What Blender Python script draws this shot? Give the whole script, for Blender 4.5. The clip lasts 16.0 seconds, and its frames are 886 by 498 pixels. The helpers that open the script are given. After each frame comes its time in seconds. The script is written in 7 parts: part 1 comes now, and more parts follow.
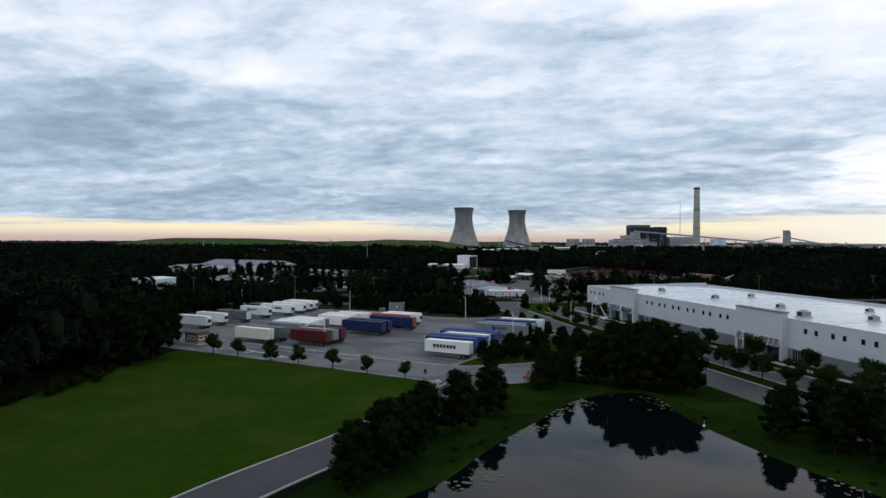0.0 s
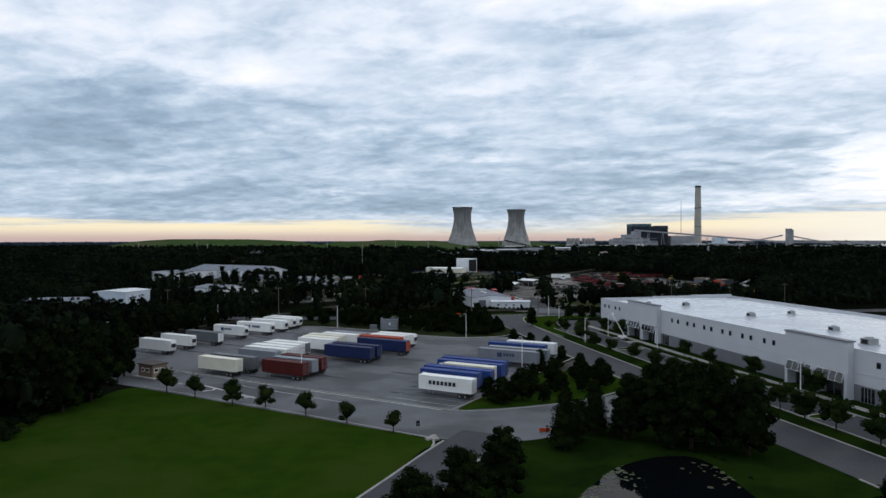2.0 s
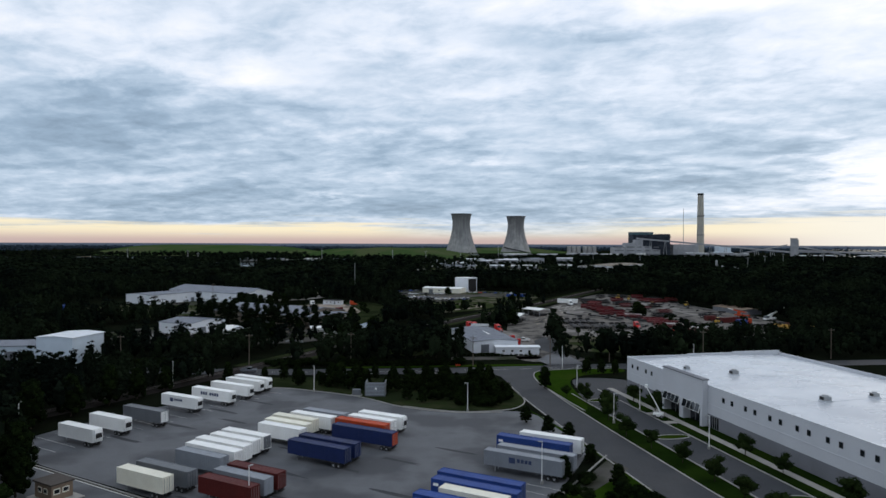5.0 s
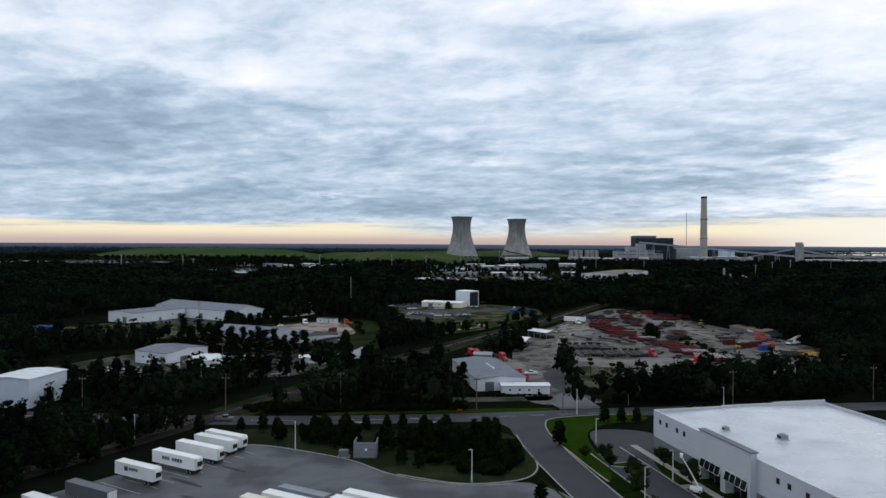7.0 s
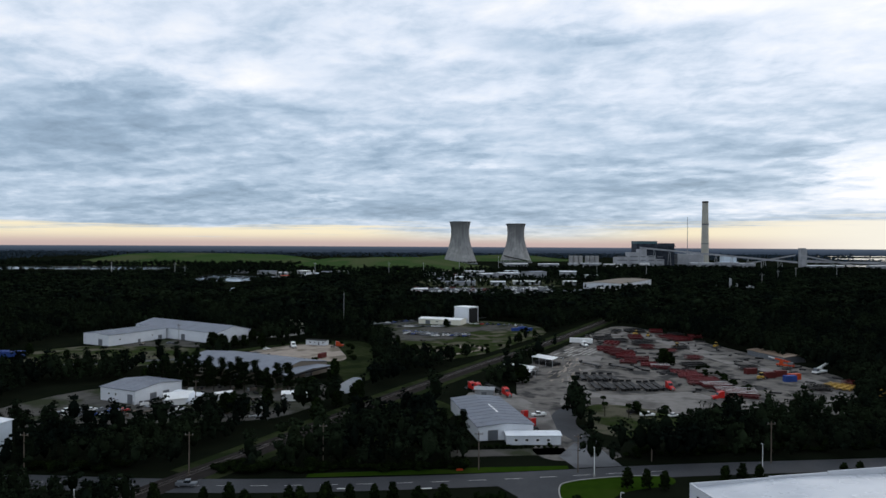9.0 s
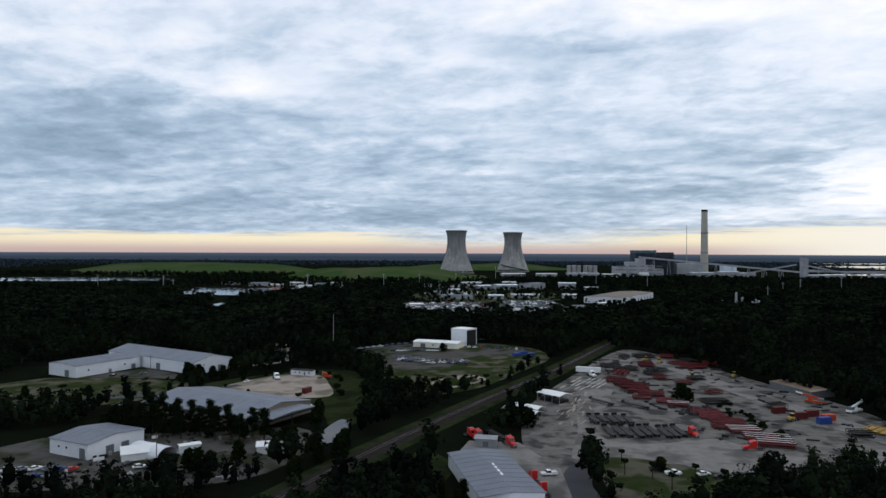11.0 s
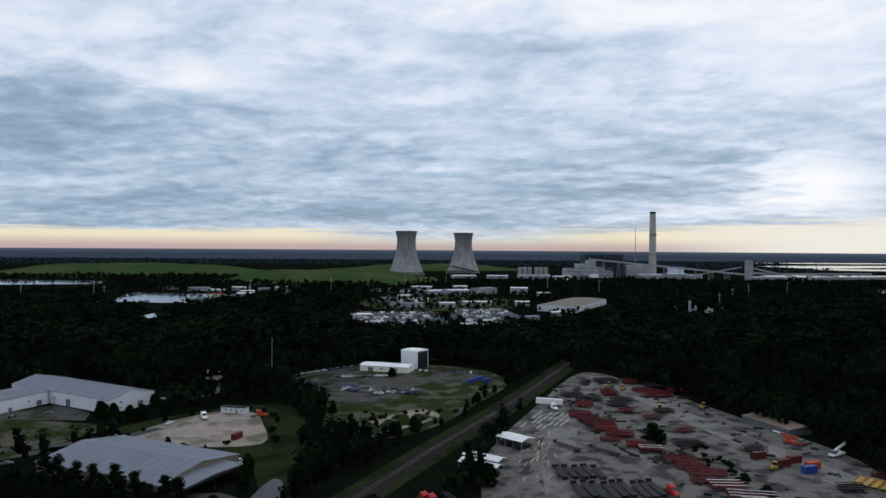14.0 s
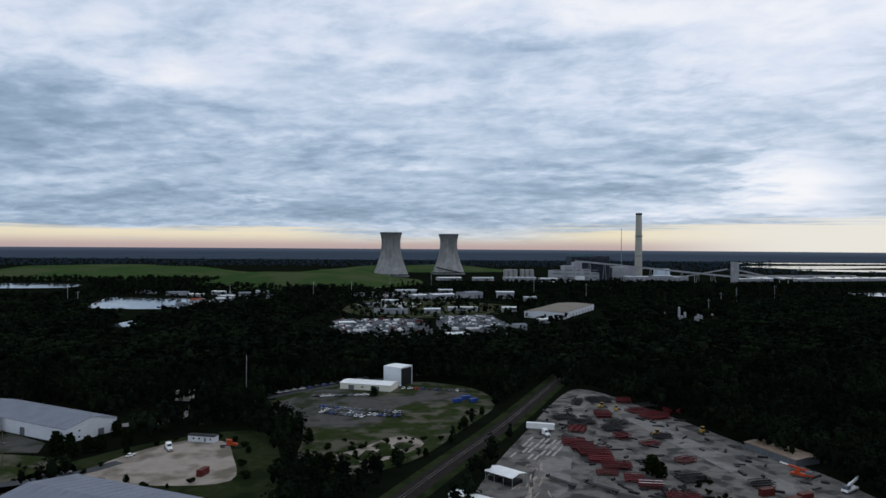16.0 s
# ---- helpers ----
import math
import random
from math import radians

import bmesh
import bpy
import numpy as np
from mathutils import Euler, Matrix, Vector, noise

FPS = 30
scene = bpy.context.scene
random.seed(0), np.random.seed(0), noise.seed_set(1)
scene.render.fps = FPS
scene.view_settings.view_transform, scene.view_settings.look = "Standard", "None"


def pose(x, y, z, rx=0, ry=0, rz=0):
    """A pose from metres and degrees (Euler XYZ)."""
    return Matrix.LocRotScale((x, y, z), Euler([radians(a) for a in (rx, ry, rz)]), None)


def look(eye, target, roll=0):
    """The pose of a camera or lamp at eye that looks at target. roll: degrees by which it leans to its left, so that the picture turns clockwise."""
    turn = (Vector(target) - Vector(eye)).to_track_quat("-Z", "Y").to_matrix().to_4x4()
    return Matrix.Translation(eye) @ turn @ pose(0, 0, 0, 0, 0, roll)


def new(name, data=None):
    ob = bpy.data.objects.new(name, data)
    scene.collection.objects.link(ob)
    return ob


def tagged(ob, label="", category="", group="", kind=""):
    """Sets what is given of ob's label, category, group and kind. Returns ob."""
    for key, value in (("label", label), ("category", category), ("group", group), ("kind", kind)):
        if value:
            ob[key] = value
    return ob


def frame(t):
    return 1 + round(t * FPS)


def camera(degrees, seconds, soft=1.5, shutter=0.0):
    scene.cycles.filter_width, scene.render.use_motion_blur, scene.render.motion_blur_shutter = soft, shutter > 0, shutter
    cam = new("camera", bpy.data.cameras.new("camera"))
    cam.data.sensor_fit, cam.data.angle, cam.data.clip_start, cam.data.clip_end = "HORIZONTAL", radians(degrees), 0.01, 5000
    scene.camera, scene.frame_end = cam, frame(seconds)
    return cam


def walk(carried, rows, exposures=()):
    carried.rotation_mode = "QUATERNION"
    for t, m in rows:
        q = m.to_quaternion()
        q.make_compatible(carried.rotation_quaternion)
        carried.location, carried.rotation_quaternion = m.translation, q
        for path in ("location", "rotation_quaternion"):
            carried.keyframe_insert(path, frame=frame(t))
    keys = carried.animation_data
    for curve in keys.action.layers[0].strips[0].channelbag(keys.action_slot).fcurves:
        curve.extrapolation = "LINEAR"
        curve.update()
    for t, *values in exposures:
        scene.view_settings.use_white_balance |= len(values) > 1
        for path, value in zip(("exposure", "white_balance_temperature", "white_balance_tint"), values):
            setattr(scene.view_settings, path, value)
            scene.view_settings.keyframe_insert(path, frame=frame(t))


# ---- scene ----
PATH = [
    (0, (1.074, 9.017, 28.632), (1.036, 11.016, 28.605), 0.2),
    (0.5, (1.154, 17.247, 28.615), (1.114, 19.247, 28.588), 0.0),
    (1, (1.004, 24.537, 28.948), (0.963, 26.536, 28.923), 0.1),
    (1.5, (0.929, 30.591, 30.425), (0.891, 32.59, 30.396), 0.0),
    (2, (0.916, 36.551, 32.139), (0.882, 38.551, 32.109), -0.1),
    (2.5, (0.878, 43.127, 34.094), (0.847, 45.126, 34.066), -0.0),
    (3, (0.766, 49.74, 36.349), (0.738, 51.74, 36.322), 0.2),
    (3.5, (0.862, 56.426, 38.665), (0.835, 58.426, 38.64), 0.1),
    (4, (0.626, 63.118, 40.831), (0.598, 65.118, 40.808), 0.1),
    (4.5, (0.534, 69.58, 43.142), (0.505, 71.579, 43.12), 0.2),
    (7, (0.053, 102.788, 55.252), (0.023, 104.788, 55.232), 0.3),
    (7.5, (-0.223, 109.541, 57.701), (-0.252, 111.541, 57.681), 0.4),
    (8, (-0.305, 116.845, 59.9), (-0.333, 118.844, 59.881), 0.3),
    (8.5, (-0.105, 124.247, 62.494), (-0.133, 126.247, 62.476), 0.3),
    (9, (-0.11, 131.862, 64.442), (-0.135, 133.862, 64.429), 0.3),
    (11.5, (-0.622, 172.656, 75.998), (-0.628, 174.656, 76.005), 0.2),
    (12, (-0.511, 179.969, 78.477), (-0.502, 181.969, 78.484), 0.2),
    (12.5, (-0.927, 185.543, 80.874), (-0.888, 187.542, 80.881), 0.3),
    (13, (-0.858, 190.993, 83.018), (-0.785, 192.991, 83.021), 0.3),
    (13.5, (-0.758, 196.046, 85.236), (-0.653, 198.043, 85.236), 0.4),
    (14, (-0.699, 201.297, 87.464), (-0.567, 203.293, 87.461), 0.4),
    (14.5, (-0.436, 206.876, 89.581), (-0.284, 208.87, 89.576), 0.4),
    (15, (0.051, 211.971, 92.455), (0.215, 213.964, 92.447), 0.5),
    (15.5, (0.462, 218.048, 94.118), (0.633, 220.041, 94.112), 0.5),
    (16, (1.146, 224.787, 95.985), (1.321, 226.779, 95.979), 0.4),
]
cam = camera(65.5, 16.0)
walk(cam, [(t, look(eye, target, roll)) for t, eye, target, roll in PATH], [(0, -0.02, 6580, 10), (4.5, -0.02, 6540, 10), (9, -0.06, 6500, 10), (12.5, -0.10, 6440, 10.5), (16, -0.26, 6320, 11)])

# ---- world: overcast evening sky with a clear warm strip at the horizon ----
world = bpy.data.worlds.new("sky")
scene.world = world
world.use_nodes = True
wt = world.node_tree
wt.nodes.clear()


def wn(kind):
    return wt.nodes.new(kind)


def wmath(op, a, b=None, c=None, clamp=False):
    n = wn("ShaderNodeMath")
    n.operation, n.use_clamp = op, clamp
    for i, v in enumerate((a, b, c)):
        if v is None:
            continue
        if isinstance(v, (int, float)):
            n.inputs[i].default_value = v
        else:
            wt.links.new(v, n.inputs[i])
    return n.outputs[0]


def wstep(v, lo, hi):
    n = wn("ShaderNodeMapRange")
    n.interpolation_type = "SMOOTHSTEP"
    wt.links.new(v, n.inputs[0])
    n.inputs[1].default_value, n.inputs[2].default_value = lo, hi
    return n.outputs[0]


def wmix(f, a, b):
    n = wn("ShaderNodeMix")
    n.data_type = "RGBA"
    for s, v in ((n.inputs[0], f), (n.inputs[6], a), (n.inputs[7], b)):
        if isinstance(v, tuple):
            s.default_value = (*v, 1)
        elif isinstance(v, (int, float)):
            s.default_value = v
        else:
            wt.links.new(v, s)
    return n.outputs[2]


def wnoise(vec, scale, detail, rough=0.55, dist=0.0):
    n = wn("ShaderNodeTexNoise")
    wt.links.new(vec, n.inputs["Vector"])
    n.inputs["Scale"].default_value, n.inputs["Detail"].default_value = scale, detail
    n.inputs["Roughness"].default_value, n.inputs["Distortion"].default_value = rough, dist
    return n.outputs[0]


def wvec(x, y, z):
    n = wn("ShaderNodeCombineXYZ")
    for s, v in zip(n.inputs, (x, y, z)):
        if isinstance(v, (int, float)):
            s.default_value = v
        else:
            wt.links.new(v, s)
    return n.outputs[0]


SUN_EL, SUN_AZ = 24.0, 48.0  # degrees above the horizon, and to the right of the camera's way
way = wn("ShaderNodeTexCoord").outputs["Generated"]
sep = wn("ShaderNodeSeparateXYZ")
wt.links.new(way, sep.inputs[0])
dx, dy, dz = sep.outputs
sky = wn("ShaderNodeTexSky")
sky.sky_type, sky.sun_disc = "NISHITA", False
sky.sun_elevation, sky.sun_rotation = radians(SUN_EL), radians(SUN_AZ)
clear = wn("ShaderNodeVectorMath")
clear.operation = "SCALE"
wt.links.new(sky.outputs[0], clear.inputs[0])
clear.inputs["Scale"].default_value = 0.1
up = wmath("ADD", wmath("MAXIMUM", dz, 0.0), 0.15)
px, py = wmath("DIVIDE", dx, up), wmath("DIVIDE", dy, up)
# ragged streaks on a flat cloud deck, drawn out along the wind, and a finer ripple
drift = wmath("ADD", py, wmath("MULTIPLY", px, 0.14))
streaks = wnoise(wvec(wmath("MULTIPLY", px, 0.62), drift, 0.0), 1.7, 7.0, 0.57, 0.12)
ripple = wnoise(wvec(wmath("MULTIPLY", px, 1.15), wmath("MULTIPLY", drift, 1.2), 9.1), 5.2, 6.0, 0.58, 0.25)
sheets = wnoise(wvec(wmath("MULTIPLY", px, 0.35), py, 3.7), 1.1, 4.0, 0.5)
cloud = wmath("ADD", wmath("MULTIPLY", wmath("SUBTRACT", streaks, 0.5), 0.72), wmath("MULTIPLY", wmath("SUBTRACT", ripple, 0.5), 0.68))
cloud = wmath("ADD", cloud, wmath("MULTIPLY", wmath("SUBTRACT", sheets, 0.5), 0.55))
cloud = wmath("MULTIPLY", cloud, wmath("ADD", 1.0, wmath("MULTIPLY", wstep(dz, 0.34, 0.46), 1.6)))
cloud = wmath("SUBTRACT", cloud, wmath("MULTIPLY", wstep(dz, 0.34, 0.50), 0.10))
cloud = wmath("ADD", cloud, wmath("ADD", 0.475, wmath("MULTIPLY", wstep(dz, 0.08, 0.34), 0.29)))
# thin and thick places of the deck ahead: bearing, height, breadth, depth, how thin
ahead = wmath("MAXIMUM", dy, 0.2)
bx = wmath("ADD", wmath("DIVIDE", dx, ahead), wmath("MULTIPLY", wmath("SUBTRACT", ripple, 0.5), 0.16))
bz = wmath("ADD", wmath("DIVIDE", dz, ahead), wmath("MULTIPLY", wmath("SUBTRACT", streaks, 0.5), 0.07))
thin = None
for cx, cz, rx, rz, k in (
    (-0.30, 0.238, 0.13, 0.030, 0.30), (0.043, 0.275, 0.10, 0.018, 0.20), (-0.46, 0.310, 0.16, 0.030, 0.14), (0.36, 0.345, 0.22, 0.040, 0.24),
    (-0.01, 0.150, 0.17, 0.018, 0.20), (0.076, 0.118, 0.05, 0.008, 0.20), (0.355, 0.107, 0.10, 0.013, 0.22), (0.62, 0.105, 0.10, 0.040, 0.55),
    (-0.137, 0.060, 0.05, 0.006, 0.20), (0.57, 0.250, 0.16, 0.060, 0.12), (0.50, 0.060, 0.22, 0.018, 0.20), (-0.54, 0.160, 0.22, 0.050, -0.10),
    (-0.61, 0.240, 0.10, 0.018, -0.12), (0.125, 0.295, 0.09, 0.022, -0.20), (0.20, 0.088, 0.24, 0.020, -0.12), (-0.41, 0.068, 0.32, 0.022, -0.11),
    (-0.17, 0.115, 0.22, 0.030, -0.06), (0.306, 0.168, 0.16, 0.022, -0.08),
):
    q = wmath("ADD", wmath("POWER", wmath("ABSOLUTE", wmath("MULTIPLY", wmath("SUBTRACT", bx, cx), 1 / rx)), 2.0), wmath("POWER", wmath("ABSOLUTE", wmath("MULTIPLY", wmath("SUBTRACT", bz, cz), 1 / rz)), 2.0))
    q = wmath("MULTIPLY", wmath("EXPONENT", wmath("MULTIPLY", q, -1.0)), k)
    thin = q if thin is None else wmath("ADD", thin, q)
cloud = wmath("ADD", cloud, wmath("MULTIPLY", thin, wstep(dy, 0.3, 0.6)))
ramp = wn("ShaderNodeValToRGB")
wt.links.new(cloud, ramp.inputs[0])
els = ramp.color_ramp.elements
els[0].position, els[0].color = 0.14, (0.235, 0.325, 0.440, 1)
els[1].position, els[1].color = 0.98, (1.06, 1.07, 1.10, 1)
for p, c in ((0.36, (0.355, 0.480, 0.630)), (0.53, (0.535, 0.662, 0.820)), (0.72, (0.80, 0.885, 1.02))):
    e = els.new(p)
    e.color = (*c, 1)
vault = wmix(0.05, ramp.outputs[0], clear.outputs[0])
# the clear strip under the cloud deck, weaker over the middle, higher and paler to the right
wave = wmath("MULTIPLY", wmath("SUBTRACT", wnoise(wvec(wmath("MULTIPLY", dx, 1.6), wmath("MULTIPLY", dz, 44.0), 0.0), 2.0, 7.0, 0.64), 0.5), 0.085)
edge = wmath("SUBTRACT", wmath("ADD", dz, wave), wmath("MULTIPLY", wstep(dx, 0.24, 0.46), 0.016))
strip = wmath("SUBTRACT", 1.0, wstep(edge, 0.014, 0.032))
middle = wmath("MULTIPLY", wstep(dx, -0.16, 0.02), wmath("SUBTRACT", 1.0, wstep(dx, 0.14, 0.34)))
strip = wmath("MULTIPLY", strip, wmath("SUBTRACT", 0.96, wmath("MULTIPLY", middle, wmath("MULTIPLY", wstep(dz, 0.000, 0.020), 0.75))))
warm = wmix(wstep(dz, -0.001, 0.018), (0.60, 0.45, 0.42), (1.0, 0.885, 0.63))
warm = wmix(wstep(dx, 0.30, 0.55), warm, (1.0, 0.95, 0.83))
vault = wmix(strip, vault, warm)
# hazy land beyond the reach of the ground sheet
land = wmix(wnoise(wvec(wmath("MULTIPLY", dx, 6.0), wmath("MULTIPLY", dz, 160.0), 0.0), 3.0, 3.0), (0.028, 0.042, 0.068), (0.046, 0.064, 0.094))
land = wmix(wstep(dz, -0.010, -0.003), land, (0.075, 0.100, 0.145))
final = wmix(wstep(dz, -0.0040, -0.0026), land, vault)
bg = wn("ShaderNodeBackground")
wt.links.new(final, bg.inputs[0])
bg.inputs[1].default_value = 1.0
wt.links.new(bg.outputs[0], wn("ShaderNodeOutputWorld").inputs[0])

sun = new("sun", bpy.data.lights.new("sun", "SUN"))
sun.data.energy, sun.data.angle, sun.data.color = 0.5, radians(25), (1.0, 0.93, 0.84)
az, el = radians(SUN_AZ), radians(SUN_EL)
sun.matrix_world = look((0, 0, 300), (-math.sin(az) * math.cos(el), -math.cos(az) * math.cos(el), 300 - math.sin(el)))


# ---- materials ----
def mat(name, colour, rough=0.8, metal=0.0, second=None, size=4.0, grain=0.3, amount=0.6, bump=0.0, vary=0.0, spec=0.5, third=None, third_size=30.0):
    """Two colours mixed by noise of a real size in metres, a larger stain, a fine grain, relief, and a change from piece to piece."""
    m = bpy.data.materials.new(name)
    m.use_nodes = True
    t = m.node_tree
    b = t.nodes["Principled BSDF"]
    b.inputs["Roughness"].default_value, b.inputs["Metallic"].default_value = rough, metal
    b.inputs["Specular IOR Level"].default_value = spec
    where = t.nodes.new("ShaderNodeNewGeometry").outputs["Position"]

    def tex(s, detail=5.0):
        n = t.nodes.new("ShaderNodeTexNoise")
        t.links.new(where, n.inputs["Vector"])
        n.inputs["Scale"].default_value, n.inputs["Detail"].default_value = 1.0 / s, detail
        return n.outputs[0]

    def mix(f, a, c, blend="MIX"):
        n = t.nodes.new("ShaderNodeMix")
        n.data_type, n.blend_type = "RGBA", blend
        for s, v in ((n.inputs[0], f), (n.inputs[6], a), (n.inputs[7], c)):
            if isinstance(v, tuple):
                s.default_value = (*v, 1)
            elif isinstance(v, (int, float)):
                s.default_value = v
            else:
                t.links.new(v, s)
        return n.outputs[2]

    def span(v, lo, hi, a=0.0, c=1.0):
        n = t.nodes.new("ShaderNodeMapRange")
        t.links.new(v, n.inputs[0])
        for i, k in enumerate((lo, hi, a, c)):
            n.inputs[i + 1].default_value = k
        return n.outputs[0]

    second = second or tuple(c * 0.72 for c in colour)
    col = mix(span(tex(size), 0.40, 0.64, 0.0, amount), colour, second)
    if third:
        col = mix(span(tex(third_size, 3.0), 0.48, 0.60), col, third)
    g = tex(grain, 3.0)
    col = mix(span(g, 0.3, 0.7, 0.0, 0.22), col, tuple(c * 0.62 for c in colour))
    if vary:
        info = t.nodes.new("ShaderNodeObjectInfo").outputs["Random"]
        hsv = t.nodes.new("ShaderNodeHueSaturation")
        t.links.new(col, hsv.inputs["Color"])
        t.links.new(span(info, 0, 1, 1 - vary, 1 + vary), hsv.inputs["Value"])
        col = hsv.outputs[0]
    t.links.new(col, b.inputs["Base Color"])
    if rough > 0.04:
        t.links.new(span(g, 0.3, 0.7, max(rough - 0.08, 0.02), min(rough + 0.08, 1.0)), b.inputs["Roughness"])
    if bump:
        n = t.nodes.new("ShaderNodeBump")
        n.inputs["Strength"].default_value, n.inputs["Distance"].default_value = 0.6, bump
        t.links.new(g, n.inputs["Height"])
        t.links.new(n.outputs[0], b.inputs["Normal"])
    return m


def leaf_mat(name, dark, light, size=6.0):
    m = mat(name, dark, 0.75, second=light, size=size, grain=0.9, amount=0.9, spec=0.0)
    t = m.node_tree
    b = t.nodes["Principled BSDF"]
    old = b.inputs["Base Color"].links[0].from_socket
    hsv = t.nodes.new("ShaderNodeHueSaturation")
    isl = t.nodes.new("ShaderNodeNewGeometry").outputs["Random Per Island"]
    r = t.nodes.new("ShaderNodeMapRange")
    t.links.new(isl, r.inputs[0])
    r.inputs[3].default_value, r.inputs[4].default_value = 0.55, 1.5
    t.links.new(old, hsv.inputs["Color"])
    t.links.new(r.outputs[0], hsv.inputs["Value"])
    t.links.new(hsv.outputs[0], b.inputs["Base Color"])
    return m


GRASS = mat("mown_grass", (0.0200, 0.0435, 0.0046), 1.0, second=(0.0132, 0.0300, 0.0038), size=3.2, grain=0.3, third=(0.0270, 0.0450, 0.0068), third_size=19, bump=0.08, spec=0.0)
# Darker greens than the lawn's, for the pond bank and verges.
BANK = mat("dark_bank_grass", (0.0088, 0.0200, 0.0034), 1.0, second=(0.0058, 0.0120, 0.0029), size=2.2, grain=0.3, third=(0.0135, 0.0270, 0.0042), third_size=12, bump=0.12, spec=0.0)
ROUGH_GRASS = mat("rough_grass", (0.023, 0.036, 0.011), 1.0, second=(0.052, 0.051, 0.031), size=6, grain=0.5, third=(0.100, 0.092, 0.068), third_size=15, bump=0.1, spec=0.0)
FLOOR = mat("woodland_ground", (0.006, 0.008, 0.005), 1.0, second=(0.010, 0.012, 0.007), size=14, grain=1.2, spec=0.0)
HILL = mat("landfill_grass", (0.036, 0.066, 0.021), 1.0, second=(0.052, 0.078, 0.030), size=70, grain=9, third=(0.066, 0.078, 0.036), third_size=160, spec=0.0)
ASPHALT = mat("lot_asphalt", (0.116, 0.119, 0.128), 0.8, second=(0.084, 0.087, 0.094), size=6, grain=0.25, third=(0.056, 0.058, 0.064), third_size=16, bump=0.01, spec=0.3)
ROAD = mat("road_asphalt", (0.037, 0.039, 0.044), 0.8, second=(0.028, 0.030, 0.033), size=9, grain=0.25, third=(0.044, 0.045, 0.049), third_size=17, bump=0.01, spec=0.25)
KERB = mat("kerb_concrete", (0.30, 0.29, 0.27), 0.85, second=(0.22, 0.21, 0.20), size=3, grain=0.1)
WALK = mat("pavement_concrete", (0.33, 0.31, 0.28), 0.85, second=(0.25, 0.24, 0.22), size=3, grain=0.12)
GRAVEL = mat("yard_gravel", (0.172, 0.158, 0.143), 1.0, second=(0.096, 0.090, 0.084), size=5, grain=0.5, third=(0.050, 0.049, 0.048), third_size=9, bump=0.05, spec=0.0)
BEATEN = mat("beaten_sand", (0.225, 0.210, 0.195), 1.0, second=(0.145, 0.137, 0.128), size=4, grain=0.4, third=(0.105, 0.098, 0.090), third_size=14, bump=0.04, spec=0.0)
SAND = mat("pale_sand", (0.34, 0.29, 0.245), 1.0, second=(0.25, 0.21, 0.175), size=7, grain=0.5, third=(0.15, 0.13, 0.10), third_size=17, bump=0.04, spec=0.0)
DIRT = mat("packed_dirt", (0.092, 0.087, 0.079), 1.0, second=(0.056, 0.054, 0.050), size=6, grain=0.5, third=(0.030, 0.036, 0.020), third_size=18, spec=0.0)
LINE = mat("road_paint", (0.62, 0.61, 0.57), 0.7, second=(0.42, 0.41, 0.38), size=1.2, grain=0.2)
WATER = mat("dark_water", (0.002, 0.003, 0.004), 0.015, second=(0.003, 0.004, 0.004), size=8, grain=3.0, spec=0.05)
SHADY_WATER = mat("shaded_pond_water", (0.012, 0.015, 0.018), 0.03, size=8, grain=3.0, spec=0.08)
FAR_WATER = mat("river_water", (0.05, 0.06, 0.07), 0.06, size=50, grain=20, spec=0.8)
LILY = mat("lily_pads", (0.050, 0.062, 0.020), 0.6, second=(0.085, 0.070, 0.03), size=2, grain=0.3)
RAIL_GRASS = mat("trackside_weeds", (0.020, 0.029, 0.011), 1.0, second=(0.040, 0.040, 0.022), size=4, grain=0.5, third=(0.014, 0.020, 0.009), third_size=15, bump=0.1, spec=0.0)
BALLAST = mat("rail_ballast", (0.031, 0.027, 0.025), 1.0, second=(0.019, 0.017, 0.016), size=3, grain=0.3, bump=0.05, spec=0.0)
RAIL = mat("rail_steel", (0.16, 0.14, 0.13), 0.35, 0.8)
SLEEPER = mat("sleeper_timber", (0.045, 0.036, 0.03), 0.9, vary=0.3)
WALL_LIGHT = mat("tilt_wall_paint", (0.54, 0.555, 0.585), 0.85, second=(0.49, 0.50, 0.53), size=6, grain=0.2, amount=0.5, spec=0.2)
WALL_DARK = mat("tilt_wall_dado", (0.185, 0.19, 0.21), 0.85, second=(0.155, 0.16, 0.175), size=5, grain=0.2, spec=0.2)
ROOF_WHITE = mat("white_roof_membrane", (0.53, 0.55, 0.58), 0.26, second=(0.41, 0.43, 0.47), size=13, grain=7.0, third=(0.58, 0.595, 0.62), third_size=18)
GLASS = mat("dark_window_glass", (0.012, 0.015, 0.019), 0.06, size=3, grain=1.0, spec=0.6)
METAL = mat("galvanised_metal", (0.33, 0.34, 0.35), 0.5, 0.5, size=2)
WHITE = mat("white_paint", (0.84, 0.84, 0.82), 0.5, second=(0.74, 0.73, 0.70), size=3, grain=0.3, amount=0.5, vary=0.07)
CREAM = mat("cream_paint", (0.80, 0.77, 0.65), 0.55, second=(0.68, 0.64, 0.52), size=3, grain=0.3, amount=0.5, vary=0.06)
BLUE = mat("blue_container_paint", (0.020, 0.058, 0.24), 0.6, second=(0.016, 0.042, 0.17), size=3, grain=0.3, vary=0.12, spec=0.25)
NAVY = mat("navy_container_paint", (0.010, 0.021, 0.085), 0.6, second=(0.008, 0.016, 0.06), size=3, grain=0.3, vary=0.1, spec=0.25)
RUST = mat("oxide_red_container_paint", (0.095, 0.012, 0.010), 0.65, second=(0.065, 0.010, 0.009), size=3, grain=0.3, vary=0.12, spec=0.25)
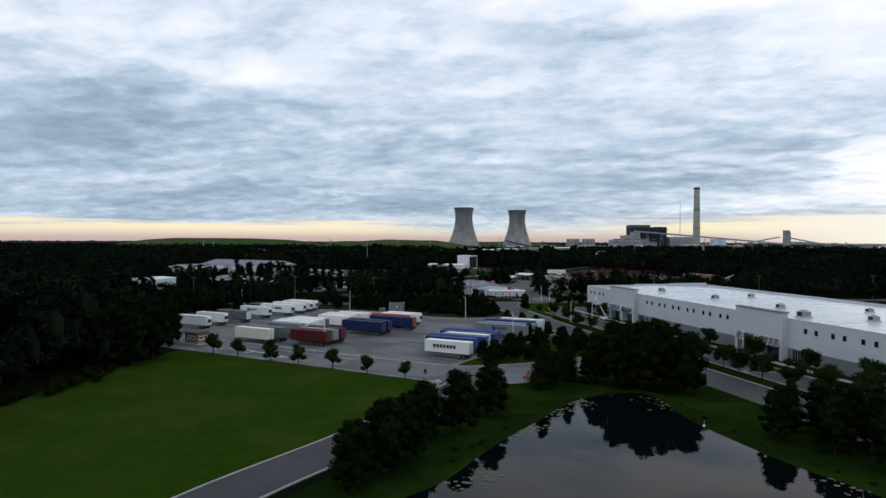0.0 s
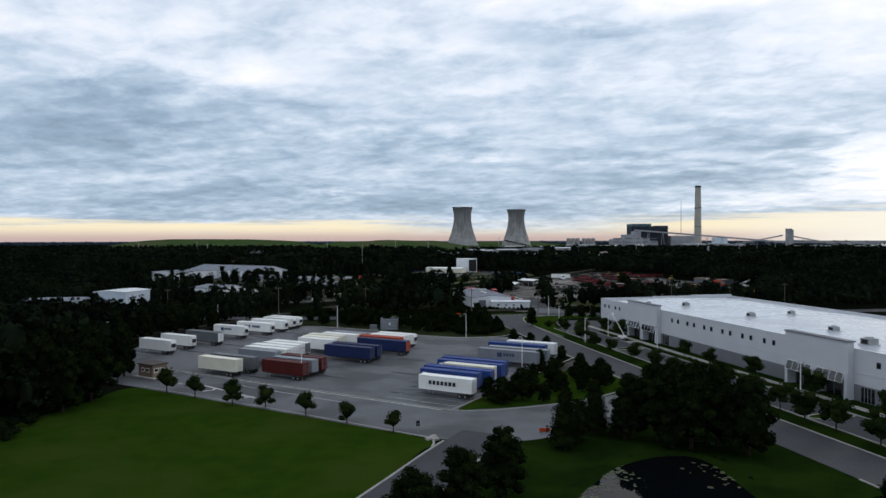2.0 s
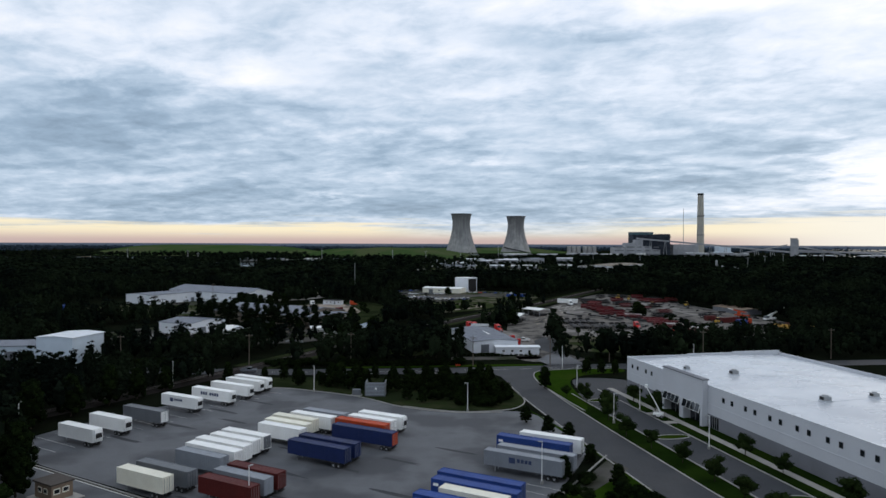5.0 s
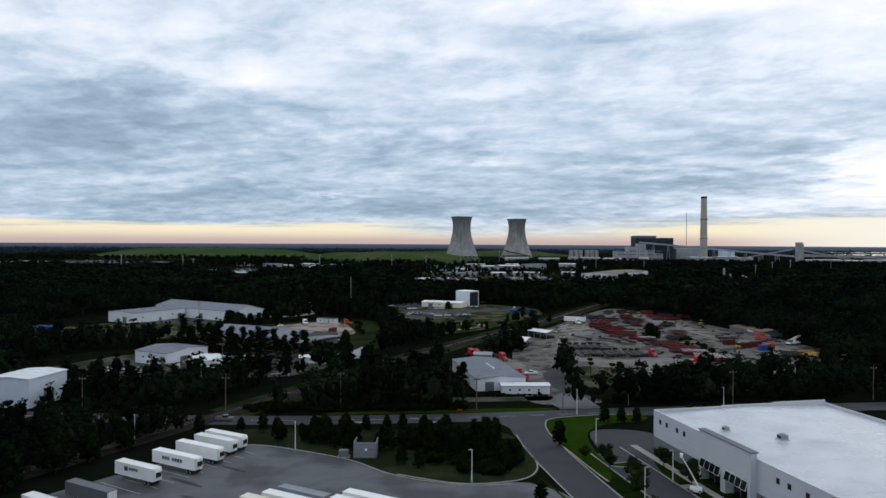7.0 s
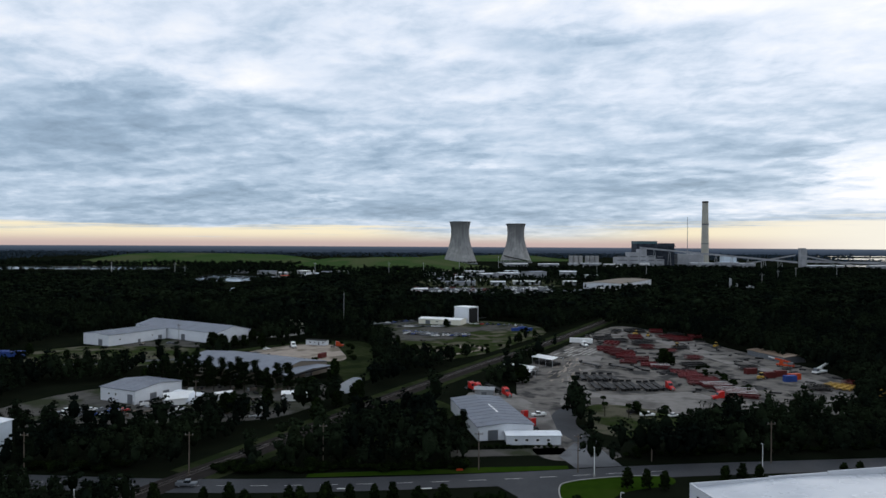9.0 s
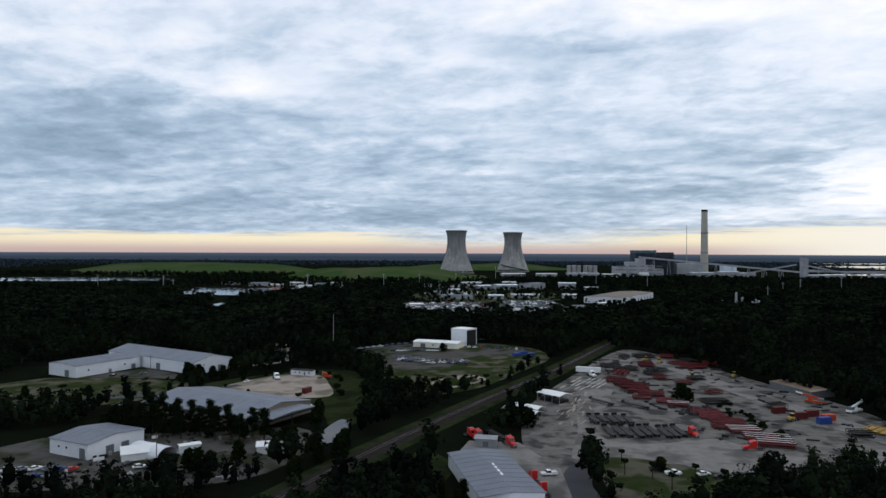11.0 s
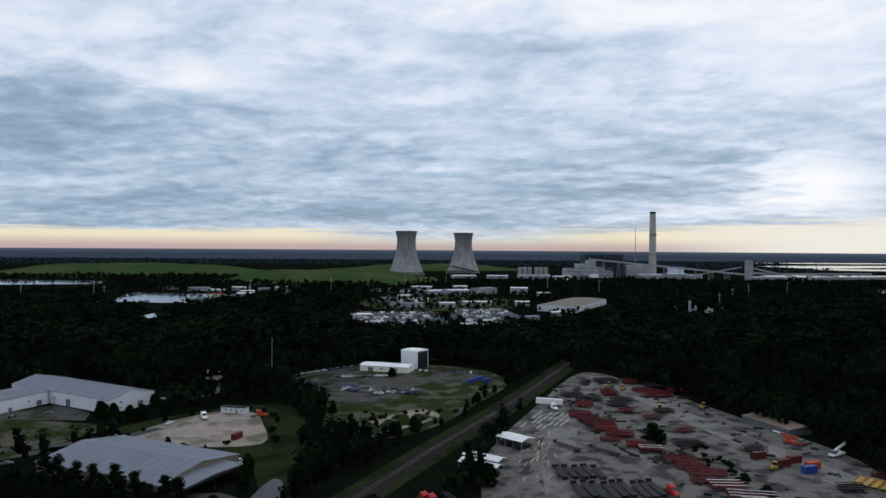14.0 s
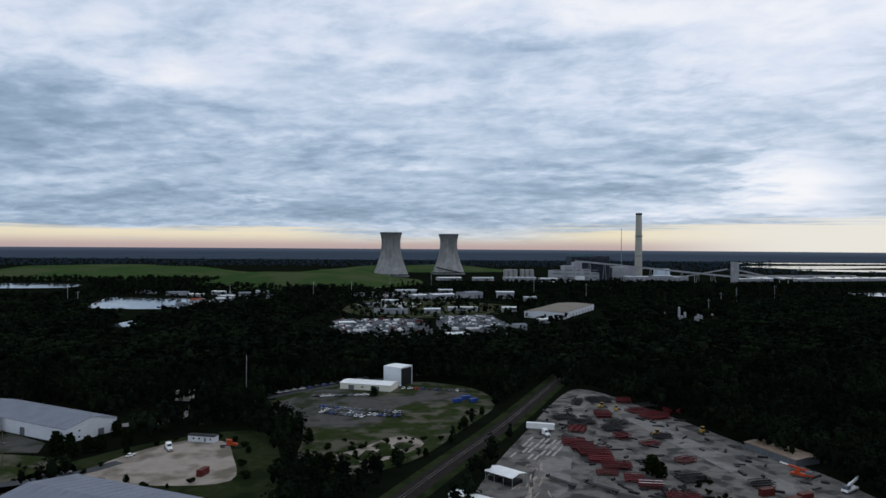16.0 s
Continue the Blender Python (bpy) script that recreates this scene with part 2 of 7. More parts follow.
ORANGE = mat("orange_container_paint", (0.45, 0.055, 0.012), 0.6, second=(0.34, 0.045, 0.012), size=3, grain=0.3, spec=0.25)
GREY = mat("grey_container_paint", (0.24, 0.26, 0.29), 0.55, second=(0.19, 0.205, 0.23), size=3, grain=0.3, vary=0.15)
SLATE = mat("slate_container_paint", (0.13, 0.14, 0.155), 0.55, second=(0.10, 0.11, 0.12), size=3, grain=0.3, vary=0.12)
RED = mat("red_truck_paint", (0.50, 0.018, 0.014), 0.4, second=(0.40, 0.015, 0.012), size=2, grain=0.4, vary=0.1, spec=0.3)
YARD_RED = mat("weathered_red_steel", (0.115, 0.009, 0.012), 0.65, second=(0.055, 0.006, 0.007), size=1.4, grain=0.3, vary=0.35, spec=0.2)
YELLOW = mat("machine_yellow", (0.50, 0.30, 0.03), 0.5, second=(0.38, 0.22, 0.03), size=2, vary=0.15)
BLACK = mat("black_steel", (0.014, 0.014, 0.015), 0.7, second=(0.022, 0.020, 0.019), size=2, vary=0.2, spec=0.2)
TYRE = mat("tyre_rubber", (0.018, 0.018, 0.018), 0.85)
CONCRETE = mat("weathered_concrete", (0.36, 0.355, 0.34), 0.9, second=(0.20, 0.20, 0.197), size=17, grain=2.5, amount=0.8, third=(0.26, 0.26, 0.256), third_size=45)


def run_down(m, stain, lo, hi):
    """Soot and rain streaks that run down a tall concrete shell, heavier towards its lip."""
    t = m.node_tree
    b = t.nodes["Principled BSDF"]
    old = b.inputs["Base Color"].links[0].from_socket
    where = t.nodes.new("ShaderNodeNewGeometry").outputs["Position"]
    flat = t.nodes.new("ShaderNodeMapping")
    flat.inputs["Scale"].default_value = (0.16, 0.16, 0.006)
    t.links.new(where, flat.inputs["Vector"])
    n = t.nodes.new("ShaderNodeTexNoise")
    t.links.new(flat.outputs[0], n.inputs["Vector"])
    n.inputs["Scale"].default_value, n.inputs["Detail"].default_value = 1.0, 5.0
    xyz = t.nodes.new("ShaderNodeSeparateXYZ")
    t.links.new(where, xyz.inputs[0])
    hgt = t.nodes.new("ShaderNodeMapRange")
    t.links.new(xyz.outputs[2], hgt.inputs[0])
    for i, k in enumerate((lo, hi, -0.12, 0.24)):
        hgt.inputs[i + 1].default_value = k
    add = t.nodes.new("ShaderNodeMath")
    t.links.new(n.outputs[0], add.inputs[0])
    t.links.new(hgt.outputs[0], add.inputs[1])
    f = t.nodes.new("ShaderNodeMapRange")
    t.links.new(add.outputs[0], f.inputs[0])
    for i, k in enumerate((0.42, 0.72, 0.0, 0.8)):
        f.inputs[i + 1].default_value = k
    mix = t.nodes.new("ShaderNodeMix")
    mix.data_type = "RGBA"
    t.links.new(f.outputs[0], mix.inputs[0])
    t.links.new(old, mix.inputs[6])
    mix.inputs[7].default_value = (*stain, 1)
    t.links.new(mix.outputs[2], b.inputs["Base Color"])


run_down(CONCRETE, (0.135, 0.137, 0.14), 20, 141)
STACK_C = mat("stack_concrete", (0.42, 0.40, 0.34), 0.9, second=(0.36, 0.345, 0.30), size=20, grain=3)
PLANT_DARK = mat("boiler_house_steel", (0.030, 0.037, 0.050), 0.8, second=(0.060, 0.072, 0.092), size=14, grain=5, amount=0.9, spec=0.1)
PLANT_LIGHT = mat("plant_cladding", (0.36, 0.365, 0.38), 0.85, second=(0.25, 0.26, 0.275), size=18, grain=5, amount=0.9, spec=0.2)
TEAL = mat("teal_roof_cladding", (0.075, 0.135, 0.155), 0.7, size=10, spec=0.2)
SHED_WHITE = mat("white_metal_cladding", (0.70, 0.72, 0.75), 0.5, second=(0.60, 0.62, 0.65), size=4, grain=0.4, amount=0.5, vary=0.06)
SHED_BLUE = mat("pale_blue_cladding", (0.56, 0.64, 0.71), 0.5, second=(0.48, 0.55, 0.62), size=4, grain=0.4)
ROOF_GREY = mat("grey_metal_roofing", (0.172, 0.188, 0.222), 0.6, second=(0.135, 0.146, 0.172), size=7, grain=0.6, vary=0.08, spec=0.2)
ROOF_BROWN = mat("rusty_roofing", (0.22, 0.155, 0.105), 0.7, second=(0.15, 0.105, 0.075), size=3, grain=0.5)
BRICK_TAN = mat("tan_render", (0.20, 0.17, 0.135), 0.9, size=4, spec=0.2)
WOOD = mat("pole_timber", (0.11, 0.085, 0.065), 0.9, size=2)
BARK = mat("bark", (0.030, 0.024, 0.019), 1.0, second=(0.05, 0.041, 0.034), size=0.8, grain=0.15, spec=0.0)
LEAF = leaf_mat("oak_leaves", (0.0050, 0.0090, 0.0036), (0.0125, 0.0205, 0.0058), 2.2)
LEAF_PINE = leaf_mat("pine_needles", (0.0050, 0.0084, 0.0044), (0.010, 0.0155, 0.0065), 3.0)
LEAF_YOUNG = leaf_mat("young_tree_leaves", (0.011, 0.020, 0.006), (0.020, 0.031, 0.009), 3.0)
# Distance haze is mixed into this canopy as a paler, bluer leaf colour.
HAZE_LEAF = leaf_mat("haze_blue_canopy", (0.027, 0.042, 0.060), (0.038, 0.055, 0.074), 160.0)
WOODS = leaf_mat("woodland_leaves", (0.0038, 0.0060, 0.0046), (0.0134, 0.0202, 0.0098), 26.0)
REED = leaf_mat("reeds", (0.035, 0.045, 0.015), (0.06, 0.06, 0.025), 3.0)


# ---- building blocks ----
class Shape:
    """Vertices and faces gathered piece by piece for one mesh."""

    def __init__(self):
        self.v, self.f = [], []

    def add(self, pts, faces):
        n = len(self.v)
        self.v += [tuple(p) for p in pts]
        self.f += [tuple(i + n for i in f) for f in faces]
        return self

    def box(self, x0, y0, z0, x1, y1, z1, c=0.0):
        """A box; c: how far its upright and top edges are cut back."""
        if c <= 0:
            p = [(x, y, z) for z in (z0, z1) for x, y in ((x0, y0), (x1, y0), (x1, y1), (x0, y1))]
            return self.add(p, [(0, 3, 2, 1), (4, 5, 6, 7), (0, 1, 5, 4), (1, 2, 6, 5), (2, 3, 7, 6), (3, 0, 4, 7)])
        ring = [(x0 + c, y0), (x1 - c, y0), (x1, y0 + c), (x1, y1 - c), (x1 - c, y1), (x0 + c, y1), (x0, y1 - c), (x0, y0 + c)]
        mx, my = (x0 + x1) / 2, (y0 + y1) / 2
        top = [(x + (c if x < mx else -c) * 0.7, y + (c if y < my else -c) * 0.7) for x, y in ring]
        p = [(x, y, z0) for x, y in ring] + [(x, y, z1 - c) for x, y in ring] + [(x, y, z1) for x, y in top]
        f = [tuple(range(7, -1, -1)), tuple(range(16, 24))]
        for k in (0, 8):
            f += [(k + i, k + (i + 1) % 8, k + 8 + (i + 1) % 8, k + 8 + i) for i in range(8)]
        return self.add(p, f)

    def tube(self, a, b, r0, r1=None, n=8, caps=True):
        a, b = Vector(a), Vector(b)
        r1 = r0 if r1 is None else r1
        q = (b - a).to_track_quat("Z", "Y")
        ring = [Vector((math.cos(2 * math.pi * i / n), math.sin(2 * math.pi * i / n), 0)) for i in range(n)]
        p = [a + q @ (v * r0) for v in ring] + [b + q @ (v * r1) for v in ring]
        f = [(i, (i + 1) % n, n + (i + 1) % n, n + i) for i in range(n)]
        if caps:
            f += [tuple(range(n - 1, -1, -1)), tuple(range(n, 2 * n))]
        return self.add(p, f)

    def prism(self, outline, axis, lo, hi):
        """An outline of two coordinates, pushed along the third axis."""
        def at(u, w, k):
            return {"x": (k, u, w), "y": (u, k, w), "z": (u, w, k)}[axis]
        n = len(outline)
        p = [at(u, w, lo) for u, w in outline] + [at(u, w, hi) for u, w in outline]
        return self.add(p, [tuple(range(n - 1, -1, -1)), tuple(range(n, 2 * n))] + [(i, (i + 1) % n, n + (i + 1) % n, n + i) for i in range(n)])

    def bar(self, a, b, w, h):
        """A beam of width w and height h from a to b."""
        a, b = Vector(a), Vector(b)
        d = (b - a).normalized()
        s = d.cross(Vector((0, 0, 1)))
        s = s.normalized() if s.length > 1e-3 else Vector((1, 0, 0))
        u = s.cross(d)
        p = [q + s * (w / 2 * i) + u * (h / 2 * j) for q in (a, b) for i, j in ((-1, -1), (1, -1), (1, 1), (-1, 1))]
        return self.add(p, [(0, 1, 2, 3), (7, 6, 5, 4), (0, 4, 5, 1), (1, 5, 6, 2), (2, 6, 7, 3), (3, 7, 4, 0)])

    def mesh(self, name, material):
        me = bpy.data.meshes.new(name)
        me.from_pydata(self.v, [], self.f)
        me.materials.append(material)
        b = bmesh.new()
        b.from_mesh(me)
        bmesh.ops.recalc_face_normals(b, faces=b.faces)
        b.to_mesh(me)
        b.free()
        return me


def link(name, me, parent=None, label="", m=None):
    ob = new(name, me)
    if parent is not None:
        ob.parent = parent
    if m is not None:
        ob.matrix_basis = m
    return tagged(ob, label) if label else ob


def part(name, sh, material, parent=None, label="", m=None):
    return link(name, sh.mesh(name, material), parent, label, m)


def thing(name, x, y, z, turn, label, category, group=""):
    ob = new(name)
    ob.matrix_basis = pose(x, y, z, 0, 0, turn)
    return tagged(ob, label, category, group)


def big_mesh(name, verts, tris, material):
    """A mesh out of arrays, for what is too many to add piece by piece."""
    me = bpy.data.meshes.new(name)
    verts, tris = np.asarray(verts, np.float32), np.asarray(tris, np.int32)
    me.vertices.add(len(verts))
    me.vertices.foreach_set("co", verts.ravel())
    me.loops.add(tris.size)
    me.loops.foreach_set("vertex_index", tris.ravel())
    me.polygons.add(len(tris))
    k = tris.shape[1]
    me.polygons.foreach_set("loop_start", np.arange(0, tris.size, k, dtype=np.int32))
    me.update(calc_edges=True)
    me.materials.append(material)
    return me


def inside(pts, poly):
    """Which of the points (n, 2) lie in the polygon."""
    x, y = pts[:, 0], pts[:, 1]
    hit = np.zeros(len(pts), bool)
    for (x0, y0), (x1, y1) in zip(poly, poly[1:] + poly[:1]):
        cross = (y0 > y) != (y1 > y)
        with np.errstate(divide="ignore", invalid="ignore"):
            hit ^= cross & (x < (x1 - x0) * (y - y0) / (y1 - y0 if y1 != y0 else 1e-9) + x0)
    return hit


def smooth(pts, closed=True, steps=6):
    """A rounded run through the points."""
    n, out = len(pts), []
    for i in range(n if closed else n - 1):
        p = [Vector(pts[(i + k) % n] if closed else pts[min(max(i + k, 0), n - 1)]) for k in (-1, 0, 1, 2)]
        for s in range(steps):
            t = s / steps
            q = 0.5 * (2 * p[1] + (p[2] - p[0]) * t + (2 * p[0] - 5 * p[1] + 4 * p[2] - p[3]) * t * t + (3 * p[1] - p[0] - 3 * p[2] + p[3]) * t ** 3)
            out.append((q.x, q.y))
    if not closed:
        out.append(tuple(pts[-1]))
    return out


def sheet(name, outline, z, material, label, category, thick=0.0):
    """A flat piece of ground."""
    b = bmesh.new()
    vs = [b.verts.new((x, y, z)) for x, y in outline]
    f = b.faces.new(vs)
    f.normal_update()
    if f.normal.z < 0:
        bmesh.ops.reverse_faces(b, faces=[f])
    bmesh.ops.triangulate(b, faces=b.faces[:])
    me = bpy.data.meshes.new(name)
    b.to_mesh(me)
    b.free()
    me.materials.append(material)
    return tagged(new(name, me), label, category, kind="structure")


def offset(pts, d):
    """The run of points moved sideways, to its left by d."""
    out = []
    for i, p in enumerate(pts):
        a, b = Vector(pts[max(i - 1, 0)]), Vector(pts[min(i + 1, len(pts) - 1)])
        t = (b - a).normalized()
        out.append((p[0] - t.y * d, p[1] + t.x * d))
    return out


def ribbon(name, line, width, z, material, label, category):
    return sheet(name, offset(line, width / 2) + offset(line, -width / 2)[::-1], z, material, label, category)


def kerb(line, label="pale concrete kerb along the asphalt", w=0.35, h=0.16):
    s = Shape()
    l, r = offset(line, w / 2), offset(line, -w / 2)
    for i in range(len(line) - 1):
        p = [(*l[i], 0), (*r[i], 0), (*r[i + 1], 0), (*l[i + 1], 0)]
        q = [(x, y, h) for x, y, _ in p]
        s.add(p + q, [(4, 5, 6, 7), (3, 0, 4, 7), (1, 2, 6, 5)])
    return tagged(part("kerb", s, KERB), label, "kerb", kind="structure")

# ---- ground ----
gx = [-4200, -1500, -600, -200, 200, 600, 1500, 4200]
gy = [-700, 0, 300, 700, 1500, 3000, 5200]
gs = Shape()
gs.add([(x, y, 0) for y in gy for x in gx], [(j * 8 + i, j * 8 + i + 1, j * 8 + 9 + i, j * 8 + 8 + i) for j in range(6) for i in range(7)])
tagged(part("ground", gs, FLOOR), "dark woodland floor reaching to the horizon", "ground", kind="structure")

LOT_E, LOT_N = Vector((0.866, -0.5)), Vector((0.5, 0.866))


def lot(u, v):
    """A place on the trailer lot: u along its front edge to the east, v to the back."""
    p = Vector((0.9, 165.5)) + LOT_E * u + LOT_N * v
    return (p.x, p.y)


BLD = pose(54.6, 289.2, 0, 0, 0, 12.5)  # the warehouse's north-west corner, x along its north wall


def bld(x, y):
    p = BLD @ Vector((x, y, 0))
    return (p.x, p.y)


# lawns and verges
sheet("lawn", smooth([(-66, 184), (-72, 170), (-76, 150), (-76, 130), (-74, 60), (-40, 40), (-33, 78), (-17.6, 107.5), (-10, 124.5), (-4.5, 139.5), (-4.2, 147), (-30, 162.5)], steps=5), 0.03, GRASS, "mown green lawn beside the access road", "lawn")
sheet("pond_bank", smooth([(-18, 75), (-12, 95), (-4, 112), (4, 128), (10, 145), (16, 149), (28, 158), (44, 168), (50, 160), (56, 135), (60, 105), (66, 70), (60, 30), (0, 28)], steps=5), 0.03, BANK, "green grass bank around the pond", "lawn")
sheet("road_verge", [(36, 325), *[bld(x, y) for x, y in ((-19.0, 8), (-19.1, -130), (-19.3, -198), (-34, -198), (-30, -140))], (45, 170), (39, 185), (28, 250), (20, 290), (17, 318)], 0.02, BANK, "green verge along the drive", "lawn")
sheet("back_verge", smooth([(-62, 303), (-58, 286), (-42, 284.5), (-28, 277), (-13, 265), (0, 259.5), (15, 262), (21, 270), (19, 288), (13, 303), (-20, 304)], steps=5), 0.03, RAIL_GRASS, "shaggy green verge behind the trailer lot", "lawn")
sheet("roadside_verge", [(-40, 321), (16, 327), (34, 330), (34, 333), (10, 331), (-40, 324)], 0.02, GRASS, "rough grass along the street", "lawn")

# asphalt
sheet("trailer_lot", smooth([lot(-4, 0), lot(-60, 0), lot(-100, 0), lot(-114, 4), lot(-119, 16), lot(-118, 45), lot(-113, 74), lot(-104, 80), lot(-80, 82), lot(-62, 78.5), lot(-46, 81), lot(-33, 91), lot(-16, 84), lot(-6, 70), lot(-1.5, 40), lot(-1.0, 12)], steps=4), 0.05, ASPHALT, "worn grey asphalt trailer lot with darker tyre tracks", "parking lot")
front = [lot(-118, -3), lot(-100, -9.5), lot(-60, -9.8), lot(-25, -9.8), lot(-4, -10), (6, 153), (16, 157), (28, 164), (40, 174), (48, 186)]
ribbon("lot_road", smooth(front, False, 5), 16.5, 0.04, ASPHALT, "grey asphalt road in front of the trailer lot", "road")
sheet("junction_apron", [(-14, 174), (0, 171), (10, 167), (26, 174), (37, 184), (39, 194), (50, 190), (46, 168), (24, 152), (8, 142), (-8, 150)], 0.028, ASPHALT, "worn asphalt where the lot road bends", "road")
drive = smooth([(-44, 40), (-33, 66), (-24.2, 86), (-13.2, 106), (-5.6, 123), (0.5, 138), (6, 150)], False, 5)
ribbon("access_road", drive, 8.4, 0.045, ROAD, "grey asphalt access road along the lawn", "road")
main = smooth([(22, 322), (23.5, 304), (25.4, 284), (31.5, 252), (38.5, 220), (46, 187), (55, 150), (63, 115), (72, 70), (84, 10)], False, 5)
ribbon("drive", main, 10.4, 0.055, ROAD, "grey asphalt drive past the warehouse", "road")
street = smooth([(-330, 322), (-200, 318), (-125, 316), (-80, 313.5), (-35, 315), (15, 321), (67, 330), (150, 340), (330, 362), (700, 400)], False, 5)
ribbon("street", street, 10.5, 0.06, ROAD, "two-lane asphalt street", "road")
sheet("street_mouth", [(11, 318), (17, 308), (18, 298), (28, 298), (27.5, 311), (33, 320), (26, 326)], 0.063, ROAD, "asphalt mouth of the drive", "road")
sheet("warehouse_parking", [bld(x, y) for x, y in ((-19, -2), (-9.0, -2), (-9.0, -200), (-19.5, -200))], 0.05, ROAD, "dark asphalt parking strip before the warehouse", "parking lot")
sheet("corner_island", smooth([(28.6, 313), (32, 319), (46, 323.5), (60, 325), (60, 318), (46, 312), (39.5, 303), (38, 290), (38.5, 272), (36.4, 262), (34, 272), (30.2, 290), (28.4, 302)], steps=4), 0.07, GRASS, "green corner island at the drive", "lawn")
kerb(smooth([(36.3, 262), (33.8, 272), (30.0, 290), (28.2, 302), (28.5, 313), (32, 319.2), (46, 323.8), (60, 325.2)], False, 4))
sheet("forecourt", smooth([(40, 303), (49, 307), (58, 303), (56, 294), (51, 276), (50, 262), (44, 256), (40, 264), (39.5, 280)], steps=4), 0.073, ROAD, "dark asphalt forecourt north of the warehouse", "parking lot")
sheet("warehouse_walk", [bld(x, y) for x, y in ((-5.6, 3), (-3.6, 3), (-3.6, -200), (-5.6, -200))], 0.11, WALK, "pale concrete pavement along the warehouse", "pavement")
sheet("warehouse_grass", [bld(x, y) for x, y in ((-9.0, 4), (-0.1, 4), (-0.1, -200), (-9.0, -200))], 0.07, BANK, "strip of grass along the warehouse wall", "lawn")
for y in (-29, -38, -105, -113):
    sheet("entrance_walk", [bld(x, yy) for x, yy in ((-9.0, y - 1.2), (-5.7, y - 1.2), (-5.7, y + 1.2), (-9.0, y + 1.2))], 0.115, WALK, "pale concrete path to the entrance", "pavement")

# kerbs
for run in ([lot(-112, -0.9), lot(-60, -0.9), lot(0, -0.9)], [lot(-0.4, 0), lot(-0.4, 40), lot(-0.6, 66)], [lot(-112, 76), lot(-104, 80.4), lot(-80, 82.4), lot(-62, 78.9), lot(-46, 81.4), lot(-36, 88)]):
    kerb(smooth(run, False, 5))
kerb(smooth([lot(0, -0.9), (6, 164.6), (14, 167), (26, 173), (36, 182), (38.5, 190)], False, 5))
kerb(offset(drive, 4.3)[:-3]), kerb(offset(drive, -4.3)[:-5])
kerb(smooth([(-67, 185), (-49, 174.4), (-30, 163.4), (-9, 150.6), (-3.0, 146.6), (-2.6, 142)], False, 5))
kerb(offset(main, 5.3)[8:]), kerb(offset(main, -5.3)[6:26]), kerb(offset(main, -5.3)[33:])
kerb([bld(-9.0, 2), bld(-9.0, -198)]), kerb([bld(-19.2, -2), bld(-19.3, -198)])
kerb(smooth([(19.6, 288), (21.2, 276), (20, 268), (15, 262.2), (2, 259.8), (-13, 265.6)], False, 5))

# the lot's island, planted
sheet("planted_island", smooth([lot(0.2, 2), lot(0.2, 40), lot(-0.4, 64), (19.5, 268), (24, 252), (32, 222), (38.6, 197), (37.8, 183), (27, 173.6), (14, 168.0), (6, 166)], steps=5), 0.075, GRASS, "green planted island between lot and drive", "lawn")
sheet("island_gravel", [lot(0.3, 41), lot(4, 44), lot(6, 60), lot(0.5, 64)], 0.085, DIRT, "bare soil under the island shrubs", "ground")

# painted lines

def stripe(name, a, b, w, label, z=0.066, material=None):
    a, b = Vector(a), Vector(b)
    d = (b - a).normalized()
    n = Vector((-d.y, d.x)) * w / 2
    return sheet(name, [tuple(a + n), tuple(b + n), tuple(b - n), tuple(a - n)], z, material or LINE, label, "road marking")


stripe("lot_edge_line", lot(-100, -1.6), lot(-2, -1.6), 0.28, "faded white line along the lot's front")
stripe("lot_edge_line", lot(-56, -5.5), lot(-22, -6.3), 0.16, "faded white line on the lot road")
for i in range(12):
    v = 2.2 + 3.55 * i
    stripe("bay_line", lot(-17, v), lot(-1.2, v), 0.12, "faded white bay line")
for i in range(18):
    v = 2 + 4.2 * i
    stripe("bay_line", lot(-117 + 0.02 * v, v), lot(-102, v), 0.12, "faded white bay line")
for a_, b_ in [((-62.1, 187.4), (-59.6, 188.2)), ((-55.4, 184.6), (-55.5, 187.2)), ((-52.3, 180.6), (-50.4, 181.6)), ((-50.4, 181.6), (-50.8, 184.0)), ((-42.6, 174.7), (-40.9, 175.0)), ((-58.6, 189.8), (-39.5, 174.5))]:
    stripe("turn_marking", a_, b_, 0.45, "white painted mark on the lot road")
stripe("stop_line", (40.5, 193.5), (46.5, 195.0), 0.3, "worn stop line")
for k in range(22):
    a, b = Vector(street[8 + k]), Vector(street[9 + k])
    stripe("centre_line", a, a + (b - a) * 0.5, 0.18, "worn yellow-white centre line")
stripe("arrow_marking", (-30, 312.4), (-26, 312.5), 0.7, "white painted turn arrow")
stripe("arrow_marking", (-9, 312.8), (-5, 313.4), 0.7, "white painted turn arrow")

# pond
pond = smooth([(-8.5, 80), (-1.6, 91.5), (4.0, 103.5), (11.0, 116.0), (21, 132.5), (30.5, 139.5), (38.5, 137), (40.3, 119), (43, 107), (46.5, 96), (50.5, 86), (52, 60), (40, 42), (10, 40), (-4, 60)], steps=6)
pond_ob = sheet("pond_water", pond, 0.10, WATER, "still dark pond reflecting the clouds", "water")
b = Shape()
ring0, ring1, ring2 = (offset(pond + pond[:2], k) for k in (0.6, -0.5, -2.4))
hs = (0.06, 0.34, 0.02)
for i in range(len(pond)):
    for (r, h), (q, g) in (((ring0, hs[0]), (ring1, hs[1])), ((ring1, hs[1]), (ring2, hs[2]))):
        b.add([(*r[i], h), (*r[i + 1], h), (*q[i + 1], g), (*q[i], g)], [(0, 1, 2, 3)])
tagged(part("pond_edge", b, BANK), "low grassy lip around the pond", "bank", kind="structure")
rng = np.random.default_rng(5)
b = Shape()
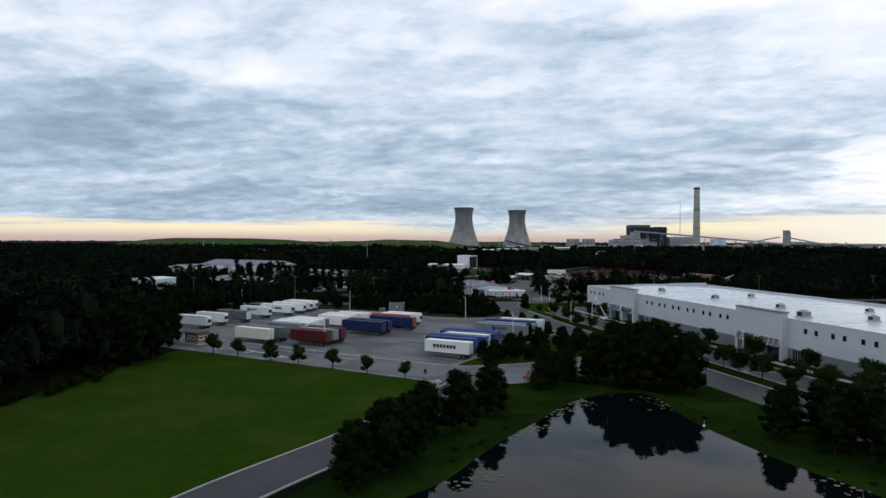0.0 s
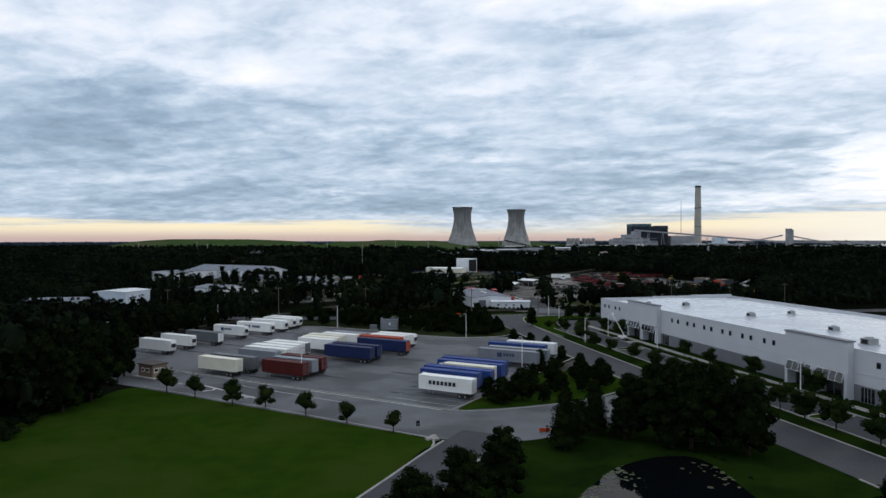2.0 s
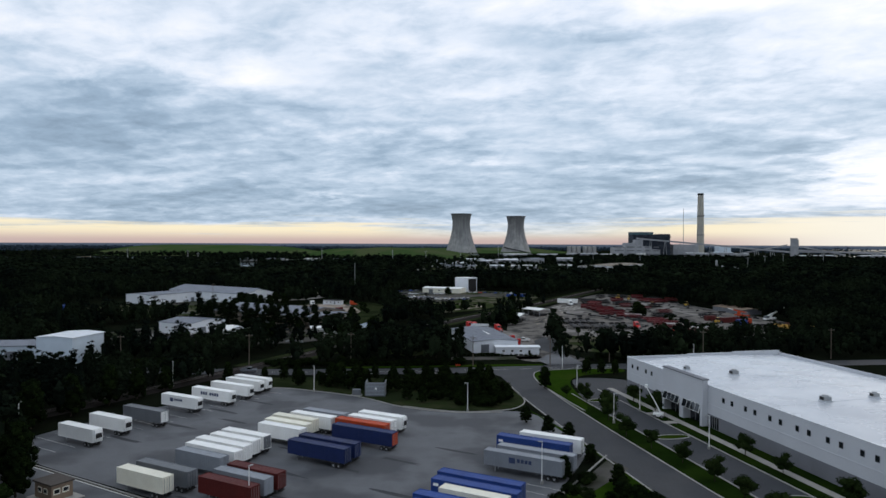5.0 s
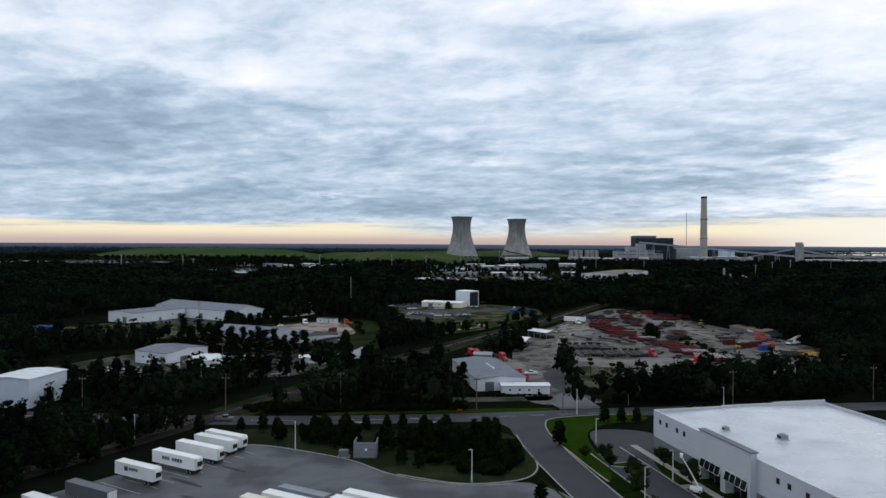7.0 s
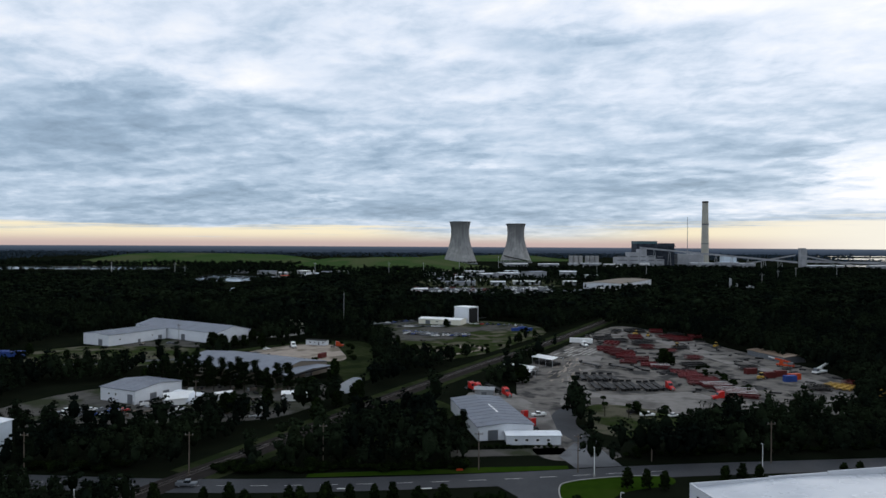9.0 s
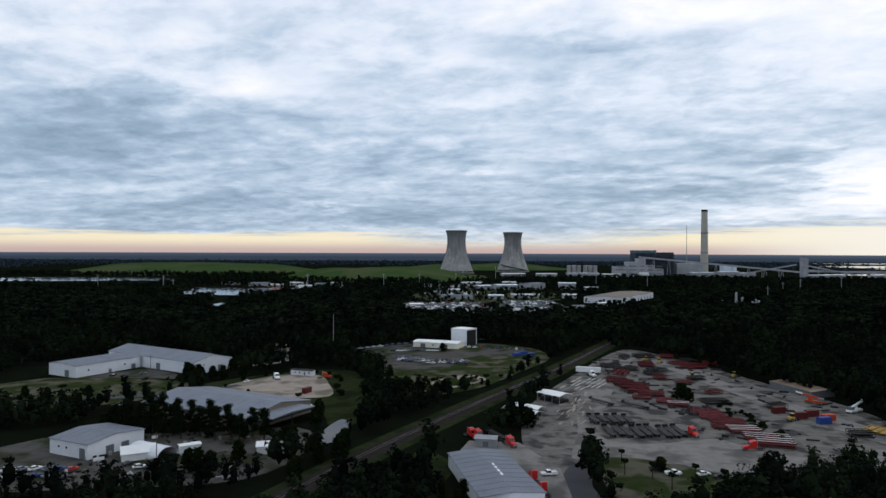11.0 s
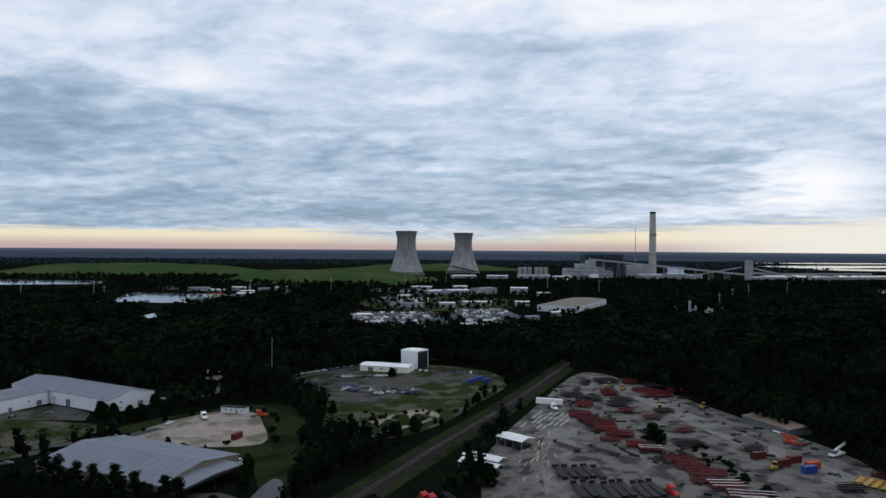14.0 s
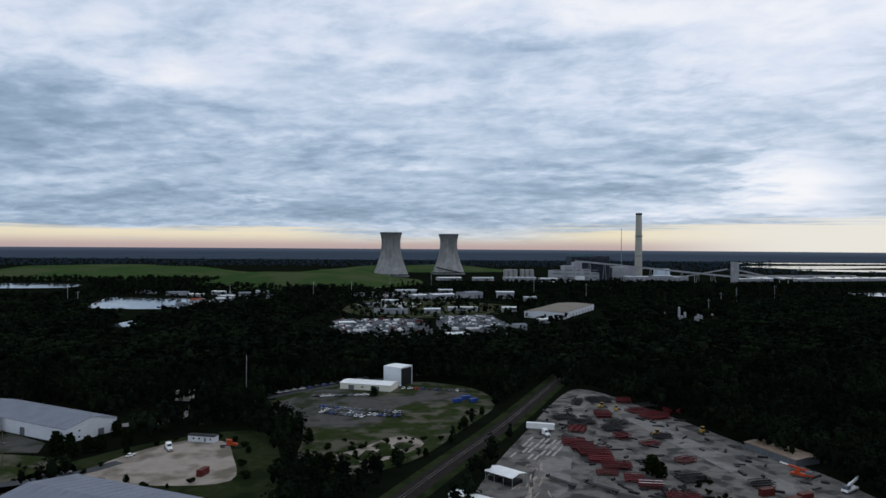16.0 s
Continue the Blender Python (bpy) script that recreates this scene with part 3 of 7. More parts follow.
for cx, cy, n, sp in ((10.5, 112.5, 60, 2.2), (16.5, 124, 80, 2.4), (21.5, 130.5, 90, 2.6), (38, 131, 50, 2.5), (3, 91, 40, 2.0), (48, 90, 50, 2.2)):
    for _ in range(n):
        x, y = rng.normal(cx, sp), rng.normal(cy, sp)
        if inside(np.array([[x, y]]), pond)[0]:
            r = rng.uniform(0.12, 0.42)
            b.add([(x + r * math.cos(a * 0.9), y + r * math.sin(a * 0.9), 0.115 + rng.uniform(0, 0.02)) for a in range(7)], [tuple(range(7))])
tagged(part("lily_pads", b, LILY), "floating lily pads and weed on the pond", "water plants", kind="stuff")
fp = thing("pond_marker", 39.3, 115.2, 0.1, 0, "small pale float standing in the pond", "float")
part("base", Shape().tube((0, 0, 0), (0, 0, 0.2), 0.26, 0.22, 10), WHITE, fp)
part("post", Shape().tube((0, 0, 0.25), (0, 0, 1.0), 0.06), METAL, fp)

# yards beyond the street
yard = smooth([(31, 338), (26, 352), (40, 372), (28, 404), (33, 471), (47, 515), (76, 578), (118, 664), (140, 680), (160, 625), (176, 560), (192, 475), (168, 420), (150, 398), (118, 392), (92, 388), (74, 402), (52, 408), (42, 392), (46, 360), (52, 342)], steps=4)
sheet("haulage_yard", yard, 0.03, GRAVEL, "pale gravel haulage yard with dark tracks", "yard")
sheet("entrance_drive", [(36, 331), (50, 333), (47, 352), (40, 356), (33, 342)], 0.066, ASPHALT, "grey asphalt entrance to the haulage yard", "road")
sheet("yard_track", smooth([(42, 356), (37, 372), (38, 392), (44, 404), (49, 398), (45, 380), (48, 358)], steps=4), 0.036, ROAD, "dark worn asphalt leading into the yard", "yard")
streak_rng = np.random.default_rng(31)
for k in range(44):
    c_ = Vector((streak_rng.normal(60, 5), streak_rng.uniform(455, 525)))
    c_.x += (c_.y - 490) * 0.32
    d_ = Vector((0.32 + streak_rng.normal() * 0.16, 1.0)).normalized() * streak_rng.uniform(1.5, 5)
    n_ = Vector((-d_.y, d_.x)).normalized()
    ring = [c_ - d_, c_ - d_ * 0.3 + n_ * streak_rng.uniform(0.2, 0.7), c_ + d_ * 0.5 + n_ * streak_rng.uniform(0.2, 0.6), c_ + d_, c_ + d_ * 0.2 - n_ * streak_rng.uniform(0.2, 0.6)]
    sheet("sand_streak", smooth([tuple(q) for q in ring], steps=3), 0.036 + 0.0004 * k, SAND, "pale sandy streak worn into the gravel", "track")
sheet("yard_lane", smooth([(132, 668), (142, 662), (150, 600), (160, 540), (172, 480), (180, 440), (168, 430), (156, 480), (146, 540), (138, 600)], steps=4), 0.035, BEATEN, "pale beaten lane through the yard", "yard")
sheet("yard_lane", smooth([(44, 410), (52, 442), (58, 476), (66, 512), (80, 550), (92, 560), (92, 545), (84, 520), (76, 494), (66, 480), (60, 455), (64, 432), (84, 430), (104, 438), (118, 418), (138, 412), (160, 424), (166, 416), (150, 402), (122, 398), (94, 394), (74, 408), (56, 412)], steps=4), 0.034, BEATEN, "pale beaten lane looping round the flatbeds", "yard")
sheet("yard_lane", smooth([(98, 604), (116, 640), (134, 668), (146, 650), (152, 610), (166, 566), (160, 560), (146, 596), (130, 640), (112, 604)], steps=4), 0.0345, BEATEN, "pale beaten lane along the yard's back", "yard")
sheet("yard_green", smooth([(52, 400), (62, 412), (84, 398), (96, 386), (80, 366), (62, 362), (50, 372)], steps=4), 0.045, ROUGH_GRASS, "rough grass and palms beside the yard", "lawn")
field = smooth([(-70, 648), (-50, 690), (-35, 708), (20, 716), (62, 690), (70, 640), (44, 585), (20, 540), (0, 520), (-16, 515), (-36, 540), (-40, 590)], steps=4)
sheet("salvage_field", field, 0.02, ROUGH_GRASS, "patchy field of grass, sand and tracks", "field")
sheet("car_yard", smooth([(-64, 640), (-44, 685), (-30, 690), (8, 668), (36, 688), (58, 672), (50, 650), (12, 640), (0, 600), (-20, 592), (-44, 600)], steps=4), 0.03, DIRT, "bare dirt yard with parked cars", "yard")
sheet("dirt_heap_ground", smooth([(-14, 524), (8, 540), (22, 560), (10, 575), (-8, 555), (-22, 540)], steps=4), 0.035, SAND, "pale spoil ground at the field's end", "yard")
sheet("truck_park", smooth([(-122, 519), (-116, 548), (-96, 572), (-76, 570), (-66, 545), (-60, 512), (-88, 508)], steps=4), 0.03, SAND, "pale gravel truck park", "yard")
sheet("works_yard", smooth([(-175, 372), (-158, 432), (-110, 440), (-62, 450), (-52, 420), (-66, 385), (-110, 376)], steps=4), 0.025, DIRT, "cluttered bare works yard", "yard")
sheet("truck_park_grass", smooth([(-150, 505), (-120, 560), (-70, 590), (-48, 560), (-38, 470), (-48, 450), (-60, 480), (-90, 500)], steps=4), 0.02, RAIL_GRASS, "rough grass round the truck park", "lawn")
sheet("works_lawn", smooth([(-250, 500), (-230, 556), (-150, 550), (-125, 520), (-150, 500), (-190, 480)], steps=4), 0.02, ROUGH_GRASS, "grass before the long warehouse", "lawn")
sheet("works_parking", [(-208, 560), (-156, 556), (-160, 572), (-186, 592), (-200, 582)], 0.03, DIRT, "dark parking court of the long warehouse", "parking lot")
lane = smooth([(-330, 462), (-240, 478), (-170, 505), (-130, 522), (-114, 540)], False, 5)
ribbon("works_road", smooth([(-150, 602), (-128, 606), (-116, 612), (-108, 632), (-110, 652)], False, 5), 8, 0.038, BEATEN, "pale dirt road behind the long warehouse", "road")
lane_far = smooth([(-78, 652), (-62, 676), (-30, 704), (30, 742)], False, 5)
ribbon("works_lane", lane_far, 6.5, 0.041, ROAD, "narrow asphalt lane past the salvage yard", "road")
ribbon("works_lane", lane, 6.5, 0.04, ROAD, "narrow asphalt lane past the works", "road")
sheet("small_pond", smooth([(-51, 428), (-51, 446), (-47, 464), (-42, 458), (-41, 438), (-45, 428)], steps=4), 0.04, SHADY_WATER, "small pond among trees reflecting the sky", "water")
sheet("shop_apron", [(28.6, 359), (36.5, 359), (38, 398), (27, 430), (8, 432), (3, 414), (18, 406)], 0.045, BEATEN, "pale concrete apron beside the workshop", "yard")
sheet("shop_front_strip", [(0, 340), (36, 344), (36, 351), (0, 347)], 0.03, DIRT, "bare ground before the site office", "yard")
sheet("rail_clearing", smooth([(-30, 360), (-16, 400), (-10, 420), (2, 400), (-6, 372), (-14, 350)], steps=4), 0.02, RAIL_GRASS, "green clearing beside the railway", "lawn")

# railway
track = [(-140, 190), (-97, 272), (-78, 310), (-59, 348), (-30.5, 411), (-9.5, 452), (23, 513), (66, 590), (117, 692), (165, 790), (230, 920)]
rail_line = smooth(track, False, 6)
ribbon("rail_verge", rail_line[14:], 17, 0.015, RAIL_GRASS, "rough grassy strip along the railway", "lawn")
s = Shape()
l3, l2, r2, r3 = (offset(rail_line, k) for k in (4.6, 3.4, -3.4, -4.6))
for i in range(len(rail_line) - 1):
    for (p, hp), (q, hq) in (((l3, 0.02), (l2, 0.35)), ((l2, 0.35), (r2, 0.35)), ((r2, 0.35), (r3, 0.02))):
        s.add([(*p[i], hp), (*p[i + 1], hp), (*q[i + 1], hq), (*q[i], hq)], [(0, 1, 2, 3)])
track_ob = tagged(part("railway", s, BALLAST), "single railway track on dark ballast", "railway", kind="structure")
for k in (0.75, -0.75):
    s = Shape()
    o = offset(rail_line, k)
    for i in range(len(o) - 1):
        s.bar((*o[i], 0.58), (*o[i + 1], 0.58), 0.09, 0.16)
    part("rail", s, RAIL, track_ob)
s = Shape()
for i in range(len(rail_line) - 1):
    a, b = Vector(rail_line[i]), Vector(rail_line[i + 1])
    n = max(1, int((b - a).length / 0.9))
    d = (b - a).normalized()
    w = Vector((-d.y, d.x)) * 1.25
    for j in range(n):
        c = a + (b - a) * (j / n)
        s.bar((*(c - w), 0.42), (*(c + w), 0.42), 0.24, 0.16)
tagged(part("sleepers", s, SLEEPER, track_ob), "dark timber sleepers", kind="stuff")

# distant water
WATERS = (
    ([(-486, 1524), (-400, 1500), (-322, 1480), (-300, 1330), (-330, 1290), (-440, 1310), (-470, 1400)], "pale pond reflecting the sky", "far_pond"),
    ([(-318, 1062), (-316, 1120), (-304, 1140), (-290, 1090), (-298, 1056)], "small pale pond among woods", "far_pond"),
    ([(-1250, 1830), (-1100, 1990), (-760, 1975), (-690, 1830), (-800, 1790), (-1200, 1740)], "long pale lake behind the woods", "far_pond"),
    ([(1000, 1650), (1080, 1520), (1400, 1480), (1900, 1500), (1700, 1640), (1250, 1680)], "pale river reach", "river"),
    ([(1900, 3170), (2150, 3020), (2700, 3060), (3000, 3250), (2300, 3300), (1990, 3320)], "pale river reach", "river"),
    ([(1250, 2440), (1400, 2340), (1900, 2380), (2300, 2460), (1700, 2520), (1300, 2520)], "pale river reach", "river"),
    ([(1950, 3560), (2080, 3420), (2500, 3600), (3000, 3850), (3200, 4100), (2500, 4000), (2000, 3900)], "broad pale river bend", "river"),
    ([(2300, 4700), (2900, 4500), (4000, 4600), (4000, 4800), (2900, 4850)], "far pale river", "river"),
)
for pts, lab, nm in WATERS:
    sheet(nm, smooth(pts, steps=4), 0.12, FAR_WATER, lab, "water")


def mound(name, cx, cy, rx, ry, h, label, bumps):
    """A broad grassy hill."""
    n = 40
    s = Shape()
    for j in range(n + 1):
        for i in range(n + 1):
            u, v = i / n * 2 - 1, j / n * 2 - 1
            d = min(1.0, math.hypot(u, v))
            k = min(1.0, (1 - d) / 0.62)
            f = k * k * (3 - 2 * k)
            z = h * f * (1 + bumps * noise.noise(Vector((u * 2.2 + cx, v * 2.2, 0))))
            s.v.append((cx + u * rx, cy + v * ry, z - 0.5 * (d >= 1)))
    s.f += [(j * (n + 1) + i, j * (n + 1) + i + 1, (j + 1) * (n + 1) + i + 1, (j + 1) * (n + 1) + i) for j in range(n) for i in range(n)]
    ob = part(name, s, HILL)
    for p in ob.data.polygons:
        p.use_smooth = True
    return tagged(ob, label, "hill", kind="structure")


mound("landfill_mound", -870, 2560, 480, 430, 28, "broad grassed landfill mound", 0.35)
mound("landfill_mound", -190, 2130, 310, 390, 25, "grassed landfill shoulder with a track", 0.35)
mound("landfill_mound", 150, 3040, 420, 240, 19, "grassed landfill mound behind the cooling towers", 0.3)
ribbon("landfill_track", smooth([(-330, 1830), (-250, 1850), (-170, 1800), (-60, 1790), (20, 1850)], False, 5), 8, 0.6, SAND, "pale dirt track at the landfill's foot", "track")

# dark tyre and oil stains on the lot, bare soil under the trees
stain_rng = np.random.default_rng(14)
for u0, v0 in [(-14, 6 + 3.5 * k) for k in range(7)] + [(-72, 8), (-66, 10), (-54, 3), (-47, 6), (-40, 12), (-52, 22), (-44, 30), (-36, 40), (-58, 34), (-74, 36), (-98, 20), (-98, 34), (-99, 50), (-98, 62), (-26, 24), (-20, 34), (-90, 44), (-30, 52)]:
    a_ = [(u0 + stain_rng.uniform(2.2, 5.0) * math.cos(q) * 1.5, v0 + stain_rng.uniform(0.4, 0.9) * math.sin(q)) for q in np.linspace(0, 5.5, 8)]
    sheet("oil_stain", smooth([lot(*q) for q in a_], steps=3), 0.0535 + 0.0004 * stain_rng.integers(0, 9), ROAD, "dark oil stain on the asphalt", "stain")
for bx_, by_, rx_, ry_ in ((-14, -90, 4.6, 1.8), (-14, -50, 4.4, 1.7), (-14, -128, 4.6, 1.8), (-14, -12, 4.2, 1.7), (-14, -160, 4.6, 1.8)):
    ring = [bld(bx_ + rx_ * math.cos(q), by_ + ry_ * math.sin(q)) for q in np.linspace(0, 2 * math.pi, 21)]
    sheet("parking_island", ring[:-1], 0.12, GRASS, "small planted island in the parking strip", "lawn")
    kerb(ring)


# ---- the warehouse ----
def warehouse():
    w = new("warehouse")
    w.matrix_basis = BLD
    tagged(w, "long pale grey tilt-wall warehouse with white roof", "warehouse")
    L, W, H = 212.0, 53.0, 10.2
    t = 0.35
    # dado and upper wall, with a thin reveal between the panels
    runs = [(0.0, -24.0), (-43.0, -100.0), (-118.0, -L)]
    for a, b in runs:
        part("dado", Shape().box(-t / 2, b, 0, t / 2, a, 3.3), WALL_DARK, w, "dark grey painted lower wall")
        part("wall", Shape().box(-t / 2 - 0.02, b, 3.3, t / 2, a, H), WALL_LIGHT, w)
        part("reveal_band", Shape().box(-t / 2 - 0.10, b, 5.6, -t / 2 - 0.02, a, 5.8), WALL_LIGHT, w, "raised pale band")
    part("wall", Shape().box(0.18, -t / 2, 0, W, t / 2, H), WALL_LIGHT, w)
    part("dado", Shape().box(0.18, t / 2, 0, W, t / 2 + 0.03, 3.3), WALL_DARK, w, "dark grey painted lower wall")
    part("wall", Shape().box(W - t, -L, 0, W, -t / 2, H), WALL_LIGHT, w)
    part("wall", Shape().box(-t / 2, -L - t, 0, W, -L, H), WALL_LIGHT, w)
    # stepped parapet on the north side, coping
    for x0, x1, z in ((0, 20, 10.35), (20, 36, 10.6), (36, W, 10.85)):
        part("parapet", Shape().box(x0 + 0.2, -0.2, H, x1, 0.2, z), WALL_LIGHT, w)
    part("coping", Shape().box(-0.25, -L, H, 0.25, 0, H + 0.12), ROOF_WHITE, w, "white metal coping")
    # low-pitched roof behind the parapet
    r = Shape()
    r.prism([(0.2, 9.4), (W / 2, 10.1), (W - 0.2, 9.4), (W - 0.2, 9.1), (0.2, 9.1)], "y", -L + 0.1, -0.2)
    part("roof", r, ROOF_WHITE, w, "white roof membrane, wet and glossy in places")
    for y in (-62, -125, -188):
        part("roof_seam", Shape().prism([(0.4, 9.42), (W / 2, 10.13), (W - 0.4, 9.42), (W - 0.4, 9.38), (W / 2, 10.0), (0.4, 9.38)], "y", y - 0.7, y + 0.7), ROOF_WHITE, w, "drain seam across the roof")
    # small square windows in pairs
    pairs = [(-3.5, -6.8), (-11.8, -15.1), *[(-49.5 - 8.3 * k, -52.8 - 8.3 * k) for k in range(6)], *[(-124 - 8.3 * k, -127.3 - 8.3 * k) for k in range(10)]]
    for pr in pairs:
        for y in pr:
            win = part("window", Shape().box(-t / 2 - 0.05, y - 0.55, 7.25, -t / 2 - 0.02, y + 0.55, 8.5), WALL_DARK, w)
            part("pane", Shape().box(-t / 2 - 0.075, y - 0.45, 7.35, -t / 2 - 0.05, y + 0.45, 8.4), GLASS, win)
    # projecting entrance bays
    for y0, y1 in ((-24.0, -43.0), (-100.0, -118.0)):
        part("bay_wall", Shape().box(-1.6, y1, 5.4, -0.2, y0, H + 1.3), WALL_LIGHT, w)
        part("bay_coping", Shape().box(-1.8, y1 - 0.2, H + 1.3, 0.1, y0 + 0.2, H + 1.55), WALL_DARK, w, "dark grey coping")
        # Recess shade is put into the black of this back wall.
        part("bay_back", Shape().box(0.4, y1, 0, 0.7, y0, 5.4), BLACK, w, "recessed wall, blackened as the opening's shade")
        n = 2
        span = (y0 - y1) / n
        for k in range(n + 1):
            y = y1 + k * span
            ya, yb = max(y1, y - 0.9), min(y0, y + 0.9)
            part("pier", Shape().box(-1.75, ya, 0, 0.3, yb, 5.4), WALL_LIGHT, w)
        for k in range(n):
            a, b = y1 + k * span + 0.9, y1 + (k + 1) * span - 0.9
            can = part("canopy_window", Shape().prism([(-1.7, 5.35), (-2.3, 3.3), (-2.15, 3.25), (-1.55, 5.3)], "y", a, b), WHITE, w, "sloping white framed canopy glazing")
            m = 4
            for q in range(m):
                c0, c1 = a + (b - a) * q / m + 0.07, a + (b - a) * (q + 1) / m - 0.07
                part("pane", Shape().add([(-1.77, c0, 5.2), (-1.77, c1, 5.2), (-2.30, c1, 3.4), (-2.30, c0, 3.4), (-1.74, c0, 5.2), (-1.74, c1, 5.2), (-2.27, c1, 3.4), (-2.27, c0, 3.4)], [(0, 1, 2, 3), (7, 6, 5, 4), (0, 4, 5, 1), (2, 6, 7, 3)]), GLASS, can)
            d = part("shopfront", Shape().box(0.25, a + 0.3, 0.1, 0.38, b - 0.3, 3.1), GLASS, w, "dark glazed shopfront")
            for q in range(4):
                y = a + 0.3 + (b - a - 0.6) * q / 3
                part("mullion", Shape().box(0.15, y - 0.06, 0.1, 0.25, y + 0.06, 3.1), METAL, d)
    for y in (-21.5, -46.0, -121.5):
        d = part("dock_door", Shape().box(-t / 2 - 0.06, y - 1.6, 0.2, -t / 2 - 0.02, y + 1.6, 3.0), GLASS, w, "dark glazed side window")
        for q in (-0.8, 0, 0.8):
            part("mullion", Shape().box(-t / 2 - 0.1, y + q - 0.05, 0.2, -t / 2 - 0.06, y + q + 0.05, 3.0), METAL, d)
    return w


warehouse()


def roof_unit(x, y, z, s, label):
    u = new("roof_unit")
    u.matrix_basis = BLD @ pose(x, y, z)
    tagged(u, label, "air handler", "units on the warehouse roof")
    part("curb", Shape().box(-s * 0.9, -s * 0.9, -0.3, s * 0.9, s * 0.9, 0.25), ROOF_WHITE, u)
    part("casing", Shape().box(-s * 0.75, -s * 0.75, 0.25, s * 0.75, s * 0.75, 0.25 + s * 0.8, 0.06), METAL, u)
    part("fan_hood", Shape().tube((0, 0, 0.25 + s * 0.8), (0, 0, 0.4 + s * 0.9), s * 0.62, s * 0.5, 12), METAL, u)
    part("louvre", Shape().box(-s * 0.78, -s * 0.5, 0.4, -s * 0.75, s * 0.5, 0.2 + s * 0.7), BLACK, u)


for x, y, s in ((16, -30, 1.2), (17, -62, 1.2), (17, -93, 1.2), (9, -112, 1.6), (8, -20, 0.9), (18, -124, 1.2), (9, -143, 1.6), (12, -160, 1.4), (30, -62, 1.0), (30, -110, 1.0), (20, -188, 1.2)):
    roof_unit(x, y, 9.4 + 0.7 * x / 26.5, s, "grey metal roof ventilation unit")


# ---- industrial sheds ----
def shed(name, corner, turn, L, W, h, rise, wall, roof, label, doors=(), windows=(), cat="shed", over=0.4):
    """A gabled metal shed: its corner, length along x, width along y; doors and windows are (side, along, width, height, sill)."""
    s = thing(name, *corner, 0, turn, label, cat)
    t = 0.2
    for y0, y1 in ((0, t), (W - t, W)):
        part("wall", Shape().box(0, y0, 0, L, y1, h), wall, s)
    for x0, x1 in ((0, t), (L - t, L)):
        part("gable_wall", Shape().prism([(t, 0), (W - t, 0), (W - t, h), (W / 2, h + rise * 0.97), (t, h)], "x", x0, x1), wall, s)
    k = over * rise / (W / 2)
    part("roof", Shape().prism([(-over, h - k), (W / 2, h + rise), (W + over, h - k), (W + over, h - k + 0.18), (W / 2, h + rise + 0.18), (-over, h - k + 0.18)], "x", -over, L + over), roof, s)
    n = max(3, int(L / 4)) if corner[1] < 800 else 2
    for i in range(1, n):
        x = L * i / n
        part("roof_rib", Shape().prism([(-over, h - k + 0.18), (W / 2, h + rise + 0.18), (W + over, h - k + 0.18), (W + over, h - k + 0.25), (W / 2, h + rise + 0.25), (-over, h - k + 0.25)], "x", x - 0.06, x + 0.06), roof, s)
    for kind, specs in (("door", doors), ("window", windows)):
        for side, along, wd, ht, sill in specs:
            a, b = along - wd / 2, along + wd / 2
            box = {"s": (a, -0.05, sill, b, -0.003, sill + ht), "n": (a, W + 0.003, sill, b, W + 0.05, sill + ht), "w": (-0.05, a, sill, -0.003, b, sill + ht), "e": (L + 0.003, a, sill, L + 0.05, b, sill + ht)}[side]
            o = part(kind, Shape().box(*box), METAL if kind == "door" else WHITE, s)
            e = 0.12
            if side in "sn":
                y = -0.08 if side == "s" else W + 0.08
                ib = (a + e, min(y, box[1]), sill + e, b - e, max(y, box[4]), sill + ht - e)
            else:
                x = -0.08 if side == "w" else L + 0.08
                ib = (min(x, box[0]), a + e, sill + e, max(x, box[3]), b - e, sill + ht - e)
            if kind == "window":
                part("pane", Shape().box(*ib), GLASS, o)
            else:
                part("shutter", Shape().box(*ib), SLATE, o)
    return s


shed("metal_shed", (-144, 412.6), -25, 20, 24, 5.4, 1.3, SHED_WHITE, ROOF_GREY, "white metal workshop with grey gabled roof", [("s", 17.2, 3.0, 3.8, 0), ("e", 9, 3.4, 3.2, 0), ("e", 15.5, 3.4, 3.0, 0)], [("s", 5, 1.2, 1.0, 2.6), ("s", 9, 1.2, 1.0, 2.6)])
shed("blue_metal_shed", (-138.5, 325.5), 81, 17.5, 15, 9.6, 0.5, SHED_BLUE, SHED_WHITE, "tall pale blue metal shed with white roof", [("s", 9, 5.0, 4.4, 0)], [("s", 11, 1.2, 0.8, 6.4)])
shed("blue_metal_shed", (-187, 330), 12, 30, 17, 5.2, 0.9, SHED_BLUE, ROOF_GREY, "low pale blue metal annex with grey roof", [("s", 6, 4, 3.4, 0), ("s", 20, 3.5, 3.2, 0)])
shed("factory_hall", (-137, 472), -28, 63, 40, 5.4, 3.0, BRICK_TAN, ROOF_GREY, "wide factory hall with grey low-pitched roof", [("e", 10, 5, 4.5, 0), ("e", 26, 5, 4.5, 0), ("s", 40, 4, 3.6, 0)], [("s", 10, 2, 1.2, 2.4), ("s", 18, 2, 1.2, 2.4), ("s", 26, 2, 1.2, 2.4)], "factory")
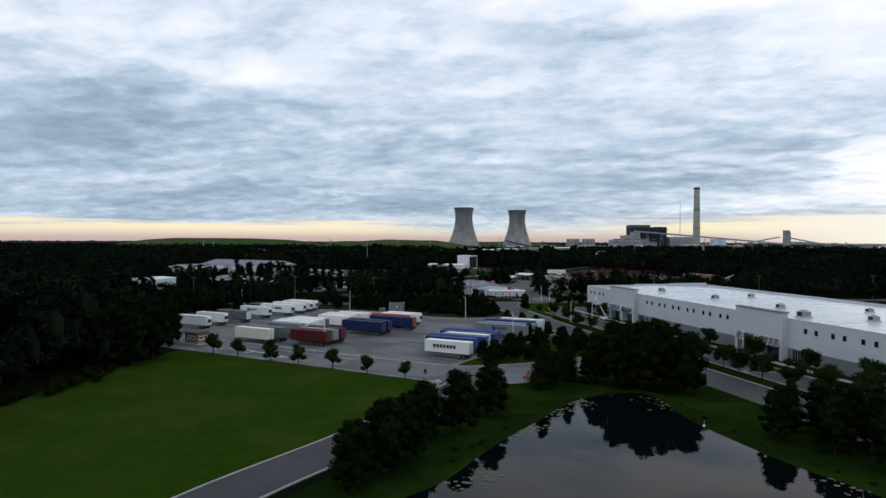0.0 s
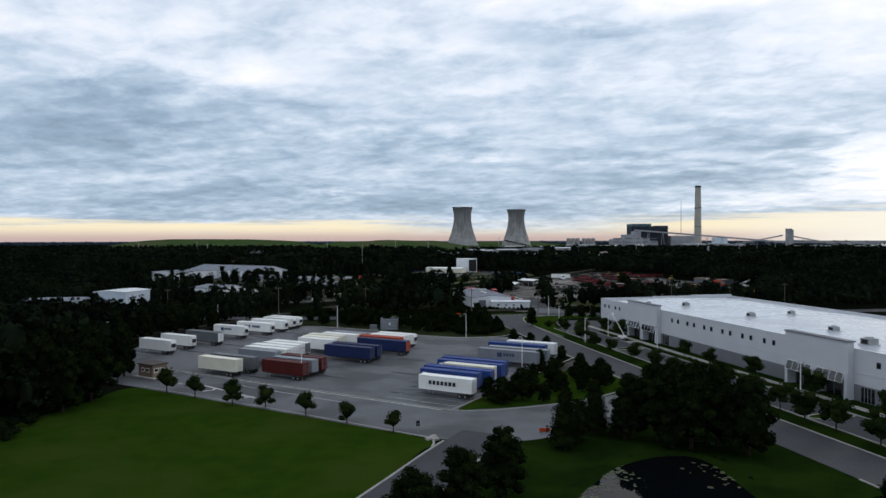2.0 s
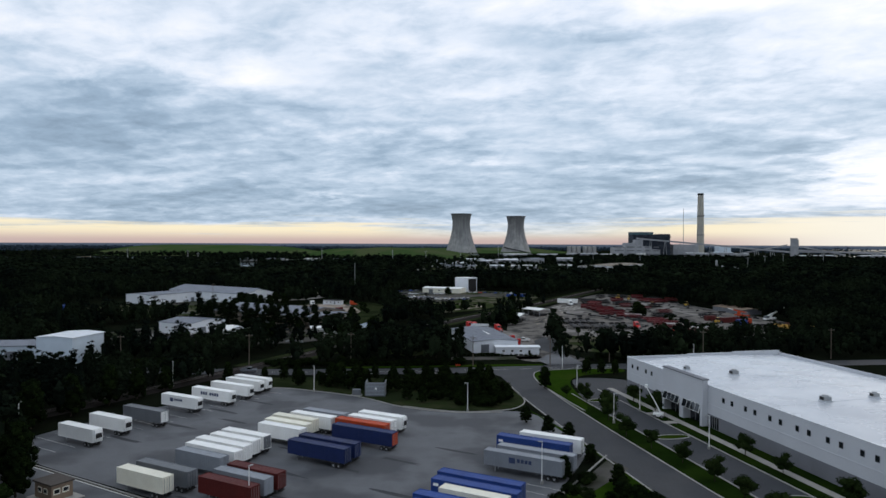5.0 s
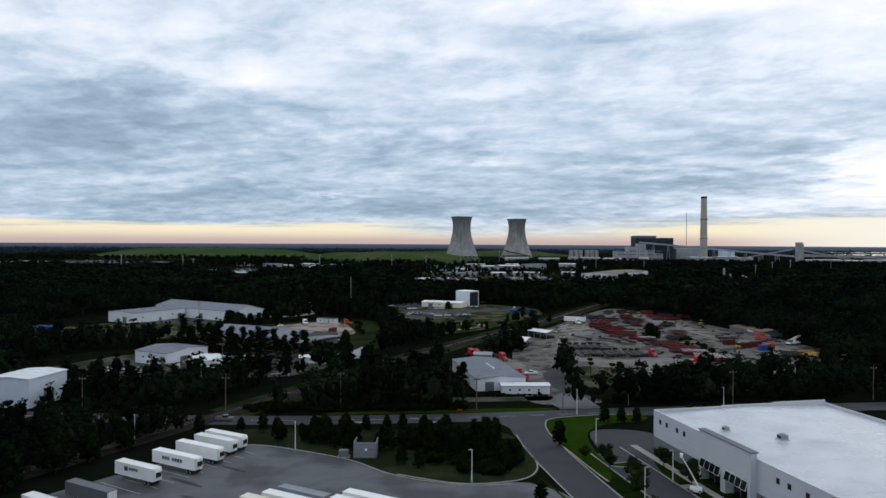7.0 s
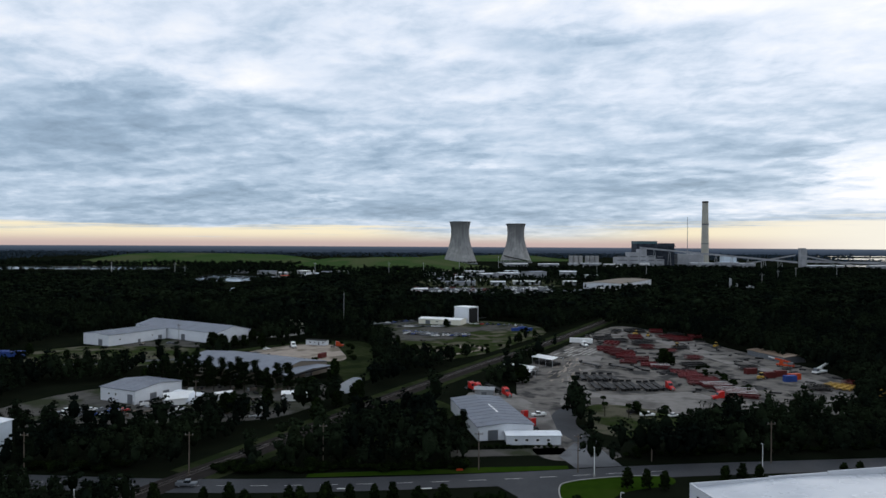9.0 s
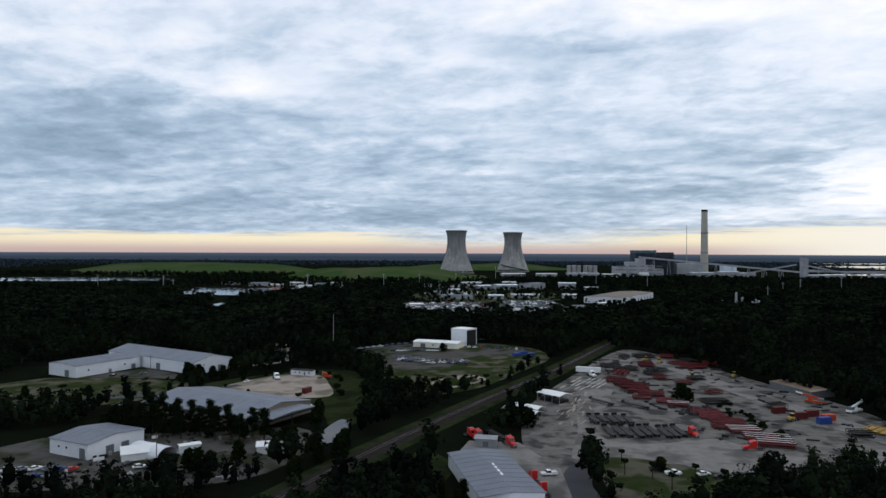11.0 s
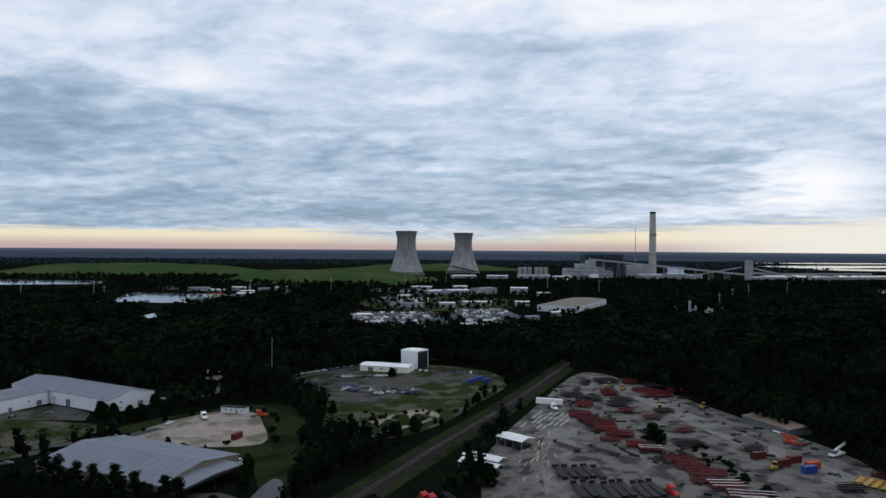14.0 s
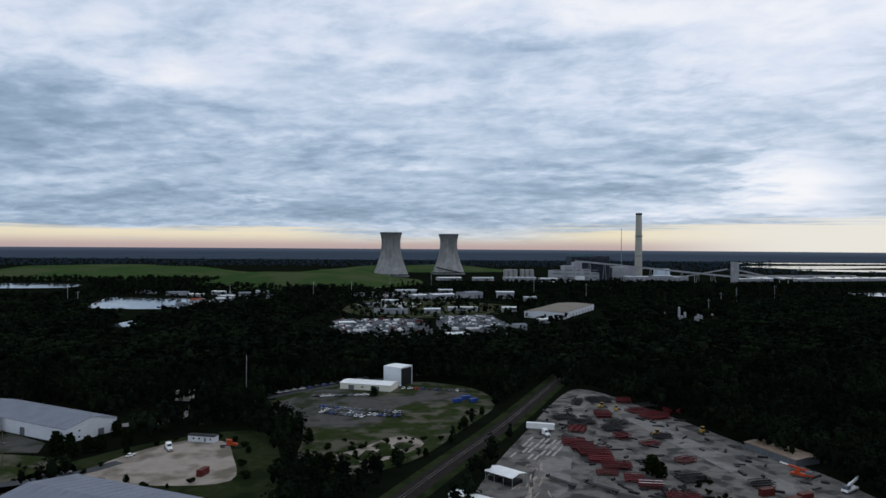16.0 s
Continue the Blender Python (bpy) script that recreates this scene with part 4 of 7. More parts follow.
def canopy(x, y, turn, L, W, h, label):
    s = thing("loading_canopy", x, y, 0, turn, label, "canopy")
    part("roof", Shape().prism([(-0.4, h), (W / 2, h + 0.8), (W + 0.4, h), (W + 0.4, h + 0.3), (W / 2, h + 1.1), (-0.4, h + 0.3)], "x", 0, L), ROOF_GREY, s)
    part("fascia", Shape().box(L, -0.4, h - 0.5, L + 0.12, W + 0.4, h + 0.25), BLACK, s, "black steel fascia")
    for px_ in (0.4, L - 0.4):
        for k in range(3):
            part("post", Shape().box(px_ - 0.15, k * (W - 0.4) / 2, 0, px_ + 0.15, k * (W - 0.4) / 2 + 0.3, h), BLACK, s)


canopy(-81, 444.5, -28, 10, 30, 5.0, "open loading canopy with grey roof on black posts")
shed("long_warehouse", (-213, 557), 62, 43, 25, 6.8, 1.0, SHED_WHITE, ROOF_GREY, "long white metal warehouse wing", [("w", 8, 4, 4, 0), ("s", 22, 2, 2.2, 0), ("s", 38, 3, 3, 0)], [("s", 8, 1.2, 1, 3), ("s", 32, 1.2, 1, 3)], "warehouse")
shed("long_warehouse", (-134.9, 593.4), 148, 86, 28, 7.0, 3.4, SHED_WHITE, ROOF_GREY, "large white metal warehouse with grey roof", [("n", 34, 4, 4, 0), ("w", 9, 3.5, 3.5, 0)], [(sd, al, 1.2, 1.0, sl) for sd, al in (("w", 25), ("w", 21), ("n", 3), ("n", 8)) for sl in (1.4, 4.4)], "warehouse")
shed("workshop", (27.5, 361.5), 102, 43, 19, 4.6, 0.9, SHED_WHITE, ROOF_GREY, "white workshop with a broad grey metal roof", [("s", 14, 4, 3.6, 0), ("s", 24, 4, 3.6, 0), ("w", 14, 3.5, 3.4, 0)], [("w", 5, 1.2, 1.0, 1.4)], "workshop")
for k in range(4):
    sk = thing("roof_light", *(pose(27.5, 361.5, 0, 0, 0, 102) @ Vector((16 + 3.2 * k, 8.2, 0))).xy, 5.52, 102, "pale strip roof light on the workshop", "roof light")
    part("sheet", Shape().box(-1.1, -0.35, -0.1, 1.1, 0.35, 0.08), WHITE, sk)
shed("office_trailer", (18, 353.5), 2, 17.5, 5.5, 3.0, 0.3, SHED_WHITE, SHED_WHITE, "low white site office with dark windows", [("e", 3, 1, 2.1, 0.2)], [("s", 3, 1.2, 0.9, 1.1), ("s", 6.5, 1.2, 0.9, 1.1), ("s", 10, 1.2, 0.9, 1.1), ("s", 13.5, 1.2, 0.9, 1.1)], "office")
def shelter(x, y, turn, L, W, h, label):
    s = thing("yard_shelter", x, y, 0, turn, label, "shelter", "open shelters on the yard")
    part("roof", Shape().prism([(-0.4, h), (W / 2, h + 1.0), (W + 0.4, h), (W + 0.4, h + 0.12), (W / 2, h + 1.12), (-0.4, h + 0.12)], "x", -0.3, L + 0.3), WHITE, s)
    n = max(2, int(L / 4))
    for k in range(n + 1):
        for y_ in (0, W - 0.2):
            part("post", Shape().box(k * (L - 0.2) / n, y_, 0, k * (L - 0.2) / n + 0.2, y_ + 0.2, h), METAL, s)
    for c0, c1, ch in ((0.8, L * 0.45, h * 0.5), (L * 0.55, L - 0.8, h * 0.4)):
        part("crate", Shape().box(c0, 0.9, 0, c1, W - 1.0, ch, 0.1), BLACK, s, "dark stored crate underneath")


for sx, sy, tn, L_, W_, h_ in ((44, 506, -48, 14, 9, 3.8), (26.5, 481, -40, 17, 6, 3.4), (24, 472.5, -40, 17, 6, 3.2)):
    shelter(sx, sy, tn, L_, W_, h_, "open yard shelter with white metal roof")
shed("store_hut", (10, 424), -10, 8, 5, 3.0, 0.8, METAL, METAL, "grey corrugated store hut", [("s", 4, 2.4, 2.2, 0)])
shed("equipment_shed", (197, 517), 105, 30, 14, 3.0, 0.6, SLATE, ROOF_BROWN, "long open-fronted shed with rusty brown roof", [("n", 6, 4, 3, 0), ("n", 14, 4, 3, 0), ("n", 22, 4, 3, 0)])
shed("yard_hall", (-26.7, 693), -20, 36, 15, 4.0, 0.8, CREAM, WHITE, "low pale salvage office hall with white roof", [("s", 8, 4, 3, 0), ("s", 26, 4, 3, 0)], [("s", 16, 2, 1, 1.6)])
shed("yard_tower", (2.5, 707), -38, 14.5, 14, 12.6, 0.2, SHED_WHITE, WHITE, "tall white cubic stacker building, dark open side", [], [], "tower", 0.1)
# The wall here is closed; a black sheet gives the open side's inner shade.
od = thing("opening_panel", *(pose(2.5, 707, 0, 0, 0, -38) @ Vector((14.53, 1, 0))).xy, 0.02, -38, "black panel standing in for the open front's shade", "opening")
part("shade_panel", Shape().box(0, 0, 0, 0.1, 12, 11.8), BLACK, od)
shed("tent", (-113, 402), 28, 11, 8, 2.6, 1.8, WHITE, WHITE, "white gabled storage tent", [("w", 4, 3, 2.3, 0)], [], "tent")
shed("portable_building", (-96, 411), 34, 7, 3.2, 3.0, 0.2, WHITE, WHITE, "white portable site cabin", [("s", 5, 1, 2.1, 0.1)], [("s", 2, 1.2, 0.8, 1.2)], "cabin")
shed("portable_building", (-69, 412), 12, 14, 7, 2.8, 0.6, WHITE, WHITE, "white portable building among trees", [], [("s", 5, 1.2, 0.8, 1.2)], "cabin")
shed("mobile_office", (-93, 571), -16, 14, 4, 3.0, 0.3, SHED_WHITE, BLACK, "white mobile office with dark roof", [("s", 9, 1, 2.1, 0.2)], [("s", 3, 1.2, 1, 1.2), ("s", 6, 1.2, 1, 1.2), ("s", 12, 1.2, 1, 1.2)], "office")
shed("white_storehouse", (244, 1129), 59, 165, 56, 8.6, 1.4, SHED_WHITE, BRICK_TAN, "very long white storehouse at the wood's edge", [("s", 12 + 17 * k, 4, 4.5, 0) for k in range(9)], [], "warehouse")
shed("tan_hut", (-126, 662), -10, 9, 8, 5, 0.8, CREAM, CREAM, "pale tan block hut at the wood's edge", [("s", 4, 3, 3, 0)], [], "hut")


def arch_shed(x, y, turn, L, r, label):
    s = thing("arched_shelter", x, y, 0, turn, label, "shelter")
    n = 10
    pts = [(r * math.cos(math.pi * i / n), 0.6 + r * 0.75 * math.sin(math.pi * i / n)) for i in range(n + 1)]
    inner = [(u * 0.97, w - 0.08) for u, w in pts]
    part("shell", Shape().prism(pts + inner[::-1], "y", 0, L), SHED_WHITE, s)
    for x0 in (-r, r - 0.2):
        part("footing", Shape().box(x0, 0, 0, x0 + 0.2, L, 0.6), WALK, s)
    part("back_wall", Shape().prism([(-r * 0.95, 0), (r * 0.95, 0)] + [(u * 0.96, w - 0.1) for u, w in pts], "y", L - 0.4, L - 0.25), METAL, s)


arch_shed(-99, 407, 62, 16, 4.6, "white arched fabric shelter")


# ---- far industry ----
def cooling_tower(x, y, label):
    c = thing("cooling_tower", x, y, 0, 0, label, "cooling tower", "pair of cooling towers")
    H, n, m = 141.0, 64, 30
    prof = []
    for j in range(m + 1):
        k = j / m
        z = 9 + (H - 9) * k
        r = 29.5 * math.sqrt(1 + ((z - 108) / 63.0) ** 2) if z < 108 else 29.5 * math.sqrt(1 + ((z - 108) / 52.0) ** 2)
        prof.append((r, z))
    s = Shape()
    for r, z in prof:
        s.v += [(r * math.cos(2 * math.pi * i / n), r * math.sin(2 * math.pi * i / n), z) for i in range(n)]
    for r, z in prof:
        s.v += [((r - 0.8) * math.cos(2 * math.pi * i / n), (r - 0.8) * math.sin(2 * math.pi * i / n), z) for i in range(n)]
    o = n * (m + 1)
    for j in range(m):
        for i in range(n):
            a, b = j * n + i, j * n + (i + 1) % n
            s.f += [(a, b, b + n, a + n), (o + b, o + a, o + a + n, o + b + n)]
    for i in range(n):
        a, b = m * n + i, m * n + (i + 1) % n
        s.f += [(a, b, o + b, o + a), (i, (i + 1) % n, o + (i + 1) % n, o + i)]
    sh = part("shell", s, CONCRETE, c, "streaked grey concrete hyperboloid shell")
    rim = Shape()
    r = prof[-1][0]
    for i in range(n):
        a, b = 2 * math.pi * i / n, 2 * math.pi * (i + 1) / n
        rim.bar((r * math.cos(a), r * math.sin(a), H - 1), (r * math.cos(b), r * math.sin(b), H - 1), 2.0, 3.0)
    part("rim", rim, SLATE, c, "dark stiffening ring at the rim")
    r0 = prof[0][0]
    for i in range(24):
        a, b = 2 * math.pi * i / 24, 2 * math.pi * (i + 0.5) / 24
        part("leg", Shape().tube((r0 * 1.03 * math.cos(a), r0 * 1.03 * math.sin(a), 0), (r0 * math.cos(b), r0 * math.sin(b), 9.2), 0.6, n=6), CONCRETE, c)
    part("basin_wall", Shape().tube((0, 0, 0), (0, 0, 2.2), r0 * 1.1, r0 * 1.1, 40), SLATE, c, "dark basin wall")
    for i in range(32):
        a = 2 * math.pi * i / 32
        rib = Shape()
        for j in range(0, m, 5):
            (q, z), (p, w) = prof[j], prof[j + 5]
            rib.bar(((q + 0.1) * math.cos(a), (q + 0.1) * math.sin(a), z), ((p + 0.1) * math.cos(a), (p + 0.1) * math.sin(a), w), 0.5, 0.4)
        part("rib", rib, CONCRETE, c)
    return c


cooling_tower(28, 2440, "tall grey hyperboloid concrete cooling tower")
t2 = cooling_tower(233, 2640, "tall grey hyperboloid concrete cooling tower, stair on its flank")
st = Shape()
for k in range(10):
    a, b = -2.5 + k * 0.16, -2.5 + (k + 1) * 0.16
    st.bar((56 * math.cos(a), 56 * math.sin(a), 26 - 1.8 * k), (57 * math.cos(b), 57 * math.sin(b), 24.2 - 1.8 * k), 3, 3)
part("riser_pipe", st, BLACK, t2, "dark pipe climbing the flank")

s = thing("chimney_stack", 821, 2375, 0, 0, "tall pale concrete chimney with dark top", "chimney")
part("shaft", Shape().tube((0, 0, 0), (0, 0, 205), 12.5, 9.2, 32), STACK_C, s)
part("top_ring", Shape().tube((0, 0, 203), (0, 0, 209), 9.8, 9.6, 32), BLACK, s, "dark top ring")
for z in (70, 132):
    part("gallery", Shape().tube((0, 0, z), (0, 0, z + 2.4), 13.2 - z * 0.014, n=32), SLATE, s)
for k in range(5):
    a = math.pi * (1.1 + k * 0.2)
    part("gallery_light", Shape().box(10.9 * math.cos(a) - 0.8, 10.9 * math.sin(a) - 0.8, 134.4, 10.9 * math.cos(a) + 0.8, 10.9 * math.sin(a) + 0.8, 137), BLACK, s)
s = thing("radio_mast", 773, 2400, 0, 0, "slim lattice radio mast", "mast")
part("mast", Shape().tube((0, 0, 0), (0, 0, 160), 1.2, 0.7, 6), METAL, s)

p = thing("power_station", 618, 2250, 0, 0, "power station boiler house of dark open steelwork", "power station")
part("boiler_house", Shape().box(-58, -25, 0, 20, 35, 70), PLANT_DARK, p)
part("boiler_house", Shape().box(22, -20, 0, 58, 30, 72), PLANT_DARK, p)
part("teal_roof", Shape().box(-58, -26, 70, 4, 36, 78), TEAL, p, "teal clad top storey")
for x in (-50, -40, -28, -14, -2, 10, 26, 36, 48):
    part("steel_column", Shape().box(x - 1.2, -28, 0, x + 1.2, -25.5, 68 + (x > 20) * 3), PLANT_DARK, p)
for z in (14, 26, 38, 50, 62):
    part("steel_floor", Shape().box(-59, -28.5, z, 59, -26, z + 1.8), PLANT_DARK, p)
for x0, x1, h, z0 in ((-130, -94, 30, 0), (-93, -62, 44, 0), (-61, -40, 54, 0), (-39, -14, 34, 0), (-13, 12, 24, 0)):
    part("turbine_hall", Shape().box(x0, -70, z0, x1, -30, h, 0.8), PLANT_LIGHT, p)
    for k in range(3):
        part("clad_window", Shape().box(x0 + 4, -70.4, 8 + k * 11, x1 - 4, -70.05, 11 + k * 11), SLATE, p)
part("tank", Shape().tube((-50, -84, 0), (-50, -84, 14), 14, 14, 20), WHITE, p, "low white tank")
part("precipitator", Shape().box(70, -10, 8, 150, 30, 40, 1.0), PLANT_LIGHT, p)
part("precipitator", Shape().box(210, -10, 4, 250, 20, 34, 1.0), SHED_BLUE, p)
for x in (74, 100, 124, 146):
    part("support", Shape().box(x - 1.5, -8, 0, x + 1.5, -5, 8), SLATE, p)
s = thing("coal_conveyor", 0, 0, 0, 0, "long sloping covered coal conveyor on trestles", "conveyor")
A, B = Vector((560, 2190, 58)), Vector((956, 2044, 20))
part("gallery", Shape().bar(A, B, 5, 4.6), PLANT_LIGHT, s)
for k in range(1, 10):
    q = A.lerp(B, k / 10)
    for dx in (-2.5, 2.5):
        part("trestle_leg", Shape().bar((q.x + dx * 2.2, q.y, 0), (q.x + dx * 0.6, q.y, q.z - 3), 1.1, 1.1), METAL, s)
for a, b in (((956, 2060, 40), (840, 2150, 10)), ((966, 2050, 40), (1110, 2040, 12)), ((966, 2044, 26), (1250, 2080, 14)), ((1000, 2100, 20), (1420, 2180, 18))):
    part("gallery", Shape().bar(a, b, 3.6, 3.6), PLANT_LIGHT, s)
    for k in (0.3, 0.6, 0.9):
        q = Vector(a).lerp(Vector(b), k)
        part("trestle_leg", Shape().bar((q.x, q.y, 0), (q.x, q.y, q.z - 2), 1.4, 1.4), METAL, s)
s = thing("transfer_tower", 972, 2050, 0, 4, "pale clad coal transfer tower", "tower")
part("body", Shape().box(-8, -9, 0, 3, 9, 58, 0.5), PLANT_LIGHT, s)
part("lift_shaft", Shape().box(3.2, -7, 0, 8, 7, 56, 0.5), METAL, s)
part("roof_cap", Shape().box(-8.6, -9.6, 58, 3.6, 9.6, 59.5), PLANT_LIGHT, s)

# silos and gas plant
for i in range(6):
    s = thing("storage_silo", 356 + 14 * i + (6 if i > 2 else 0), 2190, 0, 0, "round grey concrete silo", "silo", "row of silos")
    part("shell", Shape().tube((0, 0, 0), (0, 0, 31), 6.6, n=16), CONCRETE, s)
    part("cap", Shape().tube((0, 0, 31), (0, 0, 33), 6.9, 5.5, 16), CONCRETE, s)


# ---- far roofs ----
town_rng = np.random.default_rng(8)


def far_block(x, y, turn, L, W, h, roof, wall, label, group):
    if group != "power station outbuildings":
        L, W = L * 0.72, W * 0.72
        roof = ROOF_GREY if int(x * 7 + y) % 3 == 0 else roof
    s = thing("low_building", x, y, 0, turn, label, "building", group)
    part("wall", Shape().box(0, 0, 0, L, W, h), wall, s)
    part("roof", Shape().prism([(-0.5, h + 0.01), (W / 2, h + 1.2), (W + 0.5, h + 0.01), (W + 0.5, h + 0.3), (W / 2, h + 1.5), (-0.5, h + 0.3)], "x", -0.5, L + 0.5), roof, s)
    for k in range(max(1, int(L / 14))):
        part("door", Shape().box(4 + 14 * k, -0.1, 0, 8 + 14 * k, -0.01, h * 0.6), SLATE, s)


sheet("far_car_park", smooth([(-62, 985), (-30, 1090), (40, 1130), (60, 1030), (45, 960), (-20, 950)], steps=4), 0.04, ROAD, "grey lorry park among far woods", "yard")
sheet("far_car_park", smooth([(70, 1000), (80, 1160), (150, 1180), (150, 1020), (110, 990)], steps=4), 0.04, ROAD, "grey lorry park among far woods", "yard")
sheet("far_green", smooth([(-60, 1260), (-10, 1480), (120, 1440), (220, 1320), (140, 1180), (20, 1160)], steps=4), 0.03, ROUGH_GRASS, "rough green between far yards", "lawn")
for x, y, tn, L, W, h, rf in ((60, 935, 10, 46, 24, 5, WHITE), (-10, 1210, 2, 66, 16, 6, WHITE), (62, 1215, 2, 32, 18, 6, SHED_WHITE), (100, 1255, -3, 62, 9, 5, WHITE), (94, 1470, 18, 60, 40, 9, SHED_WHITE), (160, 1490, 40, 56, 44, 11, ROOF_WHITE), (60, 1480, 30, 50, 34, 7, SHED_WHITE), (214, 1500, -10, 46, 34, 12, SHED_WHITE), (148, 1010, 10, 30, 18, 6, ROOF_GREY), (180, 1240, 0, 30, 16, 6, WHITE), (250, 1420, 10, 34, 22, 8, SHED_WHITE), (-30, 1320, 8, 44, 18, 5, WHITE), (0, 1390, -5, 40, 20, 5, SHED_WHITE), (-50, 1060, 14, 26, 12, 4, WHITE), (120, 930, 4, 26, 14, 5, SHED_WHITE), (30, 1640, 6, 60, 26, 6, ROOF_WHITE), (120, 1660, 6, 40, 26, 6, SHED_WHITE), (-60, 1560, 20, 40, 20, 5, ROOF_WHITE), (200, 1080, 20, 20, 12, 5, WHITE)):
    far_block(x, y, tn, L, W, h, rf, PLANT_LIGHT, "low pale building in the far business park", "far business park")
for x, y, tn, L, W, h, rf in ((-360, 1540, 0, 40, 18, 5, WHITE), (-410, 1580, 4, 56, 20, 6, CREAM), (-330, 1600, -4, 50, 26, 6, WHITE), (-290, 1480, 8, 40, 24, 6, SHED_WHITE), (-280, 1430, 0, 30, 22, 5, WHITE), (-270, 1560, 10, 60, 30, 6, SHED_WHITE), (-320, 1420, 30, 26, 12, 4, ORANGE), (-250, 1620, 0, 40, 26, 5, WHITE), (-480, 1620, 0, 50, 20, 6, WHITE), (-450, 1240, 5, 26, 12, 4, WHITE), (-210, 1500, -10, 24, 14, 5, SHED_WHITE)):
    far_block(x, y, tn, L, W, h, rf, PLANT_LIGHT, "low pale building by the far pond", "buildings by the far pond")
for x, y, tn, L, W, h, rf in ((340, 2120, 0, 90, 30, 12, ROOF_WHITE), (440, 2110, 0, 50, 30, 10, WHITE), (260, 2180, 0, 60, 26, 8, SHED_WHITE), (700, 2150, 5, 70, 24, 14, SHED_WHITE), (790, 2170, 5, 60, 30, 16, SHED_BLUE), (860, 2200, 5, 50, 30, 12, ROOF_WHITE), (1040, 2160, 8, 120, 20, 8, SHED_WHITE), (1230, 2170, 8, 200, 18, 8, ROOF_WHITE), (1450, 2220, 8, 180, 20, 8, SHED_WHITE), (420, 2000, 0, 40, 20, 6, WHITE), (160, 2180, 10, 70, 30, 8, WHITE), (500, 2060, 4, 40, 18, 7, SHED_WHITE)):
    far_block(x, y, tn, L, W, h, rf, PLANT_LIGHT, "pale service building of the power station", "power station outbuildings")


def fleet(name, label, spots, material, lo, hi):
    s = Shape()
    for x0, x1, y0, y1, n in spots:
        for _ in range(n):
            x, y, a = town_rng.uniform(x0, x1), town_rng.uniform(y0, y1), town_rng.choice([0.2, 1.75]) + town_rng.normal() * 0.08
            L, h = town_rng.uniform(lo, hi), town_rng.uniform(1.4, 3.4)
            s.bar((x, y, h / 2 + 0.3), (x + L * math.cos(a), y + L * math.sin(a), h / 2 + 0.3), 2.3, h)
    return tagged(part(name, s, material), label, "vehicles", kind="stuff")


fleet("parked_lorries", "rows of pale lorries and vans far off", ((-58, 45, 985, 1120, 70), (75, 148, 1010, 1160, 60), (-40, 60, 1290, 1400, 30), (0, 150, 1540, 1640, 40), (-330, -240, 1330, 1480, 40)), WHITE, 4, 9)
fleet("parked_vehicles", "rows of dark cars and lorries far off", ((-58, 45, 985, 1120, 190), (75, 148, 1010, 1160, 140), (-20, 130, 1480, 1640, 130), (-330, -240, 1330, 1480, 60)), SLATE, 4, 11)
fleet("parked_vans", "scattered red and orange lorries far off", ((-58, 45, 985, 1120, 26), (-20, 60, 1480, 1640, 24)), RUST, 4, 10)
for i in range(9):
    gx_t, gy_t = 372 + 7.5 * i, 1100 + 9 * math.sin(i * 2.1)
    s = thing("gas_plant_tank", gx_t, gy_t, 0, 0, "pale upright process tank in the woods", "tank", "process tanks")
    hh = (12, 9, 19, 7, 11, 7, 9, 7, 10)[i]
    part("vessel", Shape().tube((0, 0, 0), (0, 0, hh), 1.6, 1.6, 12), PLANT_LIGHT, s)
    part("dome", Shape().tube((0, 0, hh), (0, 0, hh + 1.0), 1.6, 0.6, 12), PLANT_LIGHT, s)
for x, y, h in ((-620, 1380, 30), (-520, 1420, 28), (-470, 1340, 24), (-260, 1440, 30), (-130, 1560, 28), (-60, 1610, 26), (330, 1700, 34), (470, 1180, 24), (640, 1420, 26), (760, 1500, 26), (560, 1320, 24), (20, 1900, 36), (120, 1900, 36), (380, 1480, 30)):
    s = thing("transmission_pole", x, y, 0, 0, "slim pale transmission pole above the woods", "pole", "transmission poles")
    part("shaft", Shape().tube((0, 0, 0), (0, 0, h), 0.6, 0.35, 8), METAL, s)
    part("arm", Shape().box(-3.5, -0.2, h - 3, 3.5, 0.2, h - 2.6), METAL, s)


# ---- trailers, trucks and cars ----
mesh_cache = {}


def shared(key, material, build):
    """One mesh for each key and material, shared between alike parts."""
    k = (key, material.name)
    if k not in mesh_cache:
        mesh_cache[k] = build().mesh(key if isinstance(key, str) else key[0], material)
    return mesh_cache[k]


def wheel_shape():
    return Shape().tube((0, -0.15, 0), (0, 0.15, 0), 0.5, 0.5, 14)


def rim_shape():
    return Shape().tube((0, -0.165, 0), (0, 0.165, 0), 0.24, 0.24, 10)


def wheels(parent, xs, half, r=0.5, rim=None):
    for x in xs:
        for y in (-half, half):
            w = link("wheel", shared("wheel", TYRE, wheel_shape), parent)
            w.matrix_basis = pose(x, y, r) @ Matrix.Diagonal((r / 0.5, 1, r / 0.5, 1))
            link("rim", shared("rim", rim or METAL, rim_shape), w)


